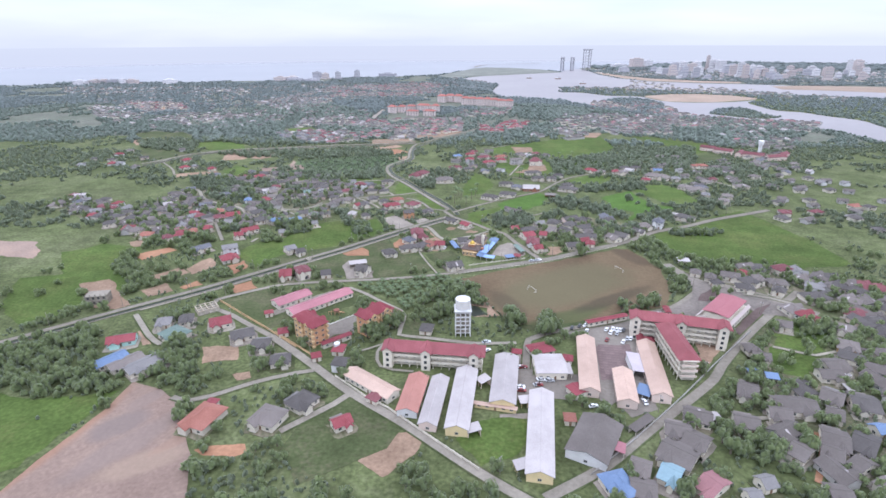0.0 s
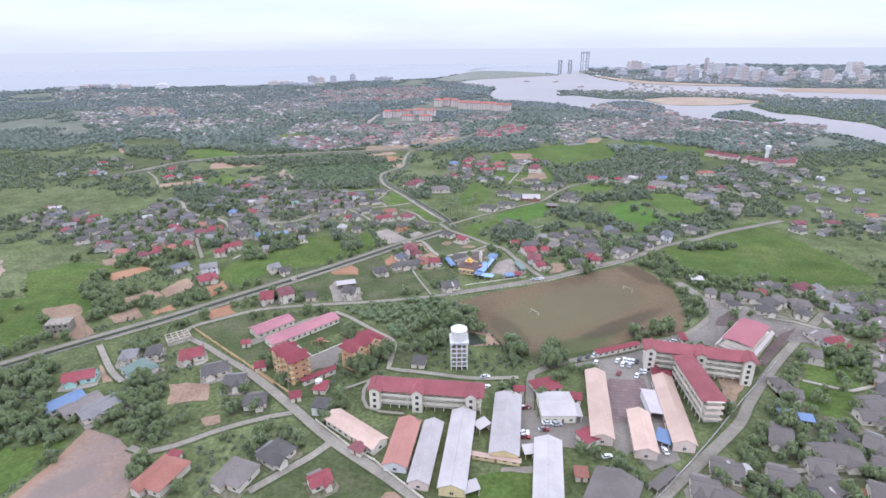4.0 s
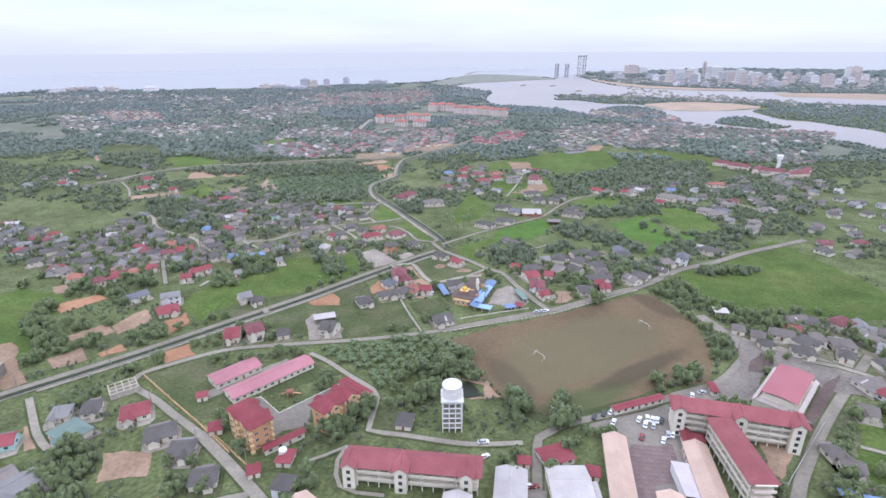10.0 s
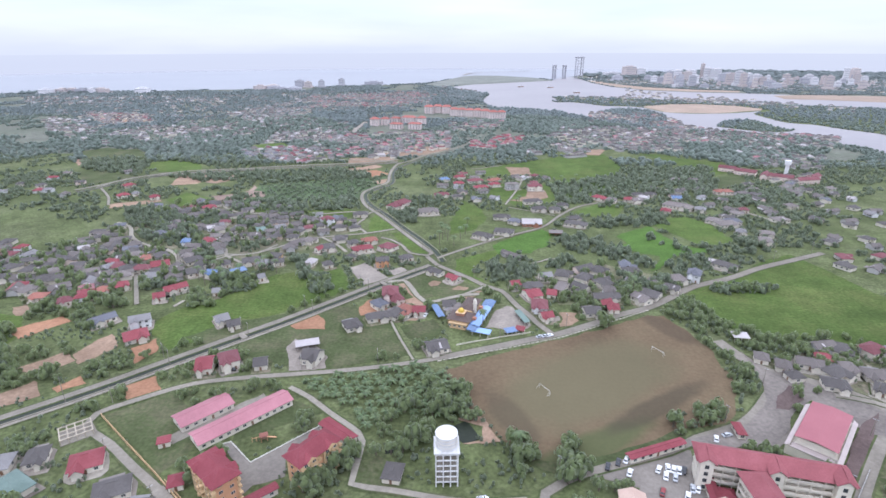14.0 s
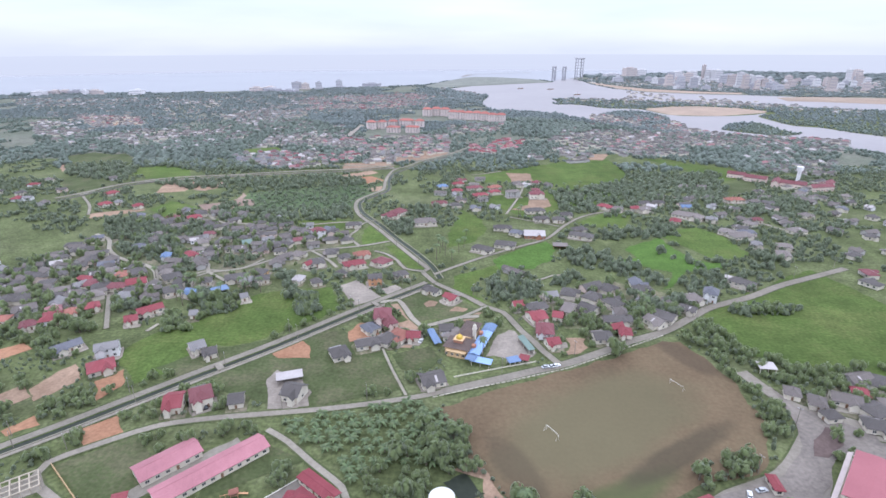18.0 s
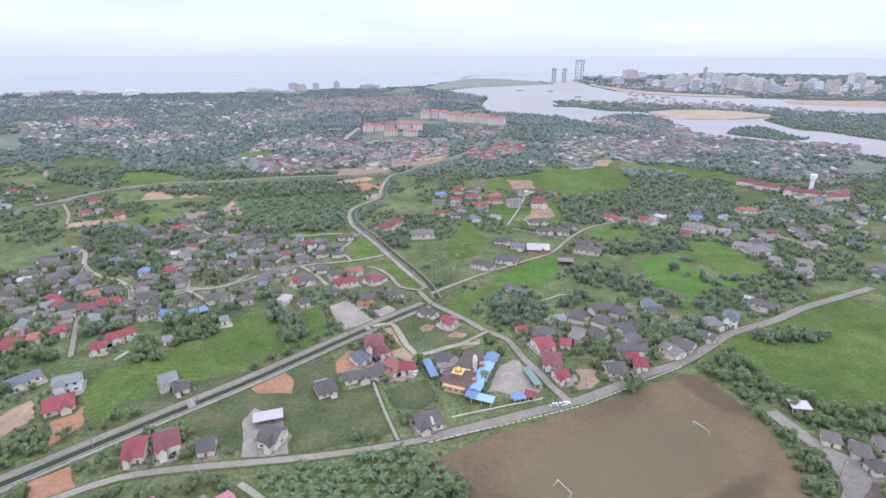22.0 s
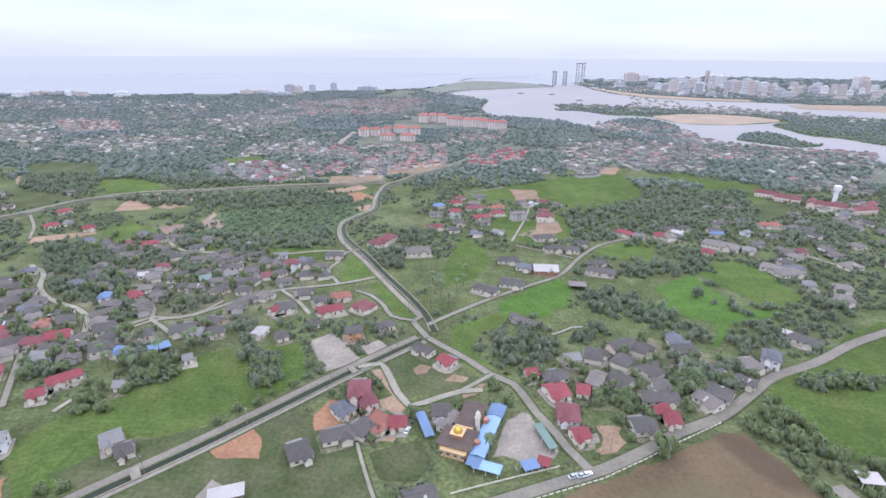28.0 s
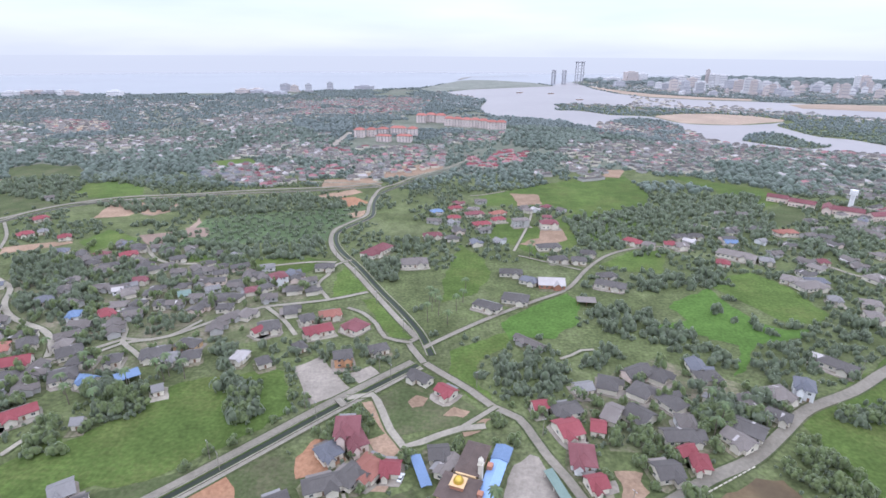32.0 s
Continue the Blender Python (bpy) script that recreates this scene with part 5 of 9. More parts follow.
house(-60.0, 493.4, -36, 12.7, 12, 3.0, 5.2, "hip", R_MAROON, W_CREAM, "house with a dark maroon hip roof")
house(-109.0, 490.4, 22, 12.0, 12, 3.0, 5.2, "hip", R_DARK, W_CREAM, "house with a dark roof and a red porch")
house(-113.6, 484.5, 55, 6.4, 6, 3.0, 5.2, "gable", R_RED, W_CREAM, "red roofed porch extension")
house(-98.8, 579.3, 11, 14.1, 9, 3.0, 5.2, "hip", R_DARK, W_CREAM, "single storey village house with a weathered dark grey roof")
house(-124.4, 555.1, 36, 10.6, 11, 5.5, 8, "hip", R_MAROON, W_WHITE, "two storey house with a maroon roof and white walls")
house(-66.1, 613.5, 60, 27.0, 13, 3.6, 7, "hip", R_MAROON, W_CREAM, "large bungalow with a maroon hip roof")
house(-34.9, 591.5, 10, 19.7, 13, 3.0, 6, "hip", R_PALE, W_CREAM, "large bungalow with a faded grey brown roof")
house(-176.8, 529.2, 29, 7.7, 10, 3.0, 5.2, "gable", R_GREEN, W_CREAM, "house with a green metal roof")
house(-210.6, 501.4, 48, 8.1, 12, 3.0, 5.2, "hip", R_RED, W_CREAM, "single storey house with a bright red roof and pale walls")
house(-227.6, 498.5, 20, 5.1, 9, 3.0, 5.2, "hip", R_BLUE, W_WHITE, "house with a pale blue roof and white walls")
house(-253.5, 596.1, 38, 12.6, 10, 3.0, 5.2, "hip", R_RED, W_CREAM, "single storey house with a bright red roof and pale walls")
house(-259.4, 517.1, 41, 10.1, 11, 3.0, 5.2, "hip", R_BLUEGREY, W_CREAM, "house with a blue grey roof")
house(-387.9, 681.2, 56, 13.1, 10, 3.0, 5.2, "hip", R_RED, W_CREAM, "single storey house with a bright red roof and pale walls")
house(-367.2, 637.6, 49, 12.1, 9, 3.0, 5.2, "hip", R_RED, W_CREAM, "single storey house with a bright red roof and pale walls")
house(-329.7, 632.5, 38, 9.9, 9, 3.0, 5.2, "hip", R_RED, W_CREAM, "single storey house with a bright red roof and pale walls")
house(-357.6, 645.0, 41, 7.7, 8, 3.0, 5.2, "hip", R_GREY, W_CREAM, "bungalow with a light grey roof and white walls")
house(-310.1, 599.2, 24, 13.7, 9, 3.0, 5.2, "hip", R_BLUEGREY, W_CREAM, "long house with a blue grey roof")
house(34.6, 424.9, 16, 6.9, 7, 3.0, 5.2, "gable", R_RED, W_CREAM, "single storey house with a bright red roof and pale walls")
house(46.2, 423.0, 16, 13.6, 9, 3.0, 5.2, "hip", R_DARK, W_CREAM, "house with a dark brown roof")
house(44.5, 410.5, 20, 10.1, 12, 3.0, 5.2, "gable", R_RED, W_CREAM, "house with a bright red metal roof")
house(47.2, 394.5, -6, 10.0, 13, 3.0, 6, "hip", R_MAROON, W_WHITE, "house with a dark maroon hip roof and white walls")
house(49.3, 380.8, 16, 7.4, 8, 3.0, 5.2, "gable", R_RED, W_CREAM, "single storey house with a bright red roof and pale walls")
house(56.8, 439.5, 14, 8.9, 8, 3.0, 5.2, "gable", R_GREY, W_CREAM, "bungalow with a light grey roof and white walls")
house(66.0, 420.9, -37, 6.9, 14, 3.0, 6, "gable", R_PALE, W_CREAM, "large house with a taupe roof and white roof trim")
house(77.1, 420.1, -49, 11.1, 12, 3.0, 6, "gable", R_DARK, W_CREAM, "single storey village house with a weathered dark grey roof")
house(94.9, 415.4, -4, 7.2, 10, 3.8, 6.5, "hip", R_SMOKE, W_WHITE, "bungalow with a grey hip roof and white walls")
house(90.7, 408.1, 5, 17.2, 9, 3.0, 5.2, "gable", R_DARK, W_CREAM, "single storey village house with a weathered dark grey roof")
house(77.2, 387.9, 10, 10.3, 10, 3.0, 5.2, "gable", R_DARK, W_CREAM, "old house with a dark roof and pale patches")
house(91.6, 393.1, -9, 7.3, 9, 3.0, 5.2, "hip", R_RED, W_CREAM, "single storey house with a bright red roof and pale walls")
house(88.0, 398.6, 24, 7.9, 6, 3.0, 5.2, "gable", R_RED, W_CREAM, "small red roofed annex")
house(119.5, 413.8, -40, 14.5, 11, 3.0, 5.2, "gable", R_DARK, W_CREAM, "long house with a dark grey metal roof")
house(112.8, 406.4, -60, 12.1, 9, 3.0, 5.2, "gable", R_PALE, W_CREAM, "long lean-to with a faded brown roof")
house(137.6, 422.5, -37, 9.6, 7, 3.0, 5.2, "gable", R_DARK, W_CREAM, "single storey village house with a weathered dark grey roof")
house(158.6, 441.1, -28, 8.0, 11, 6, 9, "hip", R_BLUEGREY, W_WHITE, "two storey house with a blue grey hip roof and white walls")
house(189.6, 464.2, -48, 16.5, 10, 3.0, 5.2, "hip", R_DARK, W_CREAM, "long house with a dark grey hip roof")
house(184.1, 471.8, -39, 5.5, 6, 3.0, 4, "gable", R_WHITE, W_CREAM, "small shed with a white metal roof")
house(113.0, 434.1, -41, 5.5, 5, 3.0, 3.5, "gable", R_GREY, W_CREAM, "small hut with a pale metal roof")
house(37, 480, -43, 19, 6, 2.6, 3.8, "gable", R_SMOKE, W_GREY, "long low shed with a sooty grey roof beside trees")
house(57.3, 411.8, -13, 6.2, 9, 3.0, 5.2, "gable", R_RED, W_CREAM, "single storey house with a bright red roof and pale walls")
house(16.1, 522.6, -29, 17.5, 9, 3.0, 5.2, "hip", R_DARK, W_CREAM, "house with a dark grey roof and a white yard")
house(34.5, 533.8, -14, 16.8, 12, 3.0, 5.2, "hip", R_DARK, W_CREAM, "single storey village house with a weathered dark grey roof")
house(60.9, 559.5, -3, 17.8, 14, 3.0, 6, "gable", R_WHITE, W_BRICK, "house with a white metal roof and brick walls")
house(35.0, 575.6, -4, 16.3, 9, 3.0, 5.2, "hip", R_DARK, W_CREAM, "single storey village house with a weathered dark grey roof")
house(46.4, 562.5, -24, 12.6, 9, 3.0, 5.2, "hip", R_BLUEGREY, W_CREAM, "single storey village house with a blue grey roof")
house(100.5, 557.7, -24, 20.2, 10, 3.0, 5.2, "hip", R_DARK, W_CREAM, "long bungalow with a dark grey roof")
house(101.6, 573.0, 12, 13.3, 8, 3.0, 5.2, "hip", R_DARK, W_CREAM, "single storey village house with a weathered dark grey roof")
house(78.5, 531.9, -5, 11.5, 7, 3.0, 3.6, "shed", R_PALE, W_BRICK, "open shed with a pale metal roof")
house(70.0, 630.5, 11, 19.4, 10, 3.0, 5.2, "hip", R_DARK, W_CREAM, "single storey village house with a weathered dark grey roof")
house(78.7, 686.2, 3, 16.0, 11, 5, 8, "hip", R_MAROON, W_CREAM, "two storey house with a maroon roof")
house(53.3, 689.8, 16, 15.0, 9, 6.5, 8, "hip", R_PALE, W_GREY, "two storey grey concrete house with a pale roof")
house(18.1, 686.8, 15, 16.7, 10, 3.0, 5.2, "hip", R_RED, W_CREAM, "single storey house with a bright red roof and pale walls")
house(34.9, 721.5, 30, 16.8, 9, 3.0, 5.2, "hip", R_ORANGE, W_CREAM, "single storey house with a faded orange roof and pale walls")
house(34.1, 701.4, 19, 13.3, 8, 3.0, 5.2, "hip", R_RED, W_CREAM, "single storey house with a bright red roof and pale walls")
house(12.3, 718.3, 15, 18.8, 9, 3.0, 5.2, "hip", R_MAROON, W_CREAM, "single storey village house with a maroon roof")
house(-6.6, 736.7, 20, 14.0, 8, 3.0, 5.2, "hip", R_RED, W_CREAM, "single storey house with a bright red roof and pale walls")
house(-24.4, 723.9, 22, 12.2, 9, 3.0, 5.2, "hip", R_BLUE, W_CREAM, "house with a pale blue roof")
house(-7.2, 704.4, 3, 12.5, 8, 3.0, 5.2, "hip", R_RED, W_CREAM, "single storey house with a bright red roof and pale walls")
house(88.3, 602.0, -9, 11.4, 9, 3.0, 5.2, "hip", R_DARK, W_CREAM, "single storey village house with a weathered dark grey roof")
house(98.2, 616.8, -9, 11.7, 8, 3.0, 5.2, "hip", R_DARK, W_CREAM, "single storey village house with a weathered dark grey roof")
house(72.9, 603.6, 12, 14.1, 9, 3.0, 5.2, "hip", R_DARK, W_CREAM, "single storey village house with a weathered dark grey roof")
house(142.0, 646.5, -43, 15.5, 9, 3.0, 5.2, "hip", R_RED, W_CREAM, "single storey house with a bright red roof and pale walls")
house(152.2, 638.8, -28, 10.3, 9, 3.0, 5.2, "hip", R_PALE, W_CREAM, "single storey village house with a faded brown roof")
house(-24.7, 653.1, 13, 16.2, 9, 3.0, 5.2, "hip", R_MAROON, W_CREAM, "single storey village house with a maroon roof")
house(212.8, 618.4, -35, 27.7, 12, 3.0, 6, "hip", R_PALE, W_CREAM, "long weathered house with a pale brown roof")
house(195.2, 601.9, -25, 9.6, 10, 3.0, 5.2, "hip", R_RED, W_CREAM, "house with a bright red roof")
house(230.6, 608.2, -24, 10.2, 10, 3.0, 5.2, "hip", R_GREY, W_CREAM, "bungalow with a light grey roof and white walls")
house(228.1, 572.5, -38, 11.9, 12, 3.0, 5.2, "hip", R_PALE, W_CREAM, "single storey village house with a faded brown roof")
house(235.5, 563.4, 13, 20.9, 14, 3.0, 5.2, "hip", R_PALE, W_CREAM, "single storey village house with a faded brown roof")
house(244.1, 570.3, -5, 14.3, 10, 3.0, 5.2, "hip", R_BLUEGREY, W_CREAM, "single storey village house with a blue grey roof")
house(177.9, 638.8, 14, 14.1, 10, 3.0, 5.2, "hip", R_PALE, W_CREAM, "single storey village house with a faded brown roof")
house(170.8, 641.1, -12, 10.2, 9, 3.0, 5.2, "hip", R_RED, W_CREAM, "single storey house with a bright red roof and pale walls")
house(283.5, 677.3, 3, 19.6, 10, 3.0, 5.2, "hip", R_ORANGE, W_CREAM, "single storey house with a faded orange roof and pale walls")
house(221.7, 647.0, -6, 10.4, 7, 3.0, 5.2, "gable", R_BLUE, W_CREAM, "shed with a bright blue roof")
house(186.1, 660.1, 3, 13.2, 8, 3.0, 5.2, "hip", R_DARK, W_CREAM, "single storey village house with a weathered dark grey roof")
house(199.9, 662.3, -10, 12.3, 8, 3.0, 5.2, "hip", R_DARK, W_CREAM, "single storey village house with a weathered dark grey roof")
house(257.1, 536.4, -22, 11.4, 10, 3.0, 5.2, "hip", R_PALE, W_CREAM, "single storey village house with a faded brown roof")
house(237.8, 541.1, -20, 8.2, 9, 3.0, 5.2, "hip", R_GREY, W_CREAM, "bungalow with a light grey roof and white walls")
house(246.9, 518.8, -17, 8.7, 12, 3.0, 5.2, "hip", R_PALE, W_CREAM, "single storey village house with a faded brown roof")
house(325.2, 623.7, 17, 9.7, 10, 3.0, 5.2, "hip", R_PALE, W_CREAM, "single storey village house with a faded brown roof")
house(289.9, 577.4, 19, 14.4, 12, 3.0, 5.2, "hip", R_PALE, W_CREAM, "single storey village house with a faded brown roof")
house(271.5, 606.9, -12, 8.8, 8, 3.0, 5.2, "hip", R_MAROON, W_CREAM, "single storey village house with a maroon roof")
house(54.1, 147.4, 19, 8.7, 13, 3.0, 5.8, "hip", R_BLUE, W_CREAM, "village house with a pale blue metal hip roof")
house(74.4, 153.9, -33, 7.4, 11, 3.0, 5.2, "gable", R_TEAL, W_CREAM, "house with a faded light blue metal roof")
house(87.5, 149.4, -53, 7.4, 13, 3.0, 5.2, "gable", R_FADEDRED, W_CREAM, "house with a faded red metal roof")
house(64.2, 156.6, -23, 7.5, 9, 3.0, 5.2, "gable", R_PALE, W_CREAM, "house with a weathered brown roof and a red porch")
house(80.7, 164.2, -38, 13.0, 14, 3.0, 5.2, "gable", R_SMOKE, W_CREAM, "crowded village house with a sooty grey metal roof")
house(85.1, 177.9, -15, 10.0, 10, 3.0, 5.2, "gable", R_SMOKE, W_CREAM, "crowded village house with a sooty grey metal roof")
house(90.7, 172.1, -39, 9.1, 11, 3.0, 5.2, "gable", R_SMOKE, W_CREAM, "crowded village house with a sooty grey metal roof")
house(96.4, 187.2, -19, 11.3, 10, 3.0, 5.2, "gable", R_SMOKE, W_CREAM, "crowded village house with a sooty grey metal roof")
house(126.2, 207.0, -25, 8.5, 13, 3.0, 5.2, "gable", R_SMOKE, W_CREAM, "crowded village house with a sooty grey metal roof")
house(115.3, 184.6, -16, 9.9, 10, 3.0, 5.2, "gable", R_SMOKE, W_CREAM, "crowded village house with a sooty grey metal roof")
house(141.4, 197.4, -3, 17.4, 12, 3.0, 5.2, "gable", R_SMOKE, W_CREAM, "crowded village house with a sooty grey metal roof")
house(132.1, 191.1, -14, 8.9, 10, 3.0, 5.2, "gable", R_SMOKE, W_CREAM, "crowded village house with a sooty grey metal roof")
house(128.5, 168.3, -51, 7.0, 12, 3.0, 5.2, "gable", R_SMOKE, W_CREAM, "crowded village house with a sooty grey metal roof")
house(145.7, 175.9, -25, 9.6, 14, 3.0, 5.2, "gable", R_SMOKE, W_CREAM, "crowded village house with a sooty grey metal roof")
house(140.1, 168.2, -31, 7.6, 10, 3.0, 5.2, "gable", R_SMOKE, W_CREAM, "crowded village house with a sooty grey metal roof")
house(172.5, 200.1, -17, 10.7, 14, 3.0, 5.2, "gable", R_DARK, W_CREAM, "crowded village house with a sooty grey metal roof")
house(161.6, 204.2, -37, 8.8, 12, 3.0, 5.2, "gable", R_SMOKE, W_CREAM, "crowded village house with a sooty grey metal roof")
house(156.2, 174.3, -42, 8.4, 16, 3.0, 5.2, "gable", R_DARK, W_CREAM, "crowded village house with a sooty grey metal roof")
house(147.6, 162.5, -66, 5.7, 11, 3.0, 5.2, "gable", R_SMOKE, W_CREAM, "crowded village house with a sooty grey metal roof")
house(177.6, 229.7, 9, 11.1, 11, 3.0, 5.2, "gable", R_SMOKE, W_CREAM, "crowded village house with a sooty grey metal roof")
house(170.8, 221.4, -3, 10.6, 9, 3.0, 5.2, "gable", R_SMOKE, W_CREAM, "crowded village house with a sooty grey metal roof")
house(145.9, 235.6, -14, 8.3, 8, 3.0, 5.2, "gable", R_SMOKE, W_CREAM, "crowded village house with a sooty grey metal roof")
house(155.3, 191.9, -29, 6.5, 10, 3.0, 5.2, "gable", R_SMOKE, W_CREAM, "crowded village house with a sooty grey metal roof")
house(206.0, 241.4, 20, 8.9, 10, 3.0, 5.2, "gable", R_SMOKE, W_CREAM, "crowded village house with a sooty grey metal roof")
house(174.6, 269.6, -20, 7.7, 9, 3.0, 5.2, "gable", R_SMOKE, W_CREAM, "crowded village house with a sooty grey metal roof")
house(62.1, 146.1, -12, 8.9, 10, 3.0, 5.2, "gable", R_SMOKE, W_CREAM, "crowded village house with a sooty grey metal roof")
house(196.1, 248.4, -28, 10.1, 12, 3.0, 5.2, "hip", R_PALE, W_OCHRE, "house with a taupe hip roof and cream walls")
house(206.7, 267.0, -32, 10.2, 10, 3.0, 5.2, "hip", R_PALE, W_CREAM, "single storey village house with a faded brown roof")
house(107.2, 151.7, 17, 5.6, 7, 3.0, 5.2, "gable", R_GREY, W_CREAM, "small house with a pale grey gable roof")
house(99.5, 144.9, 10, 5.0, 7, 3.0, 5.2, "gable", R_GREY, W_CREAM, "small house with a grey roof")
house(129.9, 147.0, -6, 7.5, 11, 3.0, 5.2, "gable", R_SMOKE, W_CREAM, "house with a grey metal roof")
house(167.4, 183.1, 14, 4.5, 7, 3.0, 5.2, "gable", R_BLUE, W_CREAM, "small shed with a pale blue roof")
house(184, 341, -21, 7.5, 7, 3.0, 5.2, "hip", R_RED, W_CREAM, "small house with a bright red roof")
house(174, 336, -21, 12, 9, 3.0, 5.2, "gable", R_SMOKE, W_CREAM, "single storey village house with a weathered dark grey roof")
house(159.9, 333.1, -23, 6.7, 9, 3.0, 5.2, "hip", R_SMOKE, W_CREAM, "single storey village house with a weathered dark grey roof")
house(152.8, 340.1, -23, 6.9, 8, 3.0, 5.2, "hip", R_SMOKE, W_CREAM, "single storey village house with a weathered dark grey roof")
house(151.8, 360.6, -5, 8.0, 6, 3.2, 3.8, "shed", R_WHITE, W_CREAM, "shed with a white metal roof")
house(175.6, 318.0, -15, 11, 9, 3.0, 5.2, "hip", R_DARK, W_CREAM, "single storey village house with a weathered dark grey roof")
house(190.8, 332.2, -9, 6.8, 9, 3.0, 5.2, "hip", R_PALE, W_CREAM, "single storey village house with a faded brown roof")
house(200.2, 326.4, -11, 11.7, 10, 3.0, 5.2, "hip", R_SMOKE, W_CREAM, "single storey village house with a weathered dark grey roof")
house(195.3, 314.6, -38, 7.6, 9, 3.0, 5.2, "hip", R_DARK, W_CREAM, "single storey village house with a weathered dark grey roof")
house(144.8, 242.8, 2, 7.5, 9, 3.0, 5.2, "hip", R_SMOKE, W_CREAM, "single storey village house with a weathered dark grey roof")
house(160.2, 324.1, -80, 4.1, 8, 3.0, 5.2, "hip", R_DARK, W_CREAM, "single storey village house with a weathered dark grey roof")
house(135.7, 221.8, -3, 4.3, 5, 2.8, 3.4, "shed", R_BLUE, W_CREAM, "open shelter with a bright blue sheet roof")
house(142.8, 218.4, -12, 5.6, 5, 2.8, 3.4, "shed", R_BLUE, W_CREAM, "open shelter with a bright blue sheet roof")
house(179.7, 224.1, 69, 6.0, 4, 2.6, 3, "shed", R_WHITE, W_CREAM, "small shed with a white metal roof")
house(174.4, 211.7, 3, 3.6, 5, 2.6, 3, "shed", R_WHITE, W_CREAM, "small shed with a white metal roof")
house(103.5, 187.7, 12, 3.5, 5, 2.6, 3, "shed", R_WHITE, W_CREAM, "small shed with a white metal roof")

# ---- school sheds ----
school_shed(29.0, 173.7, 83, 50.4, 11, 4, 6.2, "gable", R_WHITE, W_YELLOW, "long classroom block with a white metal roof and cream walls")
school_shed(-3.5, 193.0, 85, 43.1, 10.5, 4, 6.2, "gable", R_WHITE, W_YELLOW, "long classroom block with a white metal roof and cream walls")
school_shed(-15.8, 190.8, 84, 33.9, 8.5, 3.6, 5.6, "gable", R_WHITE, W_PINK, "long classroom block with a white metal roof and cream walls")
school_shed(-25.8, 195.4, 84, 26.9, 10, 3.5, 5.5, "gable", R_SALMON, W_WHITE, "long classroom block with a salmon metal roof and cream walls")
school_shed(16.1, 208.6, 84, 38.2, 12, 3.8, 6, "gable", R_WHITE, W_YELLOW, "long classroom block with a white metal roof and cream walls")
school_shed(57.3, 223.9, 82, 47.0, 9.5, 4, 6, "gable", R_PEACH, W_PINK, "long classroom block with a peach metal roof and cream walls")
school_shed(70.9, 205.7, 82, 24.9, 9.5, 4, 6, "gable", R_PEACH, W_PINK, "long classroom block with a peach metal roof and cream walls")
school_shed(88.1, 220.9, 83, 45.9, 9.5, 4.2, 6.4, "gable", R_PEACH, W_PINK, "long classroom block with a peach metal roof and cream walls")
school_shed(-46.2, 202.2, -36, 29.4, 9, 3.4, 5.5, "gable", R_PEACH, W_CREAM, "low school building with a peach metal roof")
school_shed(38.3, 221.2, 3, 14.8, 17, 4.2, 6, "gable", R_WHITE, W_CREAM, "school canteen with a broad white metal roof")
school_shed(45.9, 217.9, 4, 2.6, 8, 3.4, 4.4, "shed", R_WHITE, W_CREAM, "canteen annex with a white metal roof")
school_shed(-93.2, 283.2, 47, 42, 10.5, 3.2, 5, "gable", R_PINK, W_CREAM, "long primary school block with a pink metal roof")
school_shed(-112.2, 286.6, 48, 23, 11.2, 3.2, 5, "gable", R_PINK, W_CREAM, "primary school block with a pink metal roof")
school_shed(50.0, 170.3, 63, 25.2, 17, 4, 6.5, "gable", R_SMOKE, W_WHITE, "broad school workshop with a dark weathered roof")
school_shed(57.7, 166.6, 72, 5.7, 7, 3, 4, "shed", R_PINK, W_CREAM, "small annex with a pink roof")
school_shed(1.4, 173.8, -73, 4.9, 6, 3.2, 4, "shed", R_WHITE, W_PINK, "small classroom annex with a white roof")
school_shed(5.9, 207.7, -55, 3.2, 6, 3.2, 4, "shed", R_WHITE, W_PINK, "small annex with a white roof")
school_shed(20.0, 155.0, -75, 2.7, 6, 3, 4, "shed", R_WHITE, W_YELLOW, "small classroom annex with a white roof")
school_shed(24.9, 194.1, 11, 6.0, 5, 2.8, 3.4, "shed", R_WHITE, W_YELLOW, "covered walkway with a white roof")
school_shed(81.8, 224.9, 88, 16.5, 8, 3.6, 4.6, "shed", R_PALEBLUE, W_WHITE, "school annex with a pale lilac roof")
school_shed(79.2, 204.0, -28, 5.9, 8, 2.8, 3.4, "shed", R_BLUE, W_WHITE, "covered yard with a bright blue awning")
school_shed(-72.5, 240.4, 42, 17.4, 4, 3, 3.6, "gable", R_MAROON2, W_CREAM, "covered walkway with a dark red metal roof")
school_shed(-50.7, 276.3, -37, 18.4, 6, 3, 3.6, "gable", R_MAROON2, W_CREAM, "covered walkway with a dark red metal roof")
school_shed(77.0, 270.7, 22, 26.5, 4, 3, 3.6, "gable", R_MAROON2, W_CREAM, "covered walkway with a dark red metal roof")
school_shed(90.5, 252.8, 82, 14.7, 4, 3, 3.6, "gable", R_MAROON2, W_CREAM, "covered walkway with a dark red metal roof")
school_shed(49.0, 203.1, -62, 7.8, 8, 3, 3.6, "gable", R_MAROON2, W_CREAM, "covered walkway with a dark red metal roof")
school_shed(-103.8, 247.1, 23, 4.7, 7, 2.8, 4, "hip", R_MAROON2, W_CREAM, "small compound building with a hipped roof")
school_shed(-119.7, 267.9, 23, 2.6, 5, 2.8, 4, "hip", R_RED, W_CREAM, "small compound building with a hipped roof")
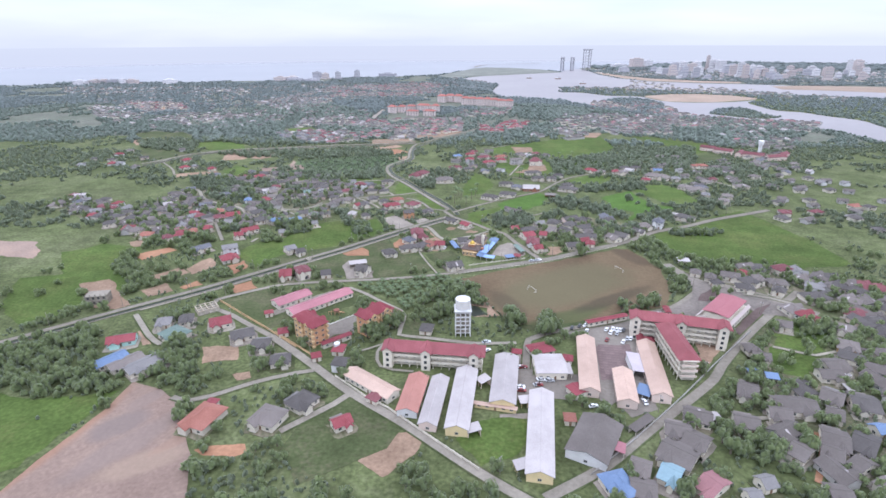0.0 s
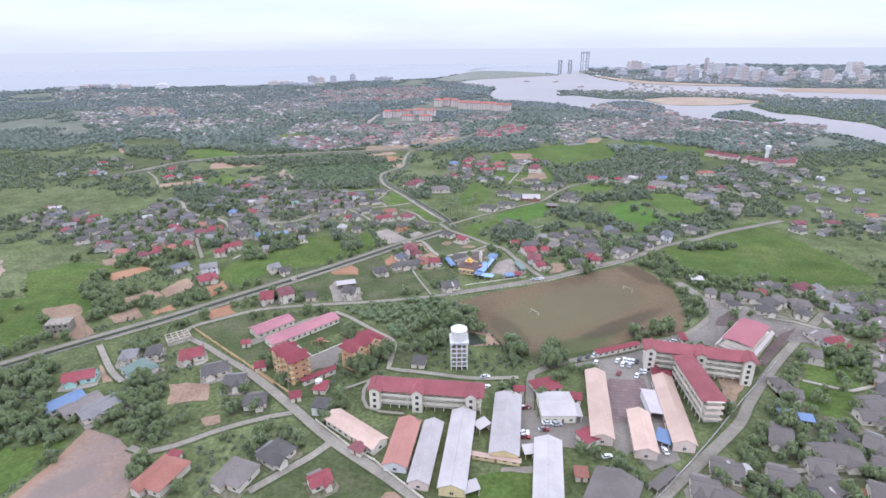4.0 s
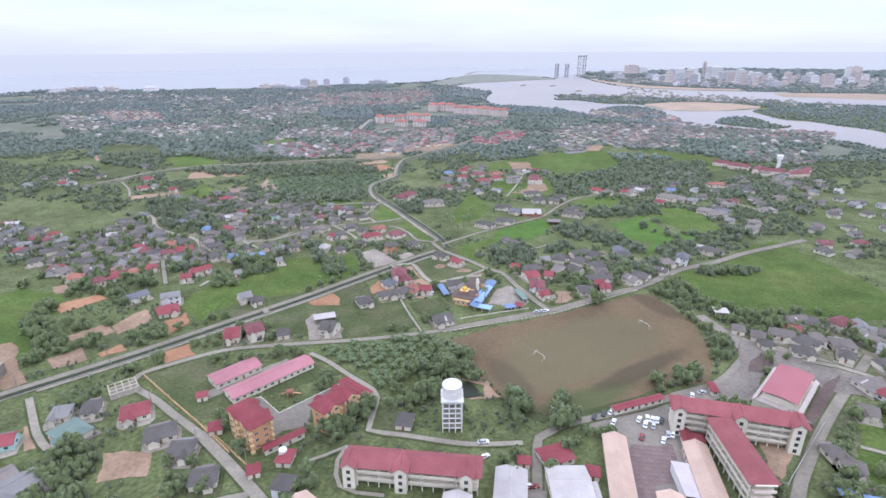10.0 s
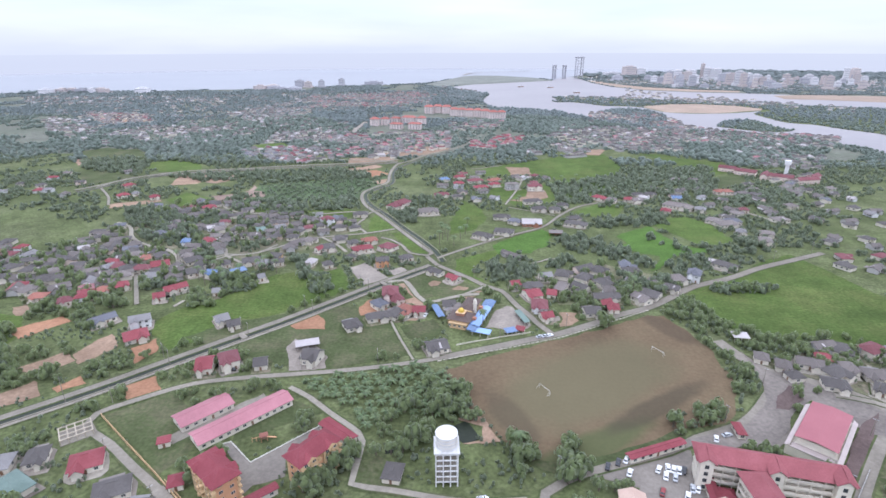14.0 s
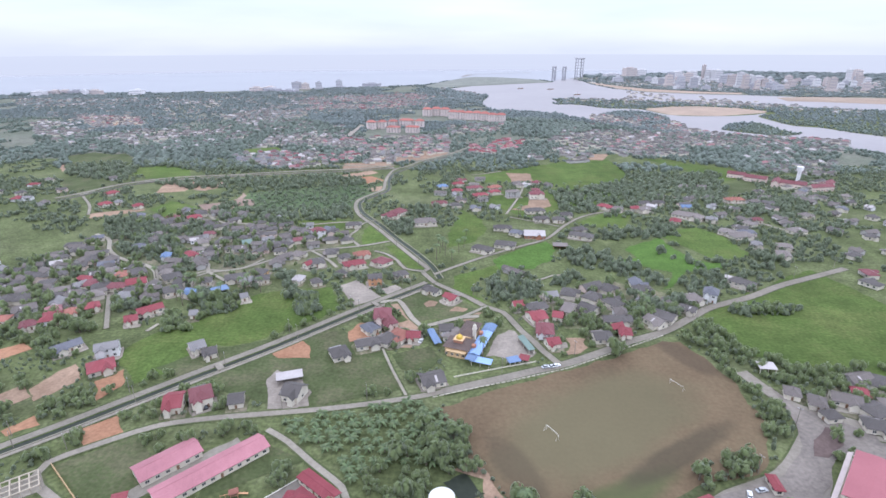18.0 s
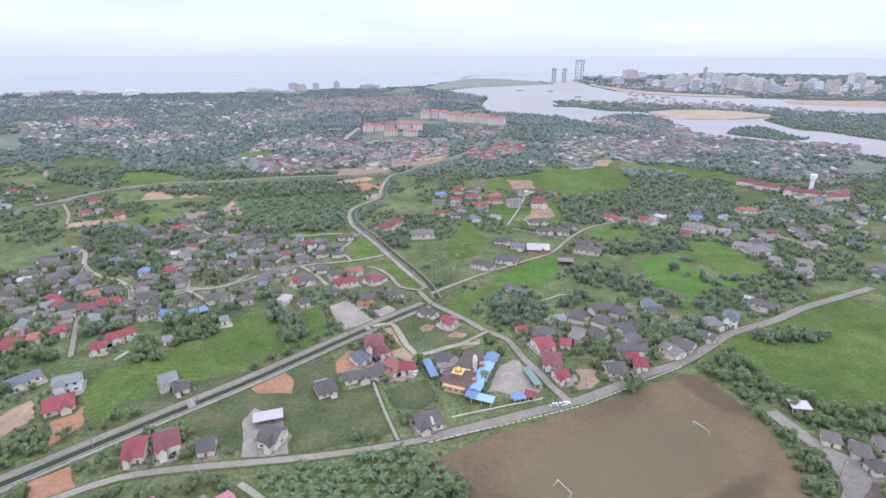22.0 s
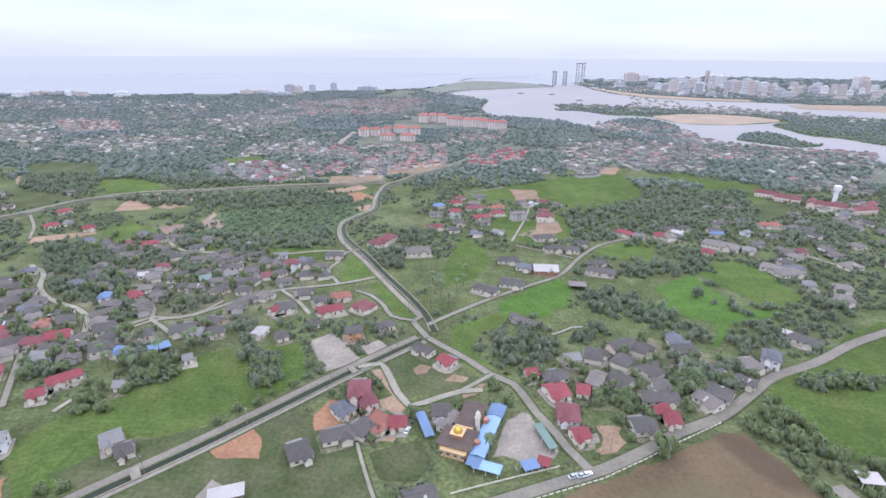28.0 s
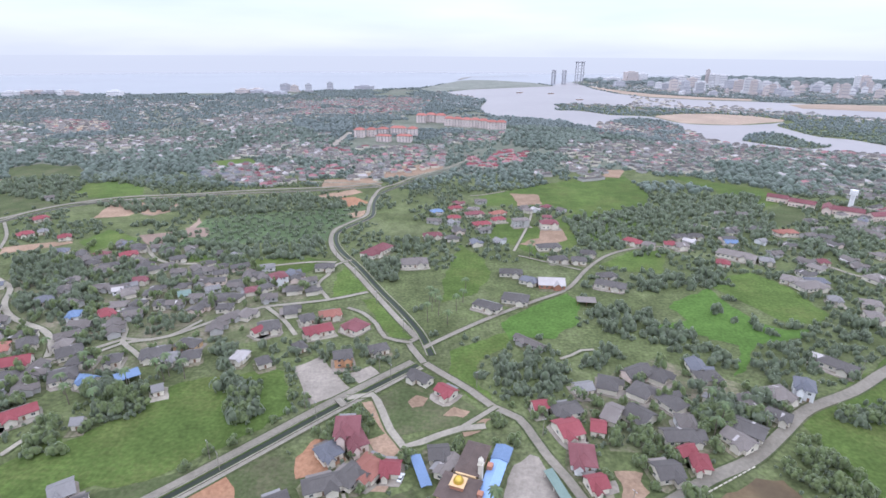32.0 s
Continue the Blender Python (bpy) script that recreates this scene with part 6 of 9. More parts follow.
school_shed(-68.8, 231.4, -2, 6.3, 8, 2.8, 4, "hip", R_MAROON2, W_CREAM, "small compound building with a hipped roof")
school_shed(-78.7, 224.2, 24, 3.4, 6, 2.8, 4, "hip", R_MAROON2, W_CREAM, "small compound building with a hipped roof")
school_shed(23.4, 233.4, -7, 4.1, 5, 2.8, 4, "hip", R_MAROON2, W_CREAM, "small compound building with a hipped roof")
school_shed(42.4, 183.4, -2, 3.3, 6, 2.8, 4, "hip", R_RUST, W_CREAM, "small compound building with a hipped roof")
school_shed(48.6, 228.9, -11, 4.6, 6, 2.8, 4, "hip", R_MAROON2, W_CREAM, "small compound building with a hipped roof")
school_shed(115.3, 284.1, 86, 8.0, 4, 2.8, 4, "hip", R_RED, W_CREAM, "small compound building with a hipped roof")
school_shed(-42.7, 193.0, -31, 6.3, 7, 2.8, 4, "hip", R_MAROON, W_CREAM, "small compound building with a hipped roof")
school_shed(35.9, 237.3, 21, 12.6, 10, 2.8, 4, "hip", R_MAROON2, W_CREAM, "small compound building with a hipped roof")
school_shed(-25.0, 254.8, -7, 6.4, 9, 2.8, 4, "hip", R_DARK, W_CREAM, "small compound building with a hipped roof")
school_shed(94.8, 249.3, -11, 3.1, 5, 2.8, 4, "hip", R_MAROON2, W_CREAM, "small compound building with a hipped roof")
school_shed(11.1, 189.9, -10, 19.1, 2.6, 2.3, 2.6, "gable", R_PEACH, W_YELLOW, "low covered walkway with a cream roof")
school_shed(-64.3, 216.5, -5, 7.6, 8, 4.6, 6.6, "hip", R_DARK, W_WHITE, "small white prayer hall with a dark grey pyramid roof")
school_shed(71.8, 181.7, 41, 13.7, 4, 2.6, 3, "shed", R_SMOKE, W_CREAM, "motorcycle shelter with a dark roof")


# ---- storeyed blocks ----
def storey_block(x, y, ang, L, W, storeys, storey, roof, wall, label, rise=3.2, towers=(), end_balconies=False, name="school_block", category="school building"):
    """Floors with an open gallery on one side, parapets, columns, windows, a hipped roof and gabled stair bays."""
    h = thing(name, pose(x, y, 0, 0, 0, ang), label, category)
    SPOTS.append((x, y, W * 0.7))
    ca, sa = math.cos(radians(ang)), math.sin(radians(ang))
    for k in np.linspace(-L / 2, L / 2, max(2, int(L / W) + 1)):
        SPOTS.append((x + k * ca, y + k * sa, W * 0.75))
        SPOTS.append((x + k * ca + 7 * sa, y + k * sa - 7 * ca, 6.0))
    top = storeys * storey
    back, front = W / 2 - 0.8, -W / 2 + 2.6
    part("core", Geo().box(-L / 2 + 0.5, L / 2 - 0.5, front, back, 0, top).mesh("core", wall), h)
    for k in range(storeys):
        z = k * storey
        part("floor_slab", Geo().box(-L / 2 + 0.3, L / 2 - 0.3, -W / 2 + 0.5, back + 0.15, z + storey - 0.3, z + storey).mesh("floor_slab", wall), h)
        part("parapet", Geo().box(-L / 2 + 0.3, L / 2 - 0.3, -W / 2 + 0.5, -W / 2 + 0.65, z, z + 1.05).mesh("parapet", wall), h) if k else None
        n = int(L / 4)
        for i in range(n):
            px = (i + 0.5) / n * (L - 2) - (L - 2) / 2
            part("window", WINDOW, h, at=pose(px, back, z + 1.1, 0, 0, 180))
            part("window", WINDOW, h, at=pose(px, front, z + 1.1))
    n = int(L / 4)
    for i in range(n + 1):
        px = -L / 2 + 0.5 + i / n * (L - 1)
        part("column", Geo().box(px - 0.18, px + 0.18, -W / 2 + 0.45, -W / 2 + 0.8, 0, top).mesh("column", wall), h)
    g, _ = roof_geo(L + 1.6, W + 1.2, top, top + rise, "hip")
    part("roof", g.mesh("roof", roof), h)
    if end_balconies:
        for k in range(storeys):
            slab = part("end_balcony", Geo().box(L / 2 - 0.4, L / 2 + 1.6, -W / 2 + 1.2, W / 2 - 0.8, k * storey + storey - 0.3, k * storey + storey).mesh("end_balcony", wall), h)
            part("parapet", Geo().box(L / 2 + 1.4, L / 2 + 1.6, -W / 2 + 1.2, W / 2 - 0.8, k * storey + storey, k * storey + storey + 0.9).mesh("parapet", W_PINK), slab) if k < storeys - 1 else None
    for px, tw in towers:
        bay = part("stair_bay", Geo().box(px - tw / 2, px + tw / 2, -W / 2 - 1.6, -W / 2 + 1.2, 0, top + 0.6).mesh("stair_bay", wall), h)
        g = Geo()
        hi, wing = top + rise + 0.5, tw / 2 + 0.9
        for s in (-1, 1):
            for lift in (0.0, -0.2):
                q = [(px + s * wing, -W / 2 - 2.2, top + 0.5 + lift), (px, -W / 2 - 2.2, top + 2.7 + lift), (px, -W / 4, hi + lift), (px, 0.6, hi + lift), (px + s * wing, 0.6, top + rise - 0.9 + lift), (px + s * wing, -W / 4, top + rise * 0.5 + lift)]
                g.face(q if lift == 0 else q[::-1])
            g.face([(px, 0.6, hi), (px + s * wing, 0.6, top + rise - 0.9), (px, 1.6, top + rise - 0.5)])
        part("gable_roof", g.mesh("gable_roof", roof), bay)
        g = Geo()
        g.face([(px - tw / 2, -W / 2 - 1.6, top + 0.6), (px + tw / 2, -W / 2 - 1.6, top + 0.6), (px, -W / 2 - 1.6, top + 2.35)])
        part("gable", g.mesh("gable", wall), bay)
        for k in range(storeys):
            part("window", Geo().box(px - 0.7, px + 0.7, -W / 2 - 1.66, -W / 2 - 1.5, k * storey + 0.9, k * storey + 2.5).mesh("window", GLASS), bay)
    return h


storey_block(-18.3, 223.8, -4, 49, 10, 3, 3.1, R_SCHOOL, W_CREAM, "three storey school block with galleries and a red roof", towers=((-22.5, 4.4), (-3.5, 4.4), (20, 4.4)))
storey_block(110.8, 254.6, -12, 49, 9.5, 4, 2.95, R_SCHOOL, W_CREAM, "four storey school wing with galleries and a red roof", towers=((-22, 4.4), (0.5, 4.4), (21, 4.4)))
storey_block(102.2, 233.0, -89, 33, 9.5, 4, 2.95, R_SCHOOL, W_CREAM, "four storey school wing with galleries and a red roof", towers=(), end_balconies=True)


def flats(x, y, ang, L, W):
    """Four storeys of yellow flats with balcony bays under a broken hip roof."""
    h = thing("apartment_block", pose(x, y, 0, 0, 0, ang), "four storey yellow orange teachers' flats with a dark red roof", "apartment block", "yellow flats")
    SPOTS.append((x, y, L * 0.62))
    part("core", Geo().box(-L / 2 + 1, L / 2 - 1, -W / 2 + 1, W / 2 - 1, 0, 12).mesh("core", W_ORANGE), h)
    for s in (-1, 1):
        for px in (-L / 2 + 2.6, -L / 6, L / 6, L / 2 - 2.6):
            bay = part("bay", Geo().box(px - 1.7, px + 1.7, s * (W / 2 - 1.1), s * (W / 2 - 0.1), 0, 12).mesh("bay", W_OCHRE), h) if s > 0 else part("bay", Geo().box(px - 1.7, px + 1.7, -W / 2 + 0.1, -W / 2 + 1.1, 0, 12).mesh("bay", W_OCHRE), h)
            for k in range(4):
                part("window", WINDOW, bay, at=pose(px, s * (W / 2 - 0.1), k * 3 + 1.0, 0, 0, 0 if s < 0 else 180))
                part("balcony", Geo().box(px + 1.75, px + 3.0, s * W / 2 - 0.5 - (0.6 if s > 0 else 0), s * W / 2 + (0.5 if s < 0 else 0) - 0.0 + 0.6 * (s < 0), k * 3 + 0.05, k * 3 + 1.0).mesh("balcony", W_OCHRE), bay)
        for k in range(4):
            for py in (-W / 5, W / 5):
                part("window", WINDOW, h, at=pose(s * (L / 2 - 1), py, k * 3 + 1.0, 0, 0, 90 * s))
    g, _ = roof_geo(L + 1, W + 1, 12, 15.5, "hip")
    part("roof", g.mesh("roof", R_MAROON2), h)
    for px in (-L / 4, L / 4):
        for s in (-1, 1):
            g = Geo()
            for e in (-1, 1):
                g.face([(px + e * 2.4, s * (W / 2 + 1.0), 12.05), (px, s * (W / 2 + 1.0), 13.9), (px, 0, 14.4), (px + e * 2.4, s * 0.5, 13.9)])
            g.face([(px - 2.4, s * (W / 2 + 0.9), 12.0), (px + 2.4, s * (W / 2 + 0.9), 12.0), (px, s * (W / 2 + 0.9), 13.8)], 1)
            part("dormer", g.mesh("dormer", R_MAROON2, W_OCHRE), h)
    return h


flats(-54.8, 255.7, 54, 18.5, 9.5)
flats(-87.0, 244.3, -40, 18.5, 10.0)


def water_tower(x, y):
    h = thing("water_tower", pose(x, y, 0, 0, 0, 4), "tall white concrete water tower with a round tank", "water tower")
    SPOTS.append((x, y, 7))
    W, H = 7.9, 15.2
    for i in range(4):
        for j in range(4):
            if i in (0, 3) or j in (0, 3):
                px, py = -W / 2 + i * W / 3, -W / 2 + j * W / 3
                part("column", Geo().box(px - 0.22, px + 0.22, py - 0.22, py + 0.22, 0, H).mesh("column", W_WHITE), h)
    for k in range(1, 7):
        z = k * 2.45 - 0.4
        for s in (-1, 1):
            part("beam", Geo().box(-W / 2, W / 2, s * W / 2 - 0.2, s * W / 2 + 0.2, z, z + 0.32).mesh("beam", W_WHITE), h)
            part("beam", Geo().box(s * W / 2 - 0.2, s * W / 2 + 0.2, -W / 2 + 0.3, W / 2 - 0.3, z, z + 0.4).mesh("beam", W_WHITE), h)
        part("platform", Geo().box(-W / 2 + 0.5, W / 2 - 0.5, -W / 2 + 0.5, W / 2 - 0.5, z + 0.1, z + 0.25).mesh("platform", CONCRETE), h) if k % 2 else None
    part("deck", Geo().box(-W / 2 - 0.7, W / 2 + 0.7, -W / 2 - 0.7, W / 2 + 0.7, H, H + 0.45).mesh("deck", W_WHITE), h)
    tank = part("tank", Geo().tube(0, 0, H + 0.45, H + 6.0, 3.95, 3.95, 32).mesh("tank", W_WHITE), h)
    for z in (H + 1.9, H + 3.4, H + 4.9):
        part("hoop", Geo().tube(0, 0, z, z + 0.18, 4.05, 4.05, 32).mesh("hoop", W_CREAM), tank)
    part("lid", Geo().tube(0, 0, H + 6.0, H + 6.7, 4.1, 1.0, 32).mesh("lid", W_WHITE), tank)
    for a in range(16):
        c, s = math.cos(a * 0.3927), math.sin(a * 0.3927)
        part("rail_post", Geo().tube(4.8 * c, 4.8 * s, H + 0.45, H + 1.5, 0.05, 0.05, 5).mesh("rail_post", METAL), h)
    for s in (-0.22, 0.22):
        part("ladder_rail", Geo().tube(W / 2 + 0.5, s, 0, H + 1.2, 0.05, 0.05, 5).mesh("ladder_rail", METAL), h)


water_tower(-5.0, 254.8)


W_PALEROSE = wall_mat("pale_rose_sheet", (0.44, 0.37, 0.345))


def sports_hall(x, y, ang, L, W):
    h = thing("school_hall", pose(x, y, 0, 0, 0, ang), "school hall with a broad pink red roof and cream lower roofs", "hall")
    SPOTS.append((x, y, L * 0.62))
    part("wall", Geo().box(-L / 2 + 1, L / 2 - 1, -W / 2 + 1, W / 2 - 1, 0, 7.6).mesh("wall", W_CREAM), h)
    part("lower_wall", Geo().box(-L / 2 - 2, L / 2 + 2, -W / 2 - 1.8, W / 2 + 1.8, 0, 4.2).mesh("lower_wall", W_CREAM), h)
    for s in (-1, 1):
        g = Geo()
        g.face([(-L / 2 - 2.5, s * (W / 2 + 2.2), 4.2), (L / 2 + 2.5, s * (W / 2 + 2.2), 4.2), (L / 2 + 2.5, s * (W / 2 + 0.5), 5.4), (-L / 2 - 2.5, s * (W / 2 + 0.5), 5.4)][::s])
        part("lower_roof", g.mesh("lower_roof", W_PALEROSE), h)
        for i in range(6):
            part("window", WINDOW, h, at=pose(-L / 2 + 4 + i * (L - 8) / 5, s * (W / 2 - 1), 5.9, 0, 0, 0 if s < 0 else 180))
        for i in range(8):
            part("window", WINDOW, h, at=pose(-L / 2 + 1 + i * (L - 2) / 7, s * (W / 2 + 1.8), 1.4, 0, 0, 0 if s < 0 else 180))
    part("end_roof", Geo().box(-L / 2 - 2.5, -L / 2 + 1, -W / 2 - 0.3, W / 2 + 0.3, 4.25, 4.5).mesh("end_roof", W_PALEROSE), h)
    g, _ = roof_geo(L, W, 8.3, 9.1, "gable")
    part("roof", g.mesh("roof", R_FADEPINK), h)


R_FADEPINK = material("pink_red_roofing", (0.223, 0.0705, 0.0817), (0.265, 0.0894, 0.102), 0.6, 0.1, 1.5, bands=0.9)
sports_hall(146.0, 280.3, 48, 29.6, 14.5)
SPOTS.append((131.0, 270.0, 9.0))
for q in ((150, 305), (160, 310), (170, 312), (180, 305), (165, 298), (150, 318), (175, 300)):
    SPOTS.append((q[0], q[1], 6.5))


def mosque(x, y, ang):
    h = thing("mosque", pose(x, y, 0, 0, 0, ang), "mosque with dark brown roofs, gold dome and blue side roofs", "mosque")
    for qx, qy, r in ((-1, 374, 9), (4, 389, 9), (9, 368, 5), (12, 381, 6), (17, 392, 6), (10, 361, 6), (-15, 384, 6)):
        SPOTS.append((qx, qy, r))
    gold = material("gold_dome", (0.5, 0.33, 0.05), (0.62, 0.43, 0.08), 0.35, metal=0.5)
    brown = material("brown_tiles", (0.075, 0.052, 0.045), (0.115, 0.082, 0.07), 0.8, 0.2, 2.0, bands=1.2)
    part("prayer_hall", Geo().box(-6.2, 6.2, -5.5, 6, 0, 4.6).mesh("prayer_hall", W_OCHRE), h)
    part("porch_wall", Geo().box(-4.5, 5.2, -7.4, -5.5, 0, 3.2).mesh("porch_wall", W_OCHRE), h)
    part("porch_slab", Geo().box(-5, 5.7, -7.8, -5.4, 3.2, 3.45).mesh("porch_slab", W_OCHRE), h)
    part("rear_hall", Geo().box(-3.3, 4.4, 6, 23, 0, 5.2).mesh("rear_hall", W_OCHRE), h)
    g, _ = roof_geo(14.2, 12.6, 4.6, 6.6, "hip")
    part("roof", g.mesh("roof", brown), h)
    g, _ = roof_geo(17.0, 9.6, 5.2, 7.4, "hip")
    part("rear_roof", g.mesh("rear_roof", brown), h, at=pose(0.6, 15.4, 0, 0, 0, 90))
    part("drum", Geo().box(-2.4, 2.4, -2.4, 2.4, 5.6, 7.4).mesh("drum", W_BRICK), h)
    part("drum_cap", Geo().box(-2.7, 2.7, -2.7, 2.7, 7.4, 7.65).mesh("drum_cap", W_OCHRE), h)
    g = Geo()
    for i in range(6):
        a, b = i / 6 * 1.5708, (i + 1) / 6 * 1.5708
        g.tube(0, 0, 7.65 + 2.2 * math.sin(a), 7.65 + 2.2 * math.sin(b), 1.9 * math.cos(a), 1.9 * math.cos(b) + 0.01, 20, cap=False)
    g.tube(0, 0, 9.8, 11.2, 0.12, 0.02, 6)
    part("dome", g.mesh("dome", gold), h, "gold painted dome with a finial")
    tower = part("minaret", Geo().box(4.7, 6.3, 8.0, 9.6, 0, 11.5).mesh("minaret", W_CREAM), h)
    part("cap", Geo().tube(5.5, 8.8, 11.5, 13.0, 1.0, 0.05, 12).mesh("cap", W_CREAM), tower)
    part("balcony", Geo().box(4.4, 6.6, 7.7, 9.9, 9.4, 9.8).mesh("balcony", W_CREAM), tower)
    g, _ = roof_geo(26.0, 6.4, 3.4, 4.2, "gable")
    part("side_roof", g.mesh("side_roof", R_TEAL2), h, "pale blue metal side roof", at=pose(9.8, 7.0, 0, 0, 0, 90))
    g, _ = roof_geo(8.0, 7.0, 3.6, 4.5, "gable")
    part("back_roof", g.mesh("back_roof", R_BLUE), h, "deeper blue metal roof", at=pose(9.8, 23.6, 0, 0, 0, 90))
    g, _ = roof_geo(5.0, 6.6, 3.2, 3.8, "gable")
    part("corner_roof", g.mesh("corner_roof", R_BLUE), h, "deeper blue metal roof", at=pose(9.6, -8.2, 0))
    g, _ = roof_geo(10.6, 4.8, 2.9, 3.3, "shed")
    part("front_roof", g.mesh("front_roof", R_TEAL2), h, at=pose(15.0, -9.4, 0))
    g, _ = roof_geo(16.0, 4.2, 2.8, 3.3, "gable")
    part("porch_roof", g.mesh("porch_roof", R_BLUE), h, at=pose(-16.4, 4.8, 0, 0, 0, 128))
    part("box_turret", Geo().box(7.0, 9.0, -1.0, 1.2, 3.5, 5.2).mesh("box_turret", W_BRICK), h)
    part("box_turret", Geo().box(6.6, 8.6, 13.0, 15.4, 3.5, 5.4).mesh("box_turret", W_BRICK), h)
    for qy in (-5, 1, 7, 13, 19, 26):
        for qx in (7.2, 12.4):
            part("post", Geo().box(qx - 0.12, qx + 0.12, qy - 0.12, qy + 0.12, 0, 3.5).mesh("post", W_CREAM), h)
    for qx in (10.4, 15, 19.6):
        for qy in (-11.3, -7.4):
            part("post", Geo().box(qx - 0.1, qx + 0.1, qy - 0.1, qy + 0.1, 0, 2.9).mesh("post", W_CREAM), h)
    for px in (-4.5, -1.5, 1.5, 4.5):
        part("window", WINDOW, h, at=pose(px, -5.5 if abs(px) > 4.6 else -7.4, 1.2))
        part("window", WINDOW, h, at=pose(-6.2, px, 1.2, 0, 0, -90))
        part("window", WINDOW, h, at=pose(-3.3, px * 1.6 + 14, 1.2, 0, 0, -90))


R_TEAL2 = material("sky_blue_roofing", (0.2, 0.3, 0.52), (0.25, 0.36, 0.58), 0.5, 0.12, 1.5, bands=0.9)
mosque(-0.8, 374.2, -18.6)


# ---- woods and trees ----
def inside(px, py, poly):
    c = np.zeros(len(px), bool)
    for (x0, y0), (x1, y1) in zip(poly, np.roll(poly, -1, 0)):
        if y0 == y1:
            continue
        c ^= ((y0 > py) != (y1 > py)) & (px < (x1 - x0) * (py - y0) / (y1 - y0) + x0)
    return c


def clear_of_lines(px, py, south=0.0):
    """south: the strip before a road that tall growth would hide."""
    if south:
        return clear_of_lines(px, py) & clear_of_lines(px, py + south) & clear_of_lines(px, py + south * 0.5)
    ok = np.ones(len(px), bool)
    for line, half in ROADS:
        near = (px > line[:, 0].min() - 15) & (px < line[:, 0].max() + 15) & (py > line[:, 1].min() - 15) & (py < line[:, 1].max() + 15)
        idx = np.nonzero(near)[0]
        if len(idx) == 0:
            continue
        d = np.full(len(idx), 1e9)
        for a, b in zip(line, line[1:]):
            ab = b - a
            t = np.clip(((px[idx] - a[0]) * ab[0] + (py[idx] - a[1]) * ab[1]) / (ab @ ab + 1e-9), 0, 1)
            d = np.minimum(d, np.hypot(px[idx] - a[0] - t * ab[0], py[idx] - a[1] - t * ab[1]))
        ok[idx[d < half + 1.2]] = False
    return ok


def clear_of_spots(px, py, pad=0.0):
    ok = np.ones(len(px), bool)
    for x, y, r in SPOTS:
        ok &= (px - x) ** 2 + (py - y) ** 2 > (r + pad) ** 2
    return ok


def clear_of_patches(px, py, keep):
    """Open plots keep only a thin scatter."""
    ok = np.ones(len(px), bool)
    for poly, trees in PATCHES:
        hit = inside(px, py, poly)
        ok &= ~(hit & (keep > trees))
    return ok


def clumps(px, py, scale, seed):
    return np.array([noise.noise((x * scale, y * scale, seed)) for x, y in zip(px, py)])


def ico():
    bm = bmesh.new()
    bmesh.ops.create_icosphere(bm, subdivisions=1, radius=1.0)
    v = np.array([q.co[:] for q in bm.verts])
    f = np.array([[q.index for q in p.verts] for p in bm.faces])
    bm.free()
    return v, f


ICO_V, ICO_F = ico()
rng = np.random.default_rng(7)


def dome_crown():
    """A small rounded crown for distant canopies."""
    v, f = [], []
    for z, r in ((0.0, 0.75), (0.55, 1.0)):
        for i in range(5):
            a = 1.2566 * i + z + rng.uniform(-0.25, 0.25)
            q = r * rng.uniform(0.75, 1.2)
            v.append((q * math.cos(a), q * math.sin(a), z * rng.uniform(0.8, 1.2)))
    v.append((rng.uniform(-0.25, 0.25), rng.uniform(-0.25, 0.25), 1.0))
    for i in range(5):
        j = (i + 1) % 5
        f += [(i, j, 5 + j), (i, 5 + j, 5 + i), (5 + i, 5 + j, 10)]
    return np.array(v), np.array(f)


def leafy_crown(n, leaf, lumps=7, core=0.7):
    """Many small leaf clumps on the outside of several lobes."""
    cs = []
    for i in range(lumps):
        a, r = rng.uniform(0, 6.283), 0.6 * math.sqrt(rng.uniform(0, 1))
        cs.append((r * math.cos(a), r * math.sin(a), rng.uniform(0.3, 0.78), rng.uniform(0.26, 0.44)))
    cs = np.array(cs)
    pick = rng.integers(0, lumps, n)
    d = rng.normal(size=(n, 3))
    d[:, 2] = np.abs(d[:, 2]) * 0.9 + rng.uniform(-0.35, 0.1, n)
    d /= np.linalg.norm(d, axis=1)[:, None]
    c = cs[pick, :3] + d * cs[pick, 3:4] * rng.uniform(0.75, 1.12, (n, 1)) * np.array([1, 1, 0.8])
    t = np.cross(d, rng.normal(size=(n, 3)))
    t /= np.linalg.norm(t, axis=1)[:, None] + 1e-9
    b = np.cross(d, t)
    s = leaf * rng.uniform(0.6, 1.35, (n, 1))
    lift = d * s * 0.35
    v = np.stack([c - t * s - b * s * 0.5, c + t * s * 0.3 - b * s, c + t * s + lift * 0.3, c + b * s * 0.9 + t * s * 0.2, c + lift], 1).reshape(-1, 3)
    base = np.arange(n)[:, None] * 5
    f = np.concatenate([base + np.array(q) for q in ((0, 1, 4), (1, 2, 4), (2, 3, 4), (3, 0, 4))])
    vs, fs = [v], [f]
    k = len(v)
    for q in cs:
        vs.append(ICO_V * rng.uniform(0.85, 1.15, (12, 1)) * q[3] * core * np.array([1, 1, 0.8]) + q[:3])
        fs.append(ICO_F + k)
        k += 12
    return np.concatenate(vs), np.concatenate(fs)


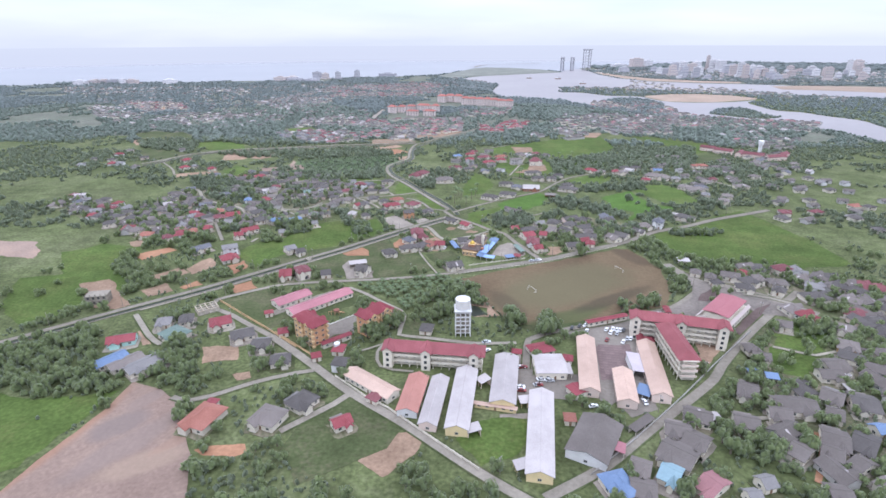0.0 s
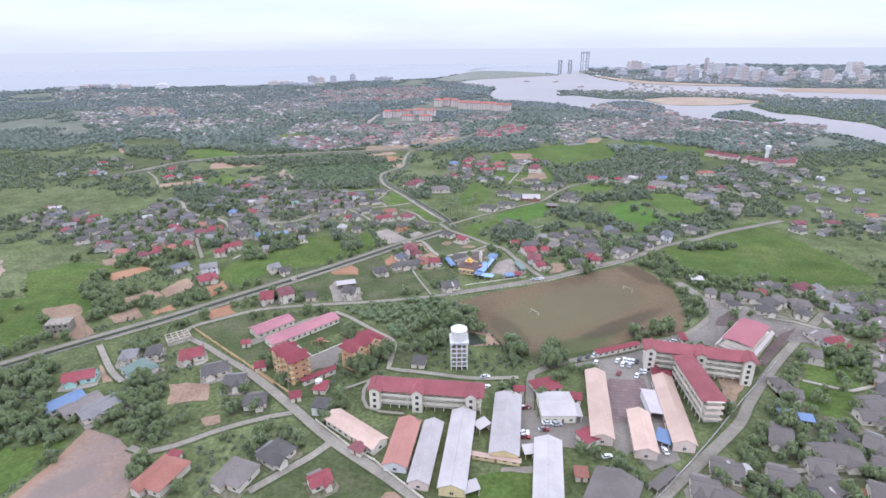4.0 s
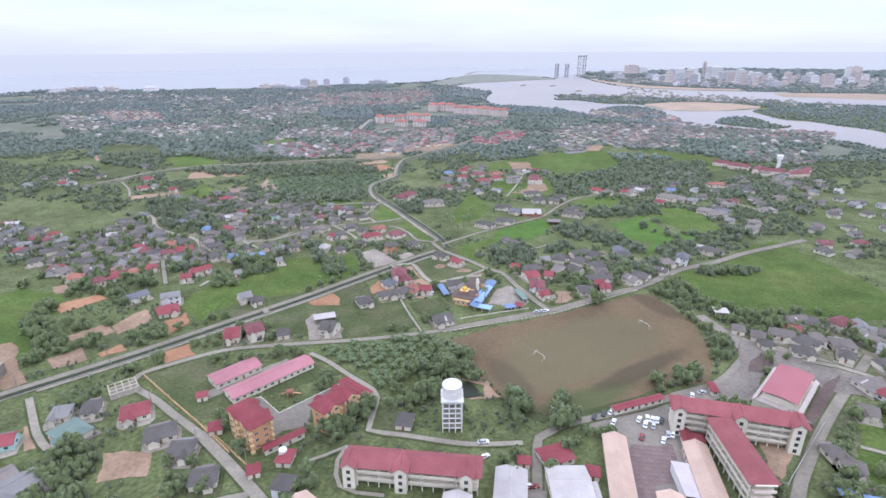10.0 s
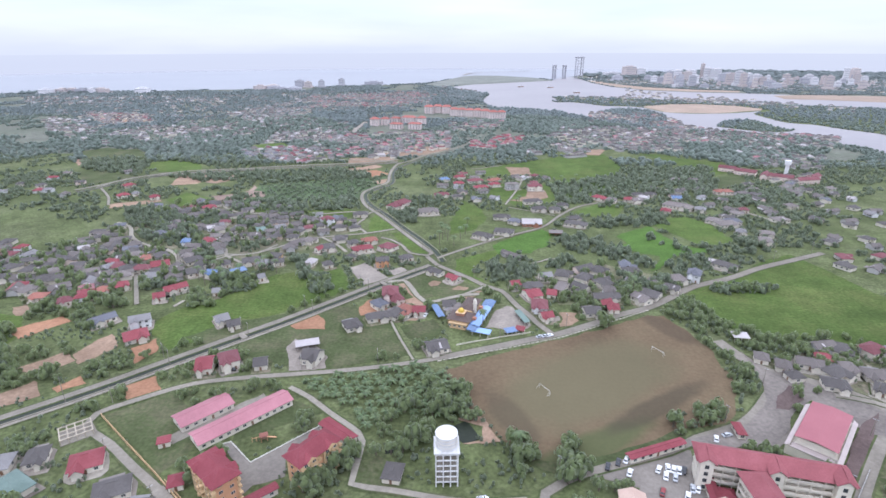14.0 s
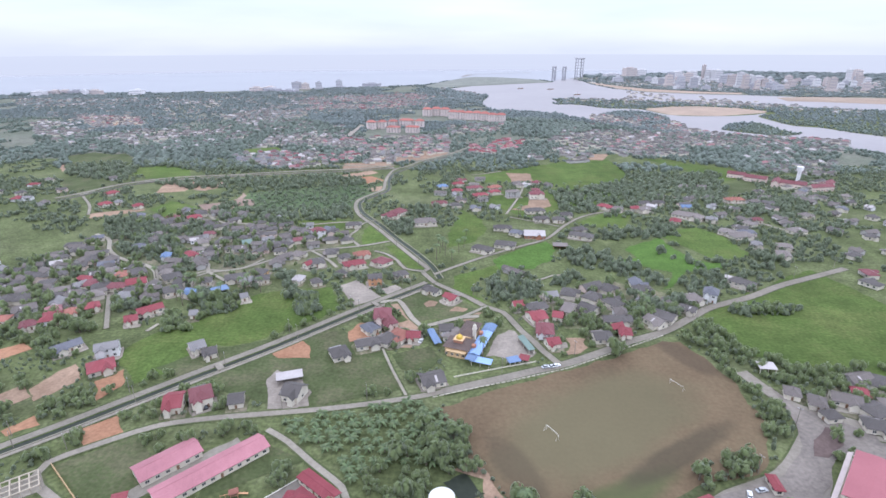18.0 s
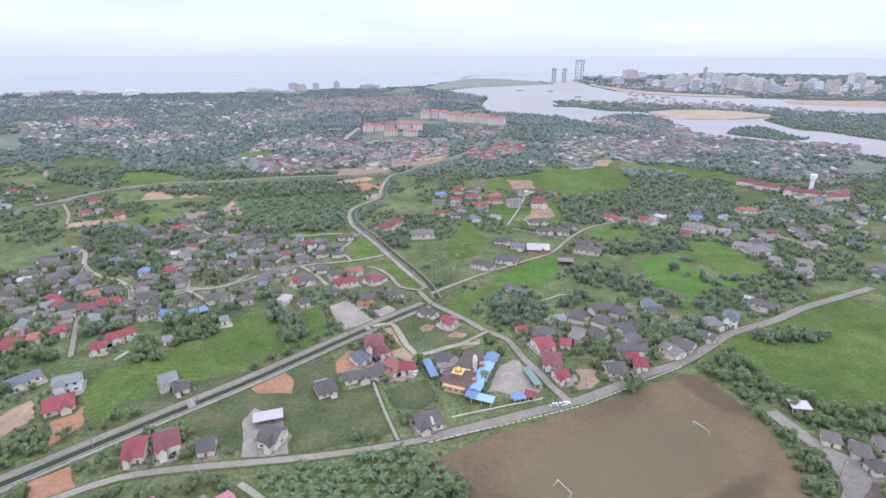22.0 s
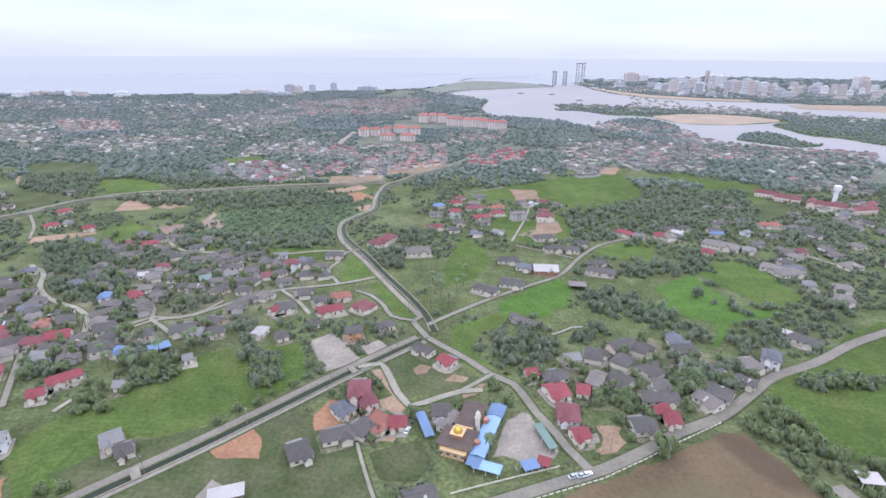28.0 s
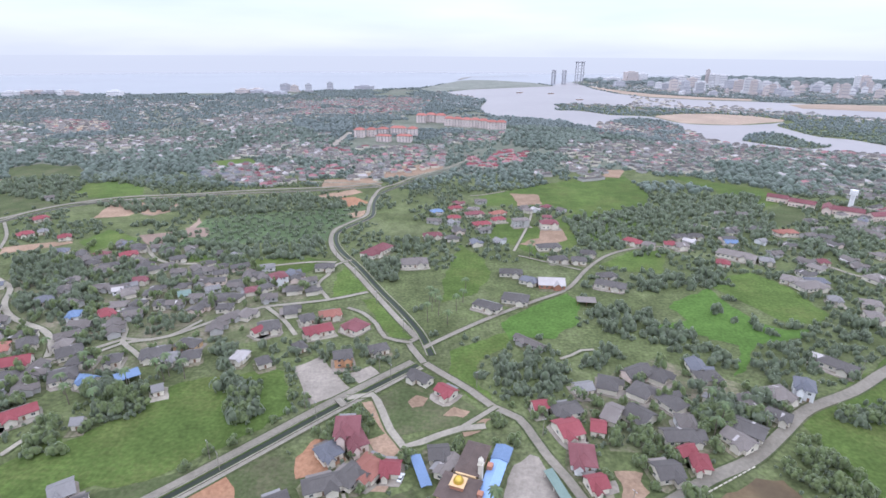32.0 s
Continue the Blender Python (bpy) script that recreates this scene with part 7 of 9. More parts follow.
def big_mesh(name, templates, px, py, pz, wide, high, mat_, pick=None, soft=False):
    """All copies joined in one mesh."""
    pick = rng.integers(0, len(templates), len(px)) if pick is None else pick
    turn = rng.uniform(0, 6.283, len(px))
    vs, fs, k = [], [], 0
    for ti, (tv, tf) in enumerate(templates):
        idx = np.nonzero(pick == ti)[0]
        if len(idx) == 0:
            continue
        c, s = np.cos(turn[idx])[:, None], np.sin(turn[idx])[:, None]
        x = (tv[None, :, 0] * c - tv[None, :, 1] * s) * wide[idx][:, None] * 0.5 + px[idx][:, None]
        y = (tv[None, :, 0] * s + tv[None, :, 1] * c) * wide[idx][:, None] * 0.5 + py[idx][:, None]
        z = tv[None, :, 2] * high[idx][:, None] + pz[idx][:, None]
        vs.append(np.stack([x, y, z], -1).reshape(-1, 3))
        fs.append((tf[None] + (np.arange(len(idx)) * len(tv))[:, None, None] + k).reshape(-1, 3))
        k += len(idx) * len(tv)
    v, f = np.concatenate(vs).astype(np.float32), np.concatenate(fs).astype(np.int32)
    me = bpy.data.meshes.new(name)
    me.vertices.add(len(v))
    me.vertices.foreach_set("co", v.ravel())
    me.loops.add(len(f) * 3)
    me.loops.foreach_set("vertex_index", f.ravel())
    me.polygons.add(len(f))
    me.polygons.foreach_set("loop_start", np.arange(0, len(f) * 3, 3, dtype=np.int32))
    if soft:
        me.polygons.foreach_set("use_smooth", np.ones(len(f), bool))
    me.materials.append(mat_)
    me.update(calc_edges=True)
    return new(name, me)


def tri_mesh(name, v, f, mat_):
    me = bpy.data.meshes.new(name)
    me.from_pydata([tuple(p) for p in v], [], [tuple(int(i) for i in q) for q in f])
    me.materials.append(mat_)
    me.shade_smooth()
    return me


# ---- village houses that fill the settled zones ----
def make_templates():
    kinds = []
    for roof, wall, L, W, style, label in (
        (R_DARK, W_CREAM, 12, 10, "hip", "village house with a dark grey hip roof"), (R_SMOKE, W_GREY, 13, 9, "gable", "village house with a sooty grey gable roof"),
        (R_PALE, W_CREAM, 12, 11, "hip", "village house with a faded brown hip roof"), (R_RED, W_WHITE, 13, 9, "hip", "village house with a red hip roof"),
        (R_GREY, W_WHITE, 11, 9, "gable", "village house with a light grey metal roof"), (R_MAROON, W_CREAM, 13, 10, "hip", "village house with a maroon roof"),
        (R_BLUEGREY, W_CREAM, 12, 9, "gable", "village house with a blue grey roof"), (R_ORANGE, W_CREAM, 12, 10, "hip", "village house with an orange tiled roof"),
        (R_WHITE, W_WHITE, 10, 8, "gable", "small house with a white metal roof"), (R_DARK, W_PINK, 15, 9, "gable", "long village house with a dark roof")):
        kinds.append((roof, wall, L, W, style, label))
    return kinds


KINDS = make_templates()
FILL = []


def village(poly, step, weights, jitter=0.46, ang0=20, limit=400):
    poly = np.array(poly, float)
    lo, hi = poly.min(0), poly.max(0)
    gx, gy = np.meshgrid(np.arange(lo[0], hi[0], step), np.arange(lo[1], hi[1], step))
    px, py = gx.ravel() + rng.uniform(-jitter, jitter, gx.size) * step, gy.ravel() + rng.uniform(-jitter, jitter, gx.size) * step
    ok = inside(px, py, poly) & clear_of_lines(px, py)
    ok &= clear_of_spots(px, py, 3.6) & clear_of_patches(px, py, np.ones(len(px)))
    for grove in GROVES:
        ok &= ~inside(px, py, np.array(grove, float))
    for x, y in list(zip(px[ok], py[ok]))[:limit]:
        FILL.append((float(x), float(y), float(ang0 + rng.choice((0, 90)) + rng.normal(0, 20)), int(rng.choice(len(KINDS), p=weights))))
        SPOTS.append((float(x), float(y), 5.2))


def settle(count):
    """The nearest houses as things of their own, the rest joined."""
    first = {}
    rest = Geo()
    mats = []
    FILL.sort(key=lambda q: q[1] + 0.3 * abs(q[0]))
    for i, (x, y, ang, ki) in enumerate(FILL):
        roof, wall, L, W, style, label = KINDS[ki]
        m = pose(x, y, 0, 0, 0, ang)
        if i < count:
            if ki not in first:
                n = len(SPOTS)
                first[ki] = house(x, y, ang, L, W, 3.1, 5.4, style, roof, wall, label, False)
                del SPOTS[n:]
                for s in (-1, 1):
                    for qx in (-L / 4, L / 4):
                        part("window", WINDOW, first[ki], at=pose(qx, s * (W / 2 - 0.6), 1.0, 0, 0, 0 if s < 0 else 180))
            else:
                copy_thing(first[ki], m)
            continue
        size = 0.66 + 0.4 * rng.uniform()
        pieces = [(roof_geo(L * size, W * 0.85, 3.0, 4.8, style)[0], roof), (walls_geo(L * size, W * 0.85, 3.0, 4.8, style), wall)]
        front, porch, at = wing(x, L * size, W * 0.85, 3.0, 4.8)
        for geo, mat_ in ((front, roof), (porch, wall)):
            geo.v = [tuple(at @ Vector(p)) for p in geo.v]
            pieces.append((geo, mat_))
        if rng.uniform() < 0.6:
            back = Geo().box(-L * size * 0.4, L * size * rng.uniform(0.0, 0.35), W * 0.36, W * 0.36 + 2.8, 2.5, 2.62)
            pieces.append((back, (R_GREY, R_SMOKE, R_PALE, R_WHITE)[int(rng.integers(4))]))
        if L * size > W * 0.85 and rng.uniform() < 0.3:
            pieces.append((roof_sheet(x, L * size, W * 0.85, 3.0, 4.8), R_WHITE if rng.uniform() < 0.6 else R_SMOKE))
        for geo, mat_ in pieces:
            if mat_ not in mats:
                mats.append(mat_)
            k = len(rest.v)
            rest.v += [tuple(m @ Vector(p)) for p in geo.v]
            rest.f += [tuple(k + a for a in f) for f in geo.f]
            rest.m += [mats.index(mat_)] * len(geo.f)
        n = max(2, int(L * size / 3.5))
        k0 = mats.index(GLASS) if GLASS in mats else (mats.append(GLASS) or len(mats) - 1)
        for s in (-1, 1):
            for j in range(n):
                qx, qy = (j + 0.5) / n * L * size * 0.85 - L * size * 0.425, s * (W * 0.425 - 0.55)
                rest.face([m @ Vector((qx - 0.6, qy, 1.0)), m @ Vector((qx + 0.6, qy, 1.0)), m @ Vector((qx + 0.6, qy, 2.2)), m @ Vector((qx - 0.6, qy, 2.2))], k0)
    tagged(new("village_houses", rest.mesh("village_houses", *mats)), "crowded low village houses with grey and red roofs", "village houses", kind="stuff")


# groves and gardens left open among the houses
GROVES = (
    [(-338.6, 589.6), (-303.0, 596.9), (-259.7, 566.2), (-224.7, 558.8), (-223.2, 550.1), (-251.9, 548.6), (-271.7, 552.0), (-275.3, 532.9), (-304.1, 545.9)],
    [(-291.5, 530.1), (-250.9, 524.4), (-234.6, 498.7), (-254.3, 494.5)],
    [(-255.8, 533.9), (-236.2, 534.9), (-223.3, 509.5), (-244.3, 517.3)],
    [(-259.0, 585.9), (-244.2, 586.7), (-231.1, 560.8), (-241.5, 560.2)],
    [(-212.0, 561.8), (-194.2, 558.2), (-179.4, 528.1), (-189.9, 529.4)],
    [(-179.1, 499.9), (-156.2, 506.0), (-151.3, 488.6), (-168.7, 485.7)],
    [(-213.9, 490.2), (-207.6, 496.8), (-195.4, 474.8), (-200.6, 467.7)],
    [(-139.7, 479.0), (-125.9, 479.7), (-112.6, 449.3), (-123.3, 447.7)],
    [(150.5, 200.0), (158.7, 200.5), (152.0, 189.5), (141.0, 186.4)],
    [(172.3, 284.3), (179.6, 284.7), (167.3, 263.2), (159.9, 263.9)],
    [(188.8, 278.0), (203.7, 274.1), (196.5, 260.5), (182.8, 255.6), (179.8, 263.9)],
)
GREYISH = (0.37, 0.31, 0.1, 0.02, 0.04, 0.04, 0.03, 0.01, 0.02, 0.06)
MIXED = (0.27, 0.2, 0.14, 0.09, 0.08, 0.1, 0.05, 0.01, 0.03, 0.03)
VILLAGES = (
    ([(-330, 440), (-245, 400), (-200, 425), (-140, 465), (-105, 480), (-95, 560), (-200, 610), (-300, 625)], 12.8, GREYISH, 20, 400),
    ([(-420, 470), (-330, 425), (-270, 385), (-225, 400), (-240, 425), (-330, 470), (-420, 520)], 13.5, MIXED, 20, 400),
    ([(150, 150), (250, 150), (260, 260), (160, 270), (110, 170)], 13, GREYISH, 35, 400),
    ([(140, 310), (240, 250), (300, 300), (200, 375)], 13, GREYISH, 35, 400),
    ([(60, 400), (110, 400), (150, 440), (100, 470), (50, 440)], 16, MIXED, 20, 400),
    ([(-20, 640), (100, 620), (130, 720), (0, 820), (-30, 720)], 22, MIXED, 20, 400),
    ([(160, 620), (300, 560), (420, 560), (420, 720), (240, 740)], 27, GREYISH, 20, 400),
    ([(250, 430), (420, 430), (480, 560), (300, 540)], 27, GREYISH, 20, 400),
    ([(-560, 640), (-380, 620), (-300, 740), (-500, 760)], 34, MIXED, 20, 60),
)
for n, (poly, step, weights, ang0, limit) in enumerate(VILLAGES):
    village(poly, step, weights, ang0=ang0, limit=limit)
    if n < 5:
        patch("village_ground", poly, YARD, 0.02, "trodden yards of earth and thin grass between houses", 1.0)
settle(120)


# far towns: uncountable small houses
FAR_TONES = [R_DARK, R_PALE, R_SMOKE, R_GREY, R_WHITE, R_RED, R_MAROON, R_ORANGE, R_FADEDRED, R_BLUEGREY]
PALETTES = {"G": (0, 9, 9, 3, 1), "M": (6, 6, 8, 1, 2), "X": (0, 1, 2, 3, 4, 1, 2, 2, 0), "R": (1, 8, 6, 2, 1, 2, 0, 3, 1), "W": (4, 3, 2, 1, 2, 0), "E": (6, 5, 6, 8), "V": (0, 2, 1, 0, 0, 8, 2, 2, 3)}
far_geo, FAR_SPOTS, TOWN_ZONES = Geo(), [], []


def far_town(count, palette, poly):
    poly = np.array(poly, float)
    TOWN_ZONES.append((0.62, 6.5, poly))
    lo, hi = poly.min(0), poly.max(0)
    px, py = rng.uniform(lo[0], hi[0], count * 12), rng.uniform(lo[1], hi[1], count * 12)
    ok = inside(px, py, poly) & clear_of_lines(px, py)
    ok &= clumps(px, py, 0.012, 2.0) > -0.25
    g, made = far_geo, 0
    taken = set()
    for x, y in zip(px[ok], py[ok]):
        cell = (int(x // 15), int(y // 15))
        if cell in taken:
            continue
        taken.add(cell)
        made += 1
        if made > count:
            break
        L, W, e, r = rng.uniform(8, 13) / 2, rng.uniform(6, 8.5) / 2, 3.0, 4.9
        a = rng.normal(0.35, 0.15) + rng.choice((0, 1.5708))
        c, s = math.cos(a), math.sin(a)
        tone = PALETTES[palette]
        ti = int(tone[int(rng.integers(0, len(tone)))])
        k = len(g.v)
        for qx, qy, z in ((-L, -W, 0), (L, -W, 0), (L, W, 0), (-L, W, 0), (-L, -W, e), (L, -W, e), (L, W, e), (-L, W, e), (-L * 0.6, 0, r), (L * 0.6, 0, r)):
            g.v.append((x + qx * c - qy * s, y + qx * s + qy * c, z))
        wall_i = len(FAR_TONES) + int(rng.integers(0, 2))
        for q, m in (((0, 1, 5, 4), wall_i), ((1, 2, 6, 5), wall_i), ((2, 3, 7, 6), wall_i), ((3, 0, 4, 7), wall_i), ((4, 5, 9, 8), ti), ((6, 7, 8, 9), ti), ((5, 6, 9), ti), ((7, 4, 8), ti)):
            g.f.append(tuple(k + i for i in q))
            g.m.append(m)
        FAR_SPOTS.append((x, y))


far_town(90, "G", [(-327.8, 879.7), (-283.4, 888.0), (-260.0, 838.5), (-293.0, 828.7)])
far_town(45, "M", [(-322.3, 942.5), (-274.5, 941.4), (-224.6, 891.8), (-219.5, 818.1), (-252.3, 828.2), (-287.0, 897.0)])
far_town(150, "X", [(-418.8, 1075.5), (-260.4, 1124.0), (-192.8, 975.3), (-262.0, 1010.9), (-352.4, 971.3)])
far_town(330, "R", [(-258.1, 1044.9), (-150.2, 1095.1), (-31.8, 1118.9), (-26.1, 953.7), (-66.3, 901.9), (-119.5, 907.8), (-172.8, 965.5)])
far_town(520, "X", [(-573.2, 1378.2), (-505.3, 1704.8), (-510.1, 1893.4), (-405.7, 1541.9), (-370.8, 1297.7), (-470.4, 1238.0)])
far_town(520, "R", [(-510.1, 1893.4), (-144.7, 2098.7), (-107.6, 1745.1), (-241.2, 1557.3), (-405.7, 1541.9)])
far_town(130, "R", [(-940.0, 1400.5), (-767.2, 1371.8), (-670.3, 1230.1), (-745.3, 1184.5)])
far_town(70, "W", [(-960.5, 1285.2), (-849.5, 1258.1), (-693.7, 1079.2), (-794.7, 1093.5)])
far_town(70, "W", [(-666.1, 1063.3), (-656.7, 1172.7), (-475.5, 1161.5), (-459.9, 1096.5), (-624.0, 1000.7)])
far_town(60, "X", [(-572.9, 1110.2), (-475.5, 1161.5), (-454.5, 1128.9), (-543.0, 1078.2)])
far_town(160, "X", [(-1477.9, 1861.1), (-803.3, 1861.1), (-696.4, 1636.8), (-1272.6, 1626.8)])
far_town(30, "M", [(-216.6, 905.3), (-168.2, 944.3), (-147.8, 887.6), (-195.2, 858.8)])
far_town(60, "X", [(-151.5, 925.1), (-102.1, 899.6), (-96.1, 856.8), (-135.0, 862.6)])
far_town(130, "E", [(5.6, 1017.5), (47.9, 1087.2), (102.9, 1056.4), (83.8, 978.8), (40.1, 936.3), (5.2, 955.5)])
far_town(380, "V", [(307.1, 1452.4), (454.1, 1420.6), (457.7, 1182.1), (530.7, 1121.9), (391.2, 994.8), (333.7, 926.9), (231.4, 924.3), (221.1, 1093.6)])
far_town(110, "V", [(508.5, 1129.6), (666.7, 1082.1), (579.5, 963.1), (494.2, 1056.5)])
far_town(40, "V", [(147.2, 1088.3), (236.7, 1158.7), (189.1, 941.8), (149.4, 939.2)])
far_town(45, "X", [(93.0, 979.4), (148.8, 983.2), (190.9, 931.7), (166.4, 865.3), (138.1, 880.9), (91.7, 896.1)])
far_town(60, "V", [(-36.5, 1251.5), (83.4, 1282.7), (69.6, 1174.1), (-32.0, 1122.0)])
far_town(110, "W", [(591.0, 2206.4), (1029.7, 1577.4), (936.9, 1450.8), (703.4, 1651.6), (500.1, 1893.4)])
far_town(50, "V", [(426.2, 898.9), (487.3, 837.3), (369.7, 676.9), (359.4, 709.3), (362.1, 801.5)])
far_town(300, "X", [(-1342.8, 1770.1), (-907.5, 1894.1), (-419.4, 2081.1), (-256.3, 1603.9), (-301.5, 1332), (-557.1, 1230.4), (-850.6, 1185.2)])
far_town(190, "X", [(-839.6, 1172.1), (-546, 1209.4), (-297.1, 1315.2), (-193.4, 1144.4), (-194.1, 920.1), (-310.2, 871.9), (-398.5, 977), (-515.7, 928.6), (-684.7, 988)])
far_town(190, "X", [(189.6, 1218.4), (390.9, 1207.5), (514.2, 1071.9), (585.2, 971.1), (499.6, 854.2), (364, 938.6), (225.5, 978.1), (158.6, 1047)])
far_town(70, "W", [(683.3, 1812.6), (768.1, 1789.7), (910.6, 1688.7), (862.8, 1632.6), (749.9, 1660.3), (637.9, 1703.6)])
far_town(45, "X", [(314.9, 1912.1), (697.5, 1846.7), (637.9, 1703.6), (399.4, 1708.7), (292.7, 1789)])
far_town(60, "X", [(-132.9, 2452.5), (43.1, 2135.7), (51.5, 1780.5), (-29.4, 1805.2), (-109.2, 2048.3)])
far_town(120, "R", [(-481.9, 1582.3), (-234.8, 2151.8), (-103, 1943.6), (-108, 1554.7), (-275.6, 1428.4)])
far_town(60, "W", [(-349.9, 909.9), (-235.1, 955.2), (-200.1, 839.3), (-287.1, 820)])
tagged(new("far_town", far_geo.mesh("far_town", *FAR_TONES, W_GREY, W_CREAM)), "distant coastal town of small houses among trees", "far town", kind="stuff")
far_geo = Geo()
CITY_ZONE = [(560, 2700), (900, 2250), (1500, 2050), (2600, 2100), (2600, 2700), (1400, 3000), (700, 3300)]
far_town(1100, "W", CITY_ZONE)
tagged(new("far_city", far_geo.mesh("far_city", *FAR_TONES, W_WHITE, W_CREAM)), "low pale city blocks across the river", "far city", kind="stuff")


# ---- woods ----
def scatter(x0, x1, y0, y1, step):
    gx, gy = np.meshgrid(np.arange(x0, x1, step), np.arange(y0, y1, step))
    px = gx.ravel() + rng.uniform(-0.5, 0.5, gx.size) * step
    py = gy.ravel() + rng.uniform(-0.5, 0.5, gx.size) * step
    seen = (np.abs(px) < 0.9 * py + 60)
    return px[seen], py[seen]


NEAR_T = [leafy_crown(130, 0.15) for i in range(6)]
BUSH_T = [leafy_crown(22, 0.27, 2) for i in range(6)]
MID_T = [leafy_crown(46, 0.17, 5, 0.72) for i in range(10)]
FAR_T = [dome_crown() for i in range(12)]
PALM_ZONE = np.array([(-77.1, 314.8), (-54.5, 323.9), (-20.7, 330.2), (-10.9, 323.0), (1.5, 309.1), (3.6, 295.1), (-14.5, 285.7), (-29.8, 289.3), (-39.3, 280.6), (-48.5, 286.4), (-58.4, 293.6)])
WOODS = []


def wood(p):
    WOODS.append(np.array(p, float))


wood([(-262, 224), (-244.5, 240), (-224, 254), (-203, 240), (-197.8, 224.3), (-172, 205.5), (-166, 197.7), (-180, 190.5), (-200, 188.2), (-214.5, 191), (-238, 205)])
wood([(-172.5, 232.3), (-149.5, 239.0), (-129.0, 203.9), (-142.1, 198.9), (-157.0, 211.1)])
wood([(-97.3, 129.0), (-106.6, 150.5), (-89.4, 154.3), (-82.3, 163.4), (-66.5, 152.8), (-57.3, 143.0), (-44.7, 132.0)])
wood([(-1.2, 148.7), (14.9, 157.5), (21.1, 147.5), (11.9, 135.3), (-0.9, 134.6)])
wood([(101.9, 183.4), (119.0, 187.7), (143.0, 184.2), (128.1, 156.2), (109.5, 163.0), (99.8, 168.0)])
wood([(87.2, 161.7), (98.7, 152.0), (82.8, 145.1), (74.4, 144.6)])
wood([(-263.0, 338.0), (-262.1, 362.7), (-227.6, 318.2), (-220.9, 290.3)])
wood([(-17.8, 312.1), (1.5, 312.9), (5.7, 293.0), (-6.4, 286.1), (-14.9, 292.1)])
wood([(-16.8, 281.5), (-11.3, 277.8), (-9.7, 259.8), (-20.3, 262.8)])
wood([(37.0, 265.2), (45.4, 278.2), (48.7, 269.1), (44.2, 252.5), (34.6, 249.1)])
wood([(-63.1, 247.0), (-45.2, 264.0), (-39.8, 257.5), (-49.9, 243.6), (-58.9, 243.3)])
wood([(123, 404), (140, 406), (151, 368), (151, 345), (148, 322), (131, 296), (119.5, 291), (124, 306), (134, 322), (134, 350), (129, 376)])
wood([(88.6, 293.4), (104, 297), (114.6, 299.1), (111.7, 286.9), (98, 281), (85.7, 278.6)])
wood([(224.8, 806.7), (324.5, 812.6), (304.1, 750.6), (281.2, 674.4), (226.1, 654.4), (180.4, 681.1)])
wood([(95.3, 709.3), (211.4, 769.8), (156.9, 615.4), (105.5, 612.7), (95.5, 647.6)])
wood([(296.5, 681.2), (365.1, 697.4), (358.0, 661.4), (307.0, 613.8), (270.6, 630.8)])
wood([(-246.0, 743.4), (-170.1, 783.2), (-100.0, 743.5), (-98.8, 712.7), (-116.4, 677.6), (-108.1, 626.3), (-115.8, 601.4), (-151.3, 590.6), (-175.5, 580.7)])
wood([(-313.0, 557.6), (-323.1, 600.2), (-260.4, 564.1), (-238.9, 581.8), (-210.7, 555.0), (-239.2, 532.3), (-270.4, 530.8), (-295.6, 536.4)])
wood([(-259.7, 623.5), (-246.0, 646.3), (-215.5, 672.2), (-183.3, 598.0), (-215.2, 587.3)])
wood([(-387.4, 743.6), (-313.0, 708.1), (-239.5, 727.5), (-265.3, 787.1), (-327.0, 764.7)])
wood([(-78.6, 603.3), (-44.7, 605.1), (-43.4, 563.2), (-54.6, 555.2), (-71.4, 581.7)])
wood([(-51.5, 650.9), (-22.7, 641.3), (-24.9, 615.6), (-46.2, 619.4)])
wood([(-182.5, 441.3), (-151.6, 438.4), (-141.7, 421.2), (-154.3, 415.3), (-170.4, 423.7)])
wood([(-117.7, 446.4), (-95.8, 438.8), (-86.2, 406.5), (-102.2, 415.8)])
wood([(-186.9, 399.1), (-172.7, 406.0), (-164.8, 395.4), (-167.4, 385.4), (-179.5, 387.6)])
wood([(-463.1, 850.6), (-308.0, 885.6), (-269.4, 796.7), (-347.7, 802.1), (-416.8, 830.2)])
wood([(-545.2, 822.2), (-492.7, 861.0), (-426.5, 797.3), (-436.3, 749.4), (-503.7, 772.9)])
wood([(-109.0, 318.2), (-102.0, 324.7), (-90.0, 313.1), (-98.3, 309.9)])
wood([(-189.9, 260.9), (-174.5, 274.9), (-162.4, 263.9), (-168.2, 253.1), (-180.3, 252.6)])
wood([(9.1, 439.8), (14.3, 451.4), (30.2, 467.9), (49.5, 461.7), (55.3, 454), (51.2, 440.7), (37.4, 433.2), (21.8, 432.6)])
wood([(72.7, 515.4), (80.5, 522.7), (103.6, 531.8), (122.2, 506.3), (136.3, 480.1), (138.5, 461), (133.7, 462.4), (117.2, 466.8), (103.7, 487.1), (77.6, 493.9)])
wood([(152.7, 528.2), (172.1, 509.1), (177.3, 495.9), (166.8, 496.7), (154.7, 525.1)])
wood([(145.1, 449.4), (163.9, 473.9), (198, 482.3), (200.5, 477), (165.1, 449.3)])
wood([(101.2, 445.6), (136.7, 438.2), (142.7, 426.1), (120.8, 411.7), (98.6, 423.1)])
wood([(93.2, 558.7), (129.1, 578.9), (173.9, 582.2), (198.4, 567.7), (164.8, 558.6), (113, 549)])
wood([(191.4, 509.6), (247.2, 512.2), (237.3, 496.2), (209.2, 494.9), (190.8, 500.4)])
wood([(56, 466.3), (79.3, 478.7), (87, 471.9), (68.4, 455.5), (58.2, 460.1)])
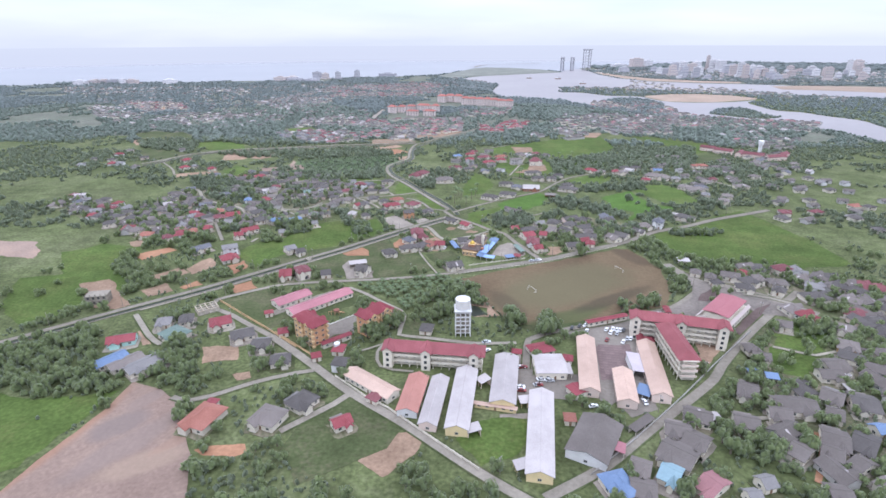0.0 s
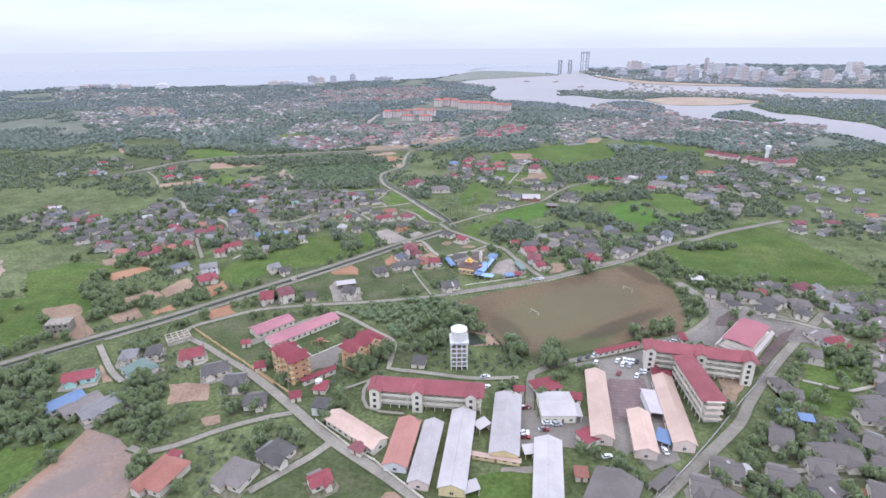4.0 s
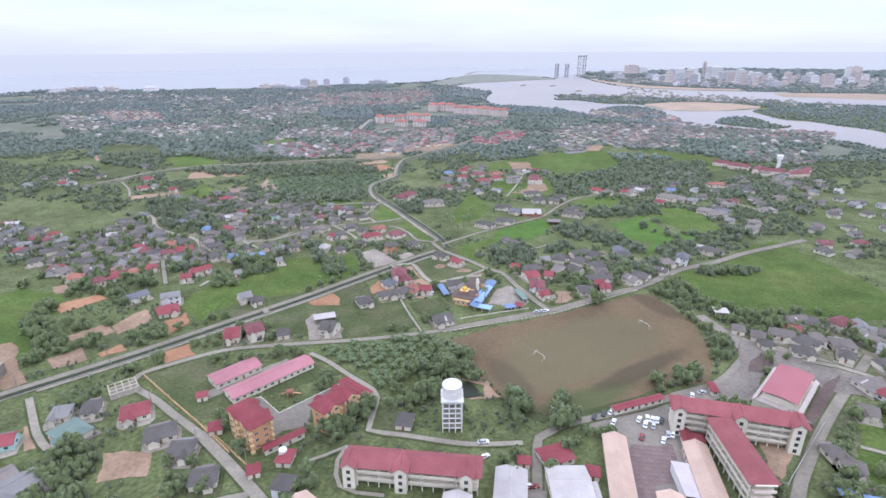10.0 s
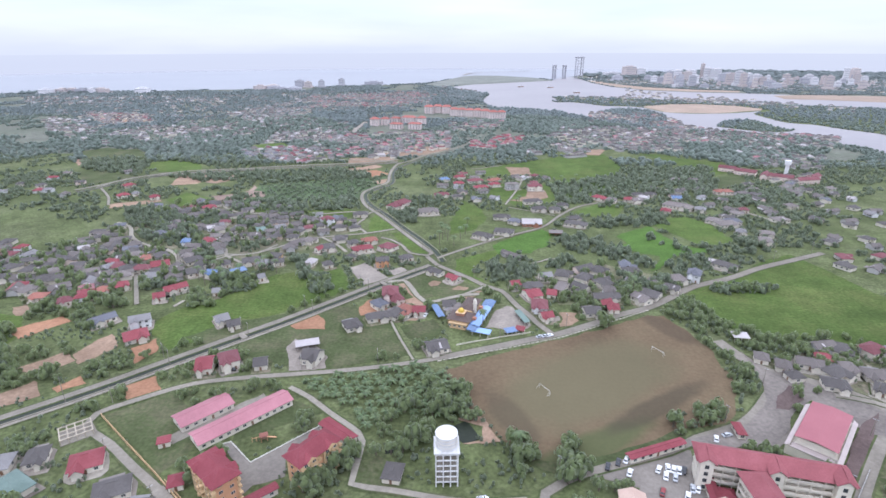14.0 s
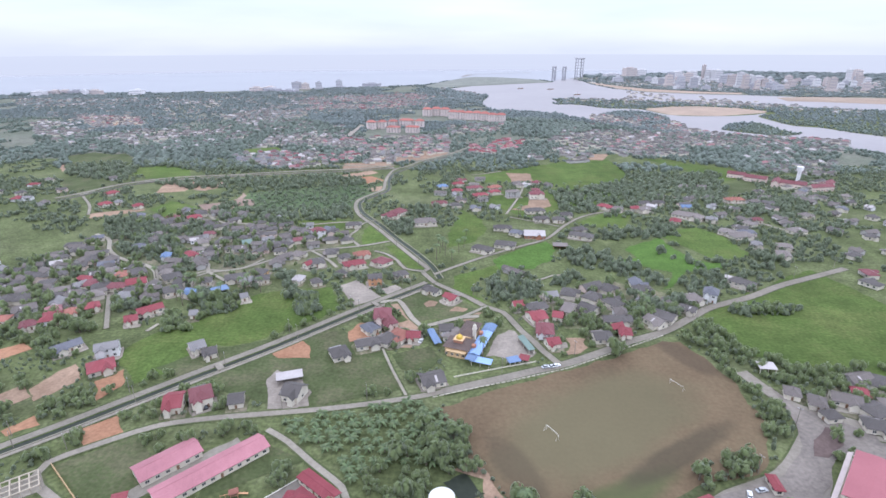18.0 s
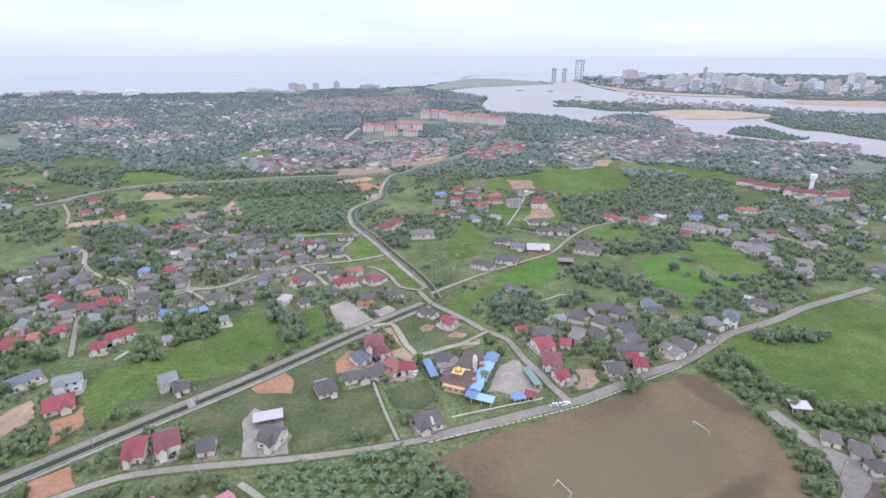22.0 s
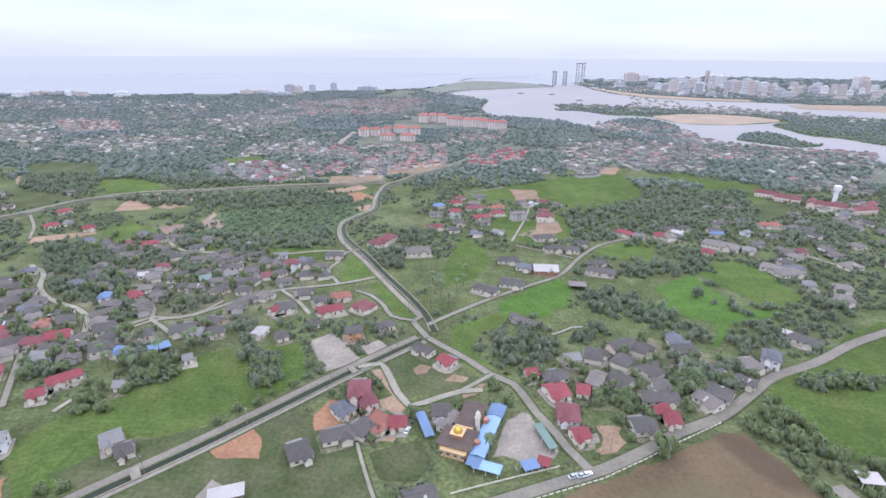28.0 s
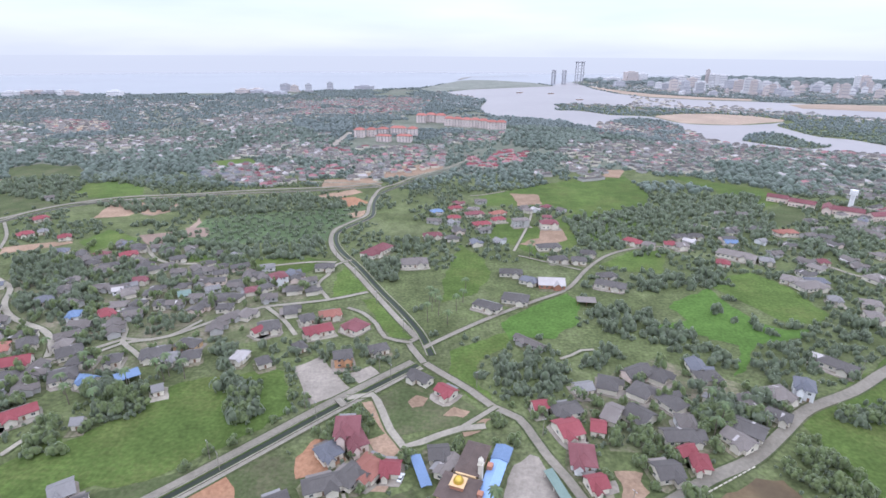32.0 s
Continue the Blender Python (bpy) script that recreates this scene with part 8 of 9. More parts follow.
wood([(158.6, 422.8), (163.5, 427.6), (191.5, 438.9), (200.2, 431.7), (213.7, 432.7), (198.4, 421.4), (176.1, 419.9)])
wood([(-155.2, 405.4), (-161.1, 420.7), (-146.2, 428), (-133.5, 412.9)])
wood([(-170.2, 384.5), (-176.8, 398.2), (-164.4, 399.6), (-156.7, 388.4)])
wood([(-96.1, 405.2), (-98.4, 420.4), (-91.8, 428.1), (-85.9, 415.1)])
wood([(-210.3, 409.3), (-219.1, 425.1), (-202.5, 425.9), (-192.5, 414.6)])
for grove in GROVES:
    wood(grove)
SCRUBLAND = [np.array([(-242.6, 696.5), (-180.0, 720.4), (-96.4, 747.3), (-90.9, 715.0), (-111.6, 638.9), (-232.9, 621.4)], float)]


def plant(x0, x1, y0, y1, step, broad, cut, wood_cut, sizes, flat):
    """Trees where the plan has woods, and in loose groups elsewhere."""
    px, py = scatter(x0, x1, y0, y1, step)
    d = clumps(px, py, broad, 5.0) + 0.6 * clumps(px, py, broad * 3.3, 8.0)
    wooded = np.zeros(len(px), bool)
    for poly in WOODS:
        wooded |= inside(px, py, poly)
    ok = (d > cut) & ~inside(px, py, PALM_ZONE)
    keep = rng.uniform(0, 1, len(px))
    ok &= clear_of_patches(px, py, keep)
    ok |= wooded & (d > wood_cut)
    ok &= clear_of_lines(px, py, 0.012 * y0 if y0 > 400 else 3.0) & clear_of_spots(px, py, -1.4)
    px, py, wooded = px[ok], py[ok], wooded[ok]
    wide = rng.uniform(*sizes, len(px)) * np.where(wooded, 1.4 if y0 > 400 else 1.15, 0.95)
    high = wide * rng.uniform(*flat, len(px))
    return px, py, wide, high


px, py, wide, high = plant(-300, 330, 85, 430, 5.9, 0.018, -0.04, -0.62, (4.2, 8.8), (0.65, 0.95))
order = np.argsort((px / 1.6) ** 2 + (py - 235) ** 2)
own, rest = order[:190], order[190:]
tagged(big_mesh("trees", NEAR_T, px[rest], py[rest], -0.12 * high[rest], wide[rest], high[rest], LEAF, soft=True), "dense green tropical trees between the houses", "trees", kind="stuff")
TREE_KINDS = []
for v, f in NEAR_T:
    limbs = Geo().tube(0, 0, 0, 0.5, 0.05, 0.03, 7)
    for a in range(4):
        c, s = math.cos(a * 1.6), math.sin(a * 1.6)
        k = len(limbs.v)
        limbs.v += [(0.02, 0, 0.3), (-0.02, 0.02, 0.3), (0, -0.02, 0.3), (0.3 * c, 0.3 * s, 0.62)]
        limbs.f += [(k, k + 1, k + 3), (k + 1, k + 2, k + 3), (k + 2, k, k + 3)]
        limbs.m += [0, 0, 0]
    TREE_KINDS.append((limbs.mesh("trunk", TRUNK), tri_mesh("crown", v * np.array([0.5, 0.5, 1.0]), f, LEAF)))
for i in own:
    trunk_me, crown_me = TREE_KINDS[int(i) % len(TREE_KINDS)]
    t = thing("tree", pose(float(px[i]), float(py[i]), 0, 0, 0, float(rng.uniform(0, 360))), "leafy green tropical tree with a broad uneven crown", "tree", "village trees")
    w, hh = float(wide[i]), float(high[i])
    part("trunk", trunk_me, t, at=Matrix.Diagonal((w, w, hh, 1)))
    part("crown", crown_me, t, at=Matrix.Diagonal((w, w, hh, 1)))

px, py, wide, high = plant(-260, 300, 90, 440, 3.7, 0.03, 0.14, -0.5, (1.5, 4.0), (0.6, 0.9))
tagged(big_mesh("bushes", BUSH_T, px, py, -0.1 * high, wide, high, LEAF2, soft=True), "low green bushes and rough scrub", "bushes", kind="stuff")

LEAN_T = [leafy_crown(8, 0.28, 3, 1.0) for i in range(8)]
for y0, y1, kinds, cut in ((415, 590, MID_T, 0.12), (590, 860, LEAN_T, -0.18)):
    px, py, wide, high = plant(-700, 800, y0, y1, 6.2, 0.012, cut, -0.9, (3.6, 9.0), (0.6, 0.95))
    low = np.zeros(len(px), bool)
    for poly in SCRUBLAND:
        low |= inside(px, py, poly)
    wide, high = np.where(low, wide * 0.6, wide), np.where(low, high * 0.5, high)
    tagged(big_mesh("woods", kinds, px, py, -0.28 * high, wide, high, LEAF2, soft=True), "green scrub woods between village plots", "woods", kind="stuff")

# trees that stand between the village houses
for poly, step, weights, ang0, limit in VILLAGES[:5]:
    poly = np.array(poly, float)
    lo, hi = poly.min(0), poly.max(0)
    qx, qy = scatter(lo[0], hi[0], lo[1], hi[1], 9.5)
    ok = inside(qx, qy, poly) & clear_of_lines(qx, qy) & clear_of_spots(qx, qy, -2.2)
    ok &= rng.uniform(0, 1, len(qx)) < 0.72
    qx, qy = qx[ok], qy[ok]
    wide = rng.uniform(3.5, 9.5, len(qx))
    tagged(big_mesh("trees", MID_T, qx, qy, -0.05 * wide, wide, wide * rng.uniform(0.75, 1.05, len(qx)), LEAF, soft=True), "green fruit trees between crowded village houses", "trees", kind="stuff")

FARWOODS = []


def far_wood(density, size, p):
    FARWOODS.append((density, size, np.array(p, float)))


far_wood(1.0, 9, [(-535.0, 941.1), (-519.9, 1039.8), (-491.1, 1116.3), (-381.1, 1036.1), (-276.7, 800.3), (-343.0, 779.9), (-416.8, 836.8), (-458.4, 842.3)])
far_wood(1.0, 9, [(-555.2, 1239.4), (-328.9, 1373.3), (-263.0, 1133.5), (-320.1, 1082.7), (-423.7, 1075.1)])
far_wood(1.0, 10, [(-389.0, 1449.9), (-258.8, 1491.5), (-214.6, 1266.9), (-315.5, 1238.2)])
far_wood(1.0, 13, [(-1713.2, 2129.7), (-1444.0, 2226.8), (-1294.3, 2014.1), (-1561.8, 1956.9)])
far_wood(0.95, 8, [(-804.7, 1092.8), (-638.5, 1089.5), (-516.8, 921.2), (-582.0, 916.8), (-664.2, 932.4)])
far_wood(0.8, 7, [(-1523.3, 1913.0), (-875.6, 2012.9), (-686.2, 1951.0), (-656.1, 1552.2), (-795.2, 1473.3), (-760.5, 1416.6), (-975.6, 1456.6), (-1064.5, 1389.3)])
far_wood(0.85, 8, [(-792.3, 1200.1), (-669.4, 1209.9), (-508.9, 1243.1), (-470.2, 1161.9), (-618.6, 1140.0), (-682.2, 1071.0)])
far_wood(1.0, 9, [(-259.5, 801.3), (-217.9, 783.3), (-159.1, 755.4), (-162.0, 721.4), (-225.3, 697.5), (-252.5, 738.3)])
far_wood(0.7, 6, [(-359.7, 762.0), (-259.6, 761.7), (-231.1, 697.2), (-268.0, 667.3), (-311.3, 683.1)])
far_wood(0.9, 8, [(-523.5, 771.8), (-622.5, 914.1), (-531.9, 863.1), (-462.0, 842.0), (-433.6, 790.8), (-470.7, 774.9)])
far_wood(1.0, 9, [(-310.4, 1002.6), (-228.6, 1008.3), (-176.6, 943.8), (-172.6, 860.2), (-252.2, 938.7), (-270.1, 917.3)])
far_wood(0.9, 8, [(-70.6, 1278.6), (-38.1, 1302.8), (-31.8, 1118.9), (-65.3, 1116.4)])
far_wood(0.8, 8, [(-264.1, 1222.5), (-210.6, 1189.1), (-223.3, 1061.0), (-289.5, 1115.4)])
far_wood(1.0, 10, [(124.4, 1714.8), (247.4, 1771.0), (321.8, 1546.2), (236.7, 1158.7), (163.0, 1089.5), (71.3, 1119.9), (97.5, 1379.7)])
far_wood(1.0, 10, [(-74.8, 2360.7), (247.4, 1771.0), (117.9, 1633.7), (35.9, 1706.1), (-56.6, 1834.8)])
far_wood(1.0, 9, [(45.5, 953.7), (133.2, 1031.5), (120.8, 898.0), (48.1, 861.3)])
far_wood(1.0, 9, [(127.4, 866.3), (163.3, 886.0), (150.3, 809.8), (122.1, 798.3)])
far_wood(1.0, 9, [(214.2, 868.3), (254.2, 870.7), (305.8, 760.2), (294.2, 726.0), (224.3, 692.4), (188.2, 741.9)])
far_wood(1.0, 9, [(103.8, 737.2), (212.1, 754.9), (202.7, 682.0), (95.7, 662.3)])
far_wood(1.0, 10, [(359.7, 985.8), (579.9, 1076.0), (484.8, 868.3), (370.3, 815.8), (328.2, 878.7)])
far_wood(0.7, 8, [(224.8, 1109.1), (275.8, 1068.6), (354.6, 974.2), (341.9, 908.3), (268.9, 911.2), (196.2, 952.9)])
far_wood(0.8, 8, [(-40.5, 1368.0), (95.5, 1354.0), (72.0, 1129.7), (0.7, 1049.2), (-30.4, 1075.6)])
far_wood(0.8, 8, [(500.0, 1113.6), (617.3, 1014.7), (487.3, 837.3), (484.8, 868.3), (579.9, 1076.0)])
far_wood(0.6, 9, [(321.8, 1546.2), (464.4, 1410.8), (479.7, 1205.2), (599.0, 1105.8), (617.3, 1014.7), (591.0, 978.8), (483.9, 1083.3), (316.2, 1200.1)])
far_wood(1, 10, [(58.4, 1568.4), (170.6, 1472.7), (235, 1406.1), (301.4, 1312.9), (374.3, 1220.4), (322.5, 1124.9), (183.6, 1185.3), (50.1, 1361.6)])
far_wood(0.9, 9, [(374.3, 1220.4), (458.4, 1121), (572.6, 1071.4), (605, 1000.9), (585.2, 971.1), (487.2, 1024.6), (341.7, 1126.3)])
for x0, y0 in ((-137, 1195), (-137, 1170), (-95, 1425), (-10, 1360), (60, 1335)):
    PATCHES.append((np.array([(x0 - 55, y0 - 42), (x0 + 55, y0 - 42), (x0 + 55, y0 + 9), (x0 - 55, y0 + 9)], float), 0.0))
px, py = scatter(-2300, 2500, 820, 3000, 7.8)
thin_far = rng.uniform(0, 1, len(px)) < np.clip(1500 / py, 0, 1) ** 1.3
px, py = px[thin_far], py[thin_far]
d = clumps(px, py, 0.006, 5.0) + 0.6 * clumps(px, py, 0.022, 8.0)
keep, size = rng.uniform(0, 1, len(px)), np.full(len(px), 7.0)
ok = d > -0.12
for density, big, poly in TOWN_ZONES + FARWOODS:
    hit = inside(px, py, poly)
    ok |= hit & (keep < density * (0.9 + 0.7 * d))
    size[hit] = big
ok &= clear_of_patches(px, py, np.ones(len(px)))
for poly, trees in LANDS:
    ok |= inside(px, py, poly) & (keep < trees)
for poly in SANDS:
    ok &= ~inside(px, py, poly) & ~inside(px, py + 40, poly)
ok &= clear_of_lines(px, py, 8.0)
houses_at = set((int(x // 7), int(y // 7)) for x, y in FAR_SPOTS)
ok &= np.array([(int(x // 7), int(y // 7)) not in houses_at and (int(x // 7), int((y + 5) // 7)) not in houses_at for x, y in zip(px, py)])
px, py, size = px[ok], py[ok], size[ok]
wide = rng.uniform(0.7, 1.35, len(px)) * size * 0.85 * np.clip(py / 1500, 1, 1.5)
high = wide * rng.uniform(0.55, 0.95, len(px)) / np.clip(py / 1500, 1, 1.5)
qx, qy = scatter(700, 4200, 3000, 4500, 42)
ok = clear_of_patches(qx, qy, np.ones(len(qx)))
px, py = np.r_[px, qx[ok]], np.r_[py, qy[ok]]
wide = np.r_[wide, rng.uniform(35, 70, ok.sum())]
high = np.r_[high, rng.uniform(8, 16, ok.sum())]
# beyond this wavy line the leaf colour carries more painted haze
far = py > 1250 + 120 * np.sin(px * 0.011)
for side, mat_, label in ((~far, LEAF_HALF_HAZY, "green woods at the edge of the coastal town"), (far, LEAF_HAZY, "distant coastal woods with haze painted into the leaves")):
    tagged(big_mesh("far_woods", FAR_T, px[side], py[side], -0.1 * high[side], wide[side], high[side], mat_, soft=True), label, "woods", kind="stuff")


# ---- distance: city, bridge towers, flats ----
C_BAND = wall_mat("tinted_glazing", (0.3, 0.3, 0.33))
C_WHITE, C_GREY, C_TAN = wall_mat("pale_tower_paint", (0.6, 0.58, 0.59)), wall_mat("grey_tower_paint", (0.41, 0.4, 0.425)), wall_mat("tan_tower_paint", (0.5, 0.435, 0.415))


def city_building(x, y, H, W):
    m = rng.choice(3)
    paint = (C_WHITE, C_GREY, C_TAN)[int(m)]
    h = thing("city_building", pose(x, y, 0, 0, 0, float(rng.uniform(-25, 25))), "pale concrete multi storey building in the hazy distance", "building", "city skyline")
    W = max(W, 12)
    d = W * 0.6
    part("body", Geo().box(-W / 2, W / 2, -d / 2, d / 2, 0, H).mesh("body", paint), h)
    part("podium", Geo().box(-W * 0.7, W * 0.7, -d * 0.7, d * 0.7, 0, H * 0.2).mesh("podium", paint), h)
    part("plant_room", Geo().box(-W * 0.2, W * 0.25, -d * 0.25, d * 0.25, H, H + 4).mesh("plant_room", paint), h)
    n = max(2, int(H / 9))
    for k in range(n):
        z = (k + 0.4) * H / n
        part("window_band", Geo().box(-W / 2 + 1, W / 2 - 1, -d / 2 - 0.15, -d / 2 + 0.2, z, z + H / n * 0.2).mesh("window_band", C_BAND), h)


def bridge_tower(x, y, H, W):
    h = thing("bridge_tower", pose(x, y, 0, 0, 0, 20), "tall grey lattice tower of the river mouth bridge", "bridge tower", "bridge towers")
    W = max(W, 14)
    for sx in (-1, 1):
        for sy in (-1, 1):
            part("leg", Geo().box(sx * W / 2 - 1.6, sx * W / 2 + 1.6, sy * W / 3 - 1.6, sy * W / 3 + 1.6, 0, H).mesh("leg", C_GREY), h)
    n = max(4, int(H / 14))
    for k in range(1, n + 1):
        z = k * H / n
        part("platform", Geo().box(-W / 2 - 1, W / 2 + 1, -W / 3 - 1, W / 3 + 1, z - 2.2, z).mesh("platform", C_GREY), h)
    part("cap", Geo().box(-W * 0.65, W * 0.65, -W * 0.45, W * 0.45, H, H + 5).mesh("cap", C_GREY), h)


def far_flats(x, y, H, W):
    h = thing("flat_block", pose(x, y, 0, 0, 0, -14), "five storey cream flats with an orange hipped roof", "apartment block", "distant flats")
    W = max(14, min(W, 34))
    e = H * 0.78
    part("body", Geo().box(-W / 2 + 0.5, W / 2 - 0.5, -6, 6, 0, e).mesh("body", W_FLATS), h)
    g, _ = roof_geo(W + 1, 14, e, H, "hip")
    part("roof", g.mesh("roof", R_ORANGE2), h)
    n = max(2, int(W / 6))
    for i in range(n):
        px = (i + 0.5) / n * (W - 2) - (W - 2) / 2
        part("bay", Geo().box(px - 1.2, px + 1.2, -6.7, -5.9, 0, e - 0.3).mesh("bay", W_FLATS), h)
        for k in range(4):
            part("window", Geo().box(px + 1.4, px + 2.8, -6.08, -5.9, k * e / 4.2 + 1.1, k * e / 4.2 + 2.4).mesh("window", GLASS), h)


R_ORANGE2 = material("orange_red_tiles", (0.29, 0.115, 0.095), (0.33, 0.14, 0.118), 0.8, 0.1, 1.0, spec=0.15)
W_FLATS = wall_mat("pinkish_white_paint", (0.62, 0.53, 0.5))
city_building(907, 3257, 50, 66)
city_building(976, 3268, 40, 46)
city_building(805, 3241, 21, 79)
city_building(985, 2848, 22, 34)
city_building(1058, 2953, 42, 47)
city_building(1074, 2861, 38, 40)
city_building(1041, 2686, 20, 37)
city_building(1192, 2973, 72, 17)
city_building(1221, 2977, 51, 48)
city_building(1246, 2942, 49, 47)
city_building(1176, 2704, 36, 32)
city_building(1123, 2505, 45, 40)
city_building(1108, 2411, 59, 29)
city_building(1098, 2349, 53, 23)
city_building(1217, 2490, 42, 39)
city_building(1235, 2466, 32, 24)
city_building(1210, 2363, 24, 37)
city_building(1184, 2268, 20, 36)
city_building(1517, 2800, 29, 33)
city_building(1477, 2593, 22, 26)
city_building(1345, 2213, 49, 26)
city_building(1804, 2823, 56, 22)
city_building(1880, 2885, 52, 46)
city_building(857, 2584, 27, 31)
city_building(852, 2660, 27, 27)
city_building(885, 2448, 25, 34)
city_building(726, 2811, 22, 45)
city_building(1789, 2708, 27, 32)
city_building(1286, 2891, 33, 35)
city_building(1133, 2964, 43, 42)
city_building(878, 2833, 22, 28)
city_building(1229, 2560, 29, 25)
for q in ((-735, 2193, 11, 60), (-660, 2170, 9, 60), (-681, 2330, 26, 34), (-640, 2310, 22, 26), (-585, 2306, 28, 24), (-520, 2382, 30, 22), (-400, 2470, 14, 70)):
    city_building(*q)
skyline = random.Random(11)
for i in range(64):
    lane, deep = skyline.random(), skyline.random()
    x, y = 700 + 900 * lane + 260 * deep, 2330 + 620 * deep - 120 * lane
    city_building(round(x), round(y), round(12 + 34 * skyline.random() ** 2), round(13 + 20 * skyline.random()))
for x, y in [(-1480.3, 1978.7), (-1441.5, 2006.8), (-1409.7, 2010.6), (-1374.3, 2014.9), (-1342.3, 2018.7), (-1310.3, 2022.6), (-1168.4, 2039.6), (-792.5, 2187.9), (-752.8, 2220.4)]:
    city_building(x, y, 15, 44)
bridge_tower(443, 2941, 63, 11)
bridge_tower(495, 2949, 62, 11)
bridge_tower(579, 3003, 101, 32)
far_flats(-187, 1201, 18, 18)
far_flats(-167, 1212, 17, 17)
far_flats(-148, 1235, 15, 19)
far_flats(-137, 1158, 13, 26)
far_flats(-120, 1237, 17, 30)
far_flats(-100, 1155, 14, 26)
far_flats(-92, 1224, 18, 17)
far_flats(-90, 1421, 21, 22)
far_flats(-69, 1432, 21, 22)
far_flats(-47, 1421, 21, 22)
far_flats(-27, 1374, 20, 21)
far_flats(-9, 1367, 20, 21)
far_flats(9, 1357, 20, 20)
far_flats(27, 1355, 20, 20)
far_flats(44, 1342, 20, 20)
far_flats(61, 1328, 19, 20)
far_flats(79, 1326, 19, 20)
def boat(x, y):
    t = thing("fishing_boat", pose(x, y, 0.2, 0, 0, 20), "dark wooden fishing boat on the river", "boat", "river boats")
    hull = Geo().box(-11, 11, -3, 3, 0, 2.4)
    hull.v += [(15, 0, 2.9), (14, 0, 0.2)]
    hull.f += [(1, 2, 9), (5, 8, 6), (1, 9, 8, 5), (2, 6, 8, 9)]
    hull.m += [0, 0, 0, 0]
    part("hull", hull.mesh("hull", WOOD), t)
    part("wheelhouse", Geo().box(-8, -2, -2, 2, 2.4, 5.5).mesh("wheelhouse", W_WHITE), t)
    part("mast", Geo().tube(3, 0, 2.4, 11, 0.25, 0.15, 6).mesh("mast", WOOD), t)


boat(218.6, 2346.8)
boat(333.3, 2311.7)
boat(386.4, 2049.9)
# breakwater beyond the river mouth
tagged(new("breakwater", ribbon(smooth_line([(-20, 3300), (47, 3586.5), (218.1, 3708.3), (430.4, 3869.2)], 30.0), 16, 2.5).mesh("breakwater", CONCRETE)), "long rubble breakwater in the sea", "breakwater", kind="structure")

# far compound with its own water tower
t = thing("water_tower", pose(400, 768, 0), "pale round water tower above a far compound", "water tower")
part("shaft", Geo().tube(0, 0, 0, 14, 2.2, 2.2, 16).mesh("shaft", W_WHITE), t)
part("tank", Geo().tube(0, 0, 14, 19, 3.6, 3.6, 20).mesh("tank", W_WHITE), t)
for q in ((380, 742, -35, 26, 11), (352, 770, -40, 24, 11), (402, 728, 12, 28, 10), (366, 752, 55, 24, 9), (338, 790, -38, 20, 10), (420, 745, 40, 22, 10)):
    school_shed(q[0], q[1], q[2], q[3], q[4], 5, 8, "gable", R_MAROON, W_PINK, "long far compound building with a maroon roof")

# ---- plan of small things ----
POND = [(-6.6, 281.7), (3.4, 286.8), (7.9, 276.8), (1.8, 272.8), (-2.3, 277.4)]
POND2 = [(-32.8, 273.0), (-25.7, 274.3), (-24.0, 267.1), (-31.2, 267.8)]
SANDY = [(0.2, 273.2), (9.8, 273.6), (17.1, 276.1), (6.9, 294.3), (-1.7, 287.8), (8.5, 284.6), (9.0, 275.7)]
FENCE = [(-157.2, 284.4), (-134.4, 266.9), (-114.7, 252.1), (-92.9, 234.6)]
FENCE2 = [(-65.5, 210.0), (-46.8, 194.4), (-38.6, 189.2), (-36.0, 187.6), (-19.3, 173.3), (3.7, 154.2)]
FENCE3 = [(45.6, 153.8), (65.0, 171.9), (85.0, 191.8), (97.4, 204.5), (122.5, 231.5), (154.5, 264.3)]
KERB = [(-12.9, 332.8), (1.4, 338.5), (24.6, 347.2), (54.6, 359.4), (74.5, 370.9), (87.1, 378.9), (113.3, 393.9)]
KERB2 = [(-3.3, 349.3), (10.1, 354.4), (24.0, 359.5), (38.4, 364.5)]
YARD_EDGE = [(-97.3, 269.1), (-93.6, 270.5), (-81.3, 259.6), (-70.5, 270.8), (-58.6, 283.1)]
SHELL = [(-232.2, 279.4)]
FRAMEHOUSE = [(-159.8, 272.5)]
COCO = [(-17.9, 517.8), (-16.4, 530.0), (-13.6, 512.2), (-19.9, 529.8), (-19.7, 503.6), (-8.0, 501.4), (-3.0, 518.5), (1.0, 530.8), (2.5, 544.0), (-214.9, 460.8), (-184.1, 445.7), (-178.1, 441.5), (-155.3, 432.1), (-145.4, 440.8), (-141.9, 438.9), (-141.6, 443.1), (-133.1, 441.4), (-174.8, 419.8), (-182.3, 427.0), (-159.9, 416.8), (-164.6, 422.1), (109.8, 416.4), (105.4, 411.4), (111.1, 432.1), (22.7, 268.1), (11.4, 366.5), (114.0, 690.1), (121.6, 697.1), (126.6, 684.4), (141.6, 711.8), (110.7, 703.2), (129.0, 711.1), (55.2, 619.7), (52.3, 610.0), (51.7, 429.6)]
BIGTREES = [(-24.7, 293.0), (-7.1, 292.5), (-2.1, 304.6), (-19.0, 272.5), (39.9, 253.8), (38.9, 261.9), (43.1, 258.7), (-53.0, 249.5), (-47.5, 256.1), (-56.7, 246.3), (-155.4, 424.3), (-219.4, 385.4), (-216.3, 384.7), (80.0, 373.7), (-45.2, 263.2), (23.7, 263.8), (21.1, 273.1)]
patch("pond", POND, WATER, 0.1, "dark still fish pond beside the field")
patch("pond", POND2, WATER, 0.1, "dark still fish pond on the lawn")
patch("bare_bank", SANDY, CLAY2, 0.09, "bare sandy bank round the pond")


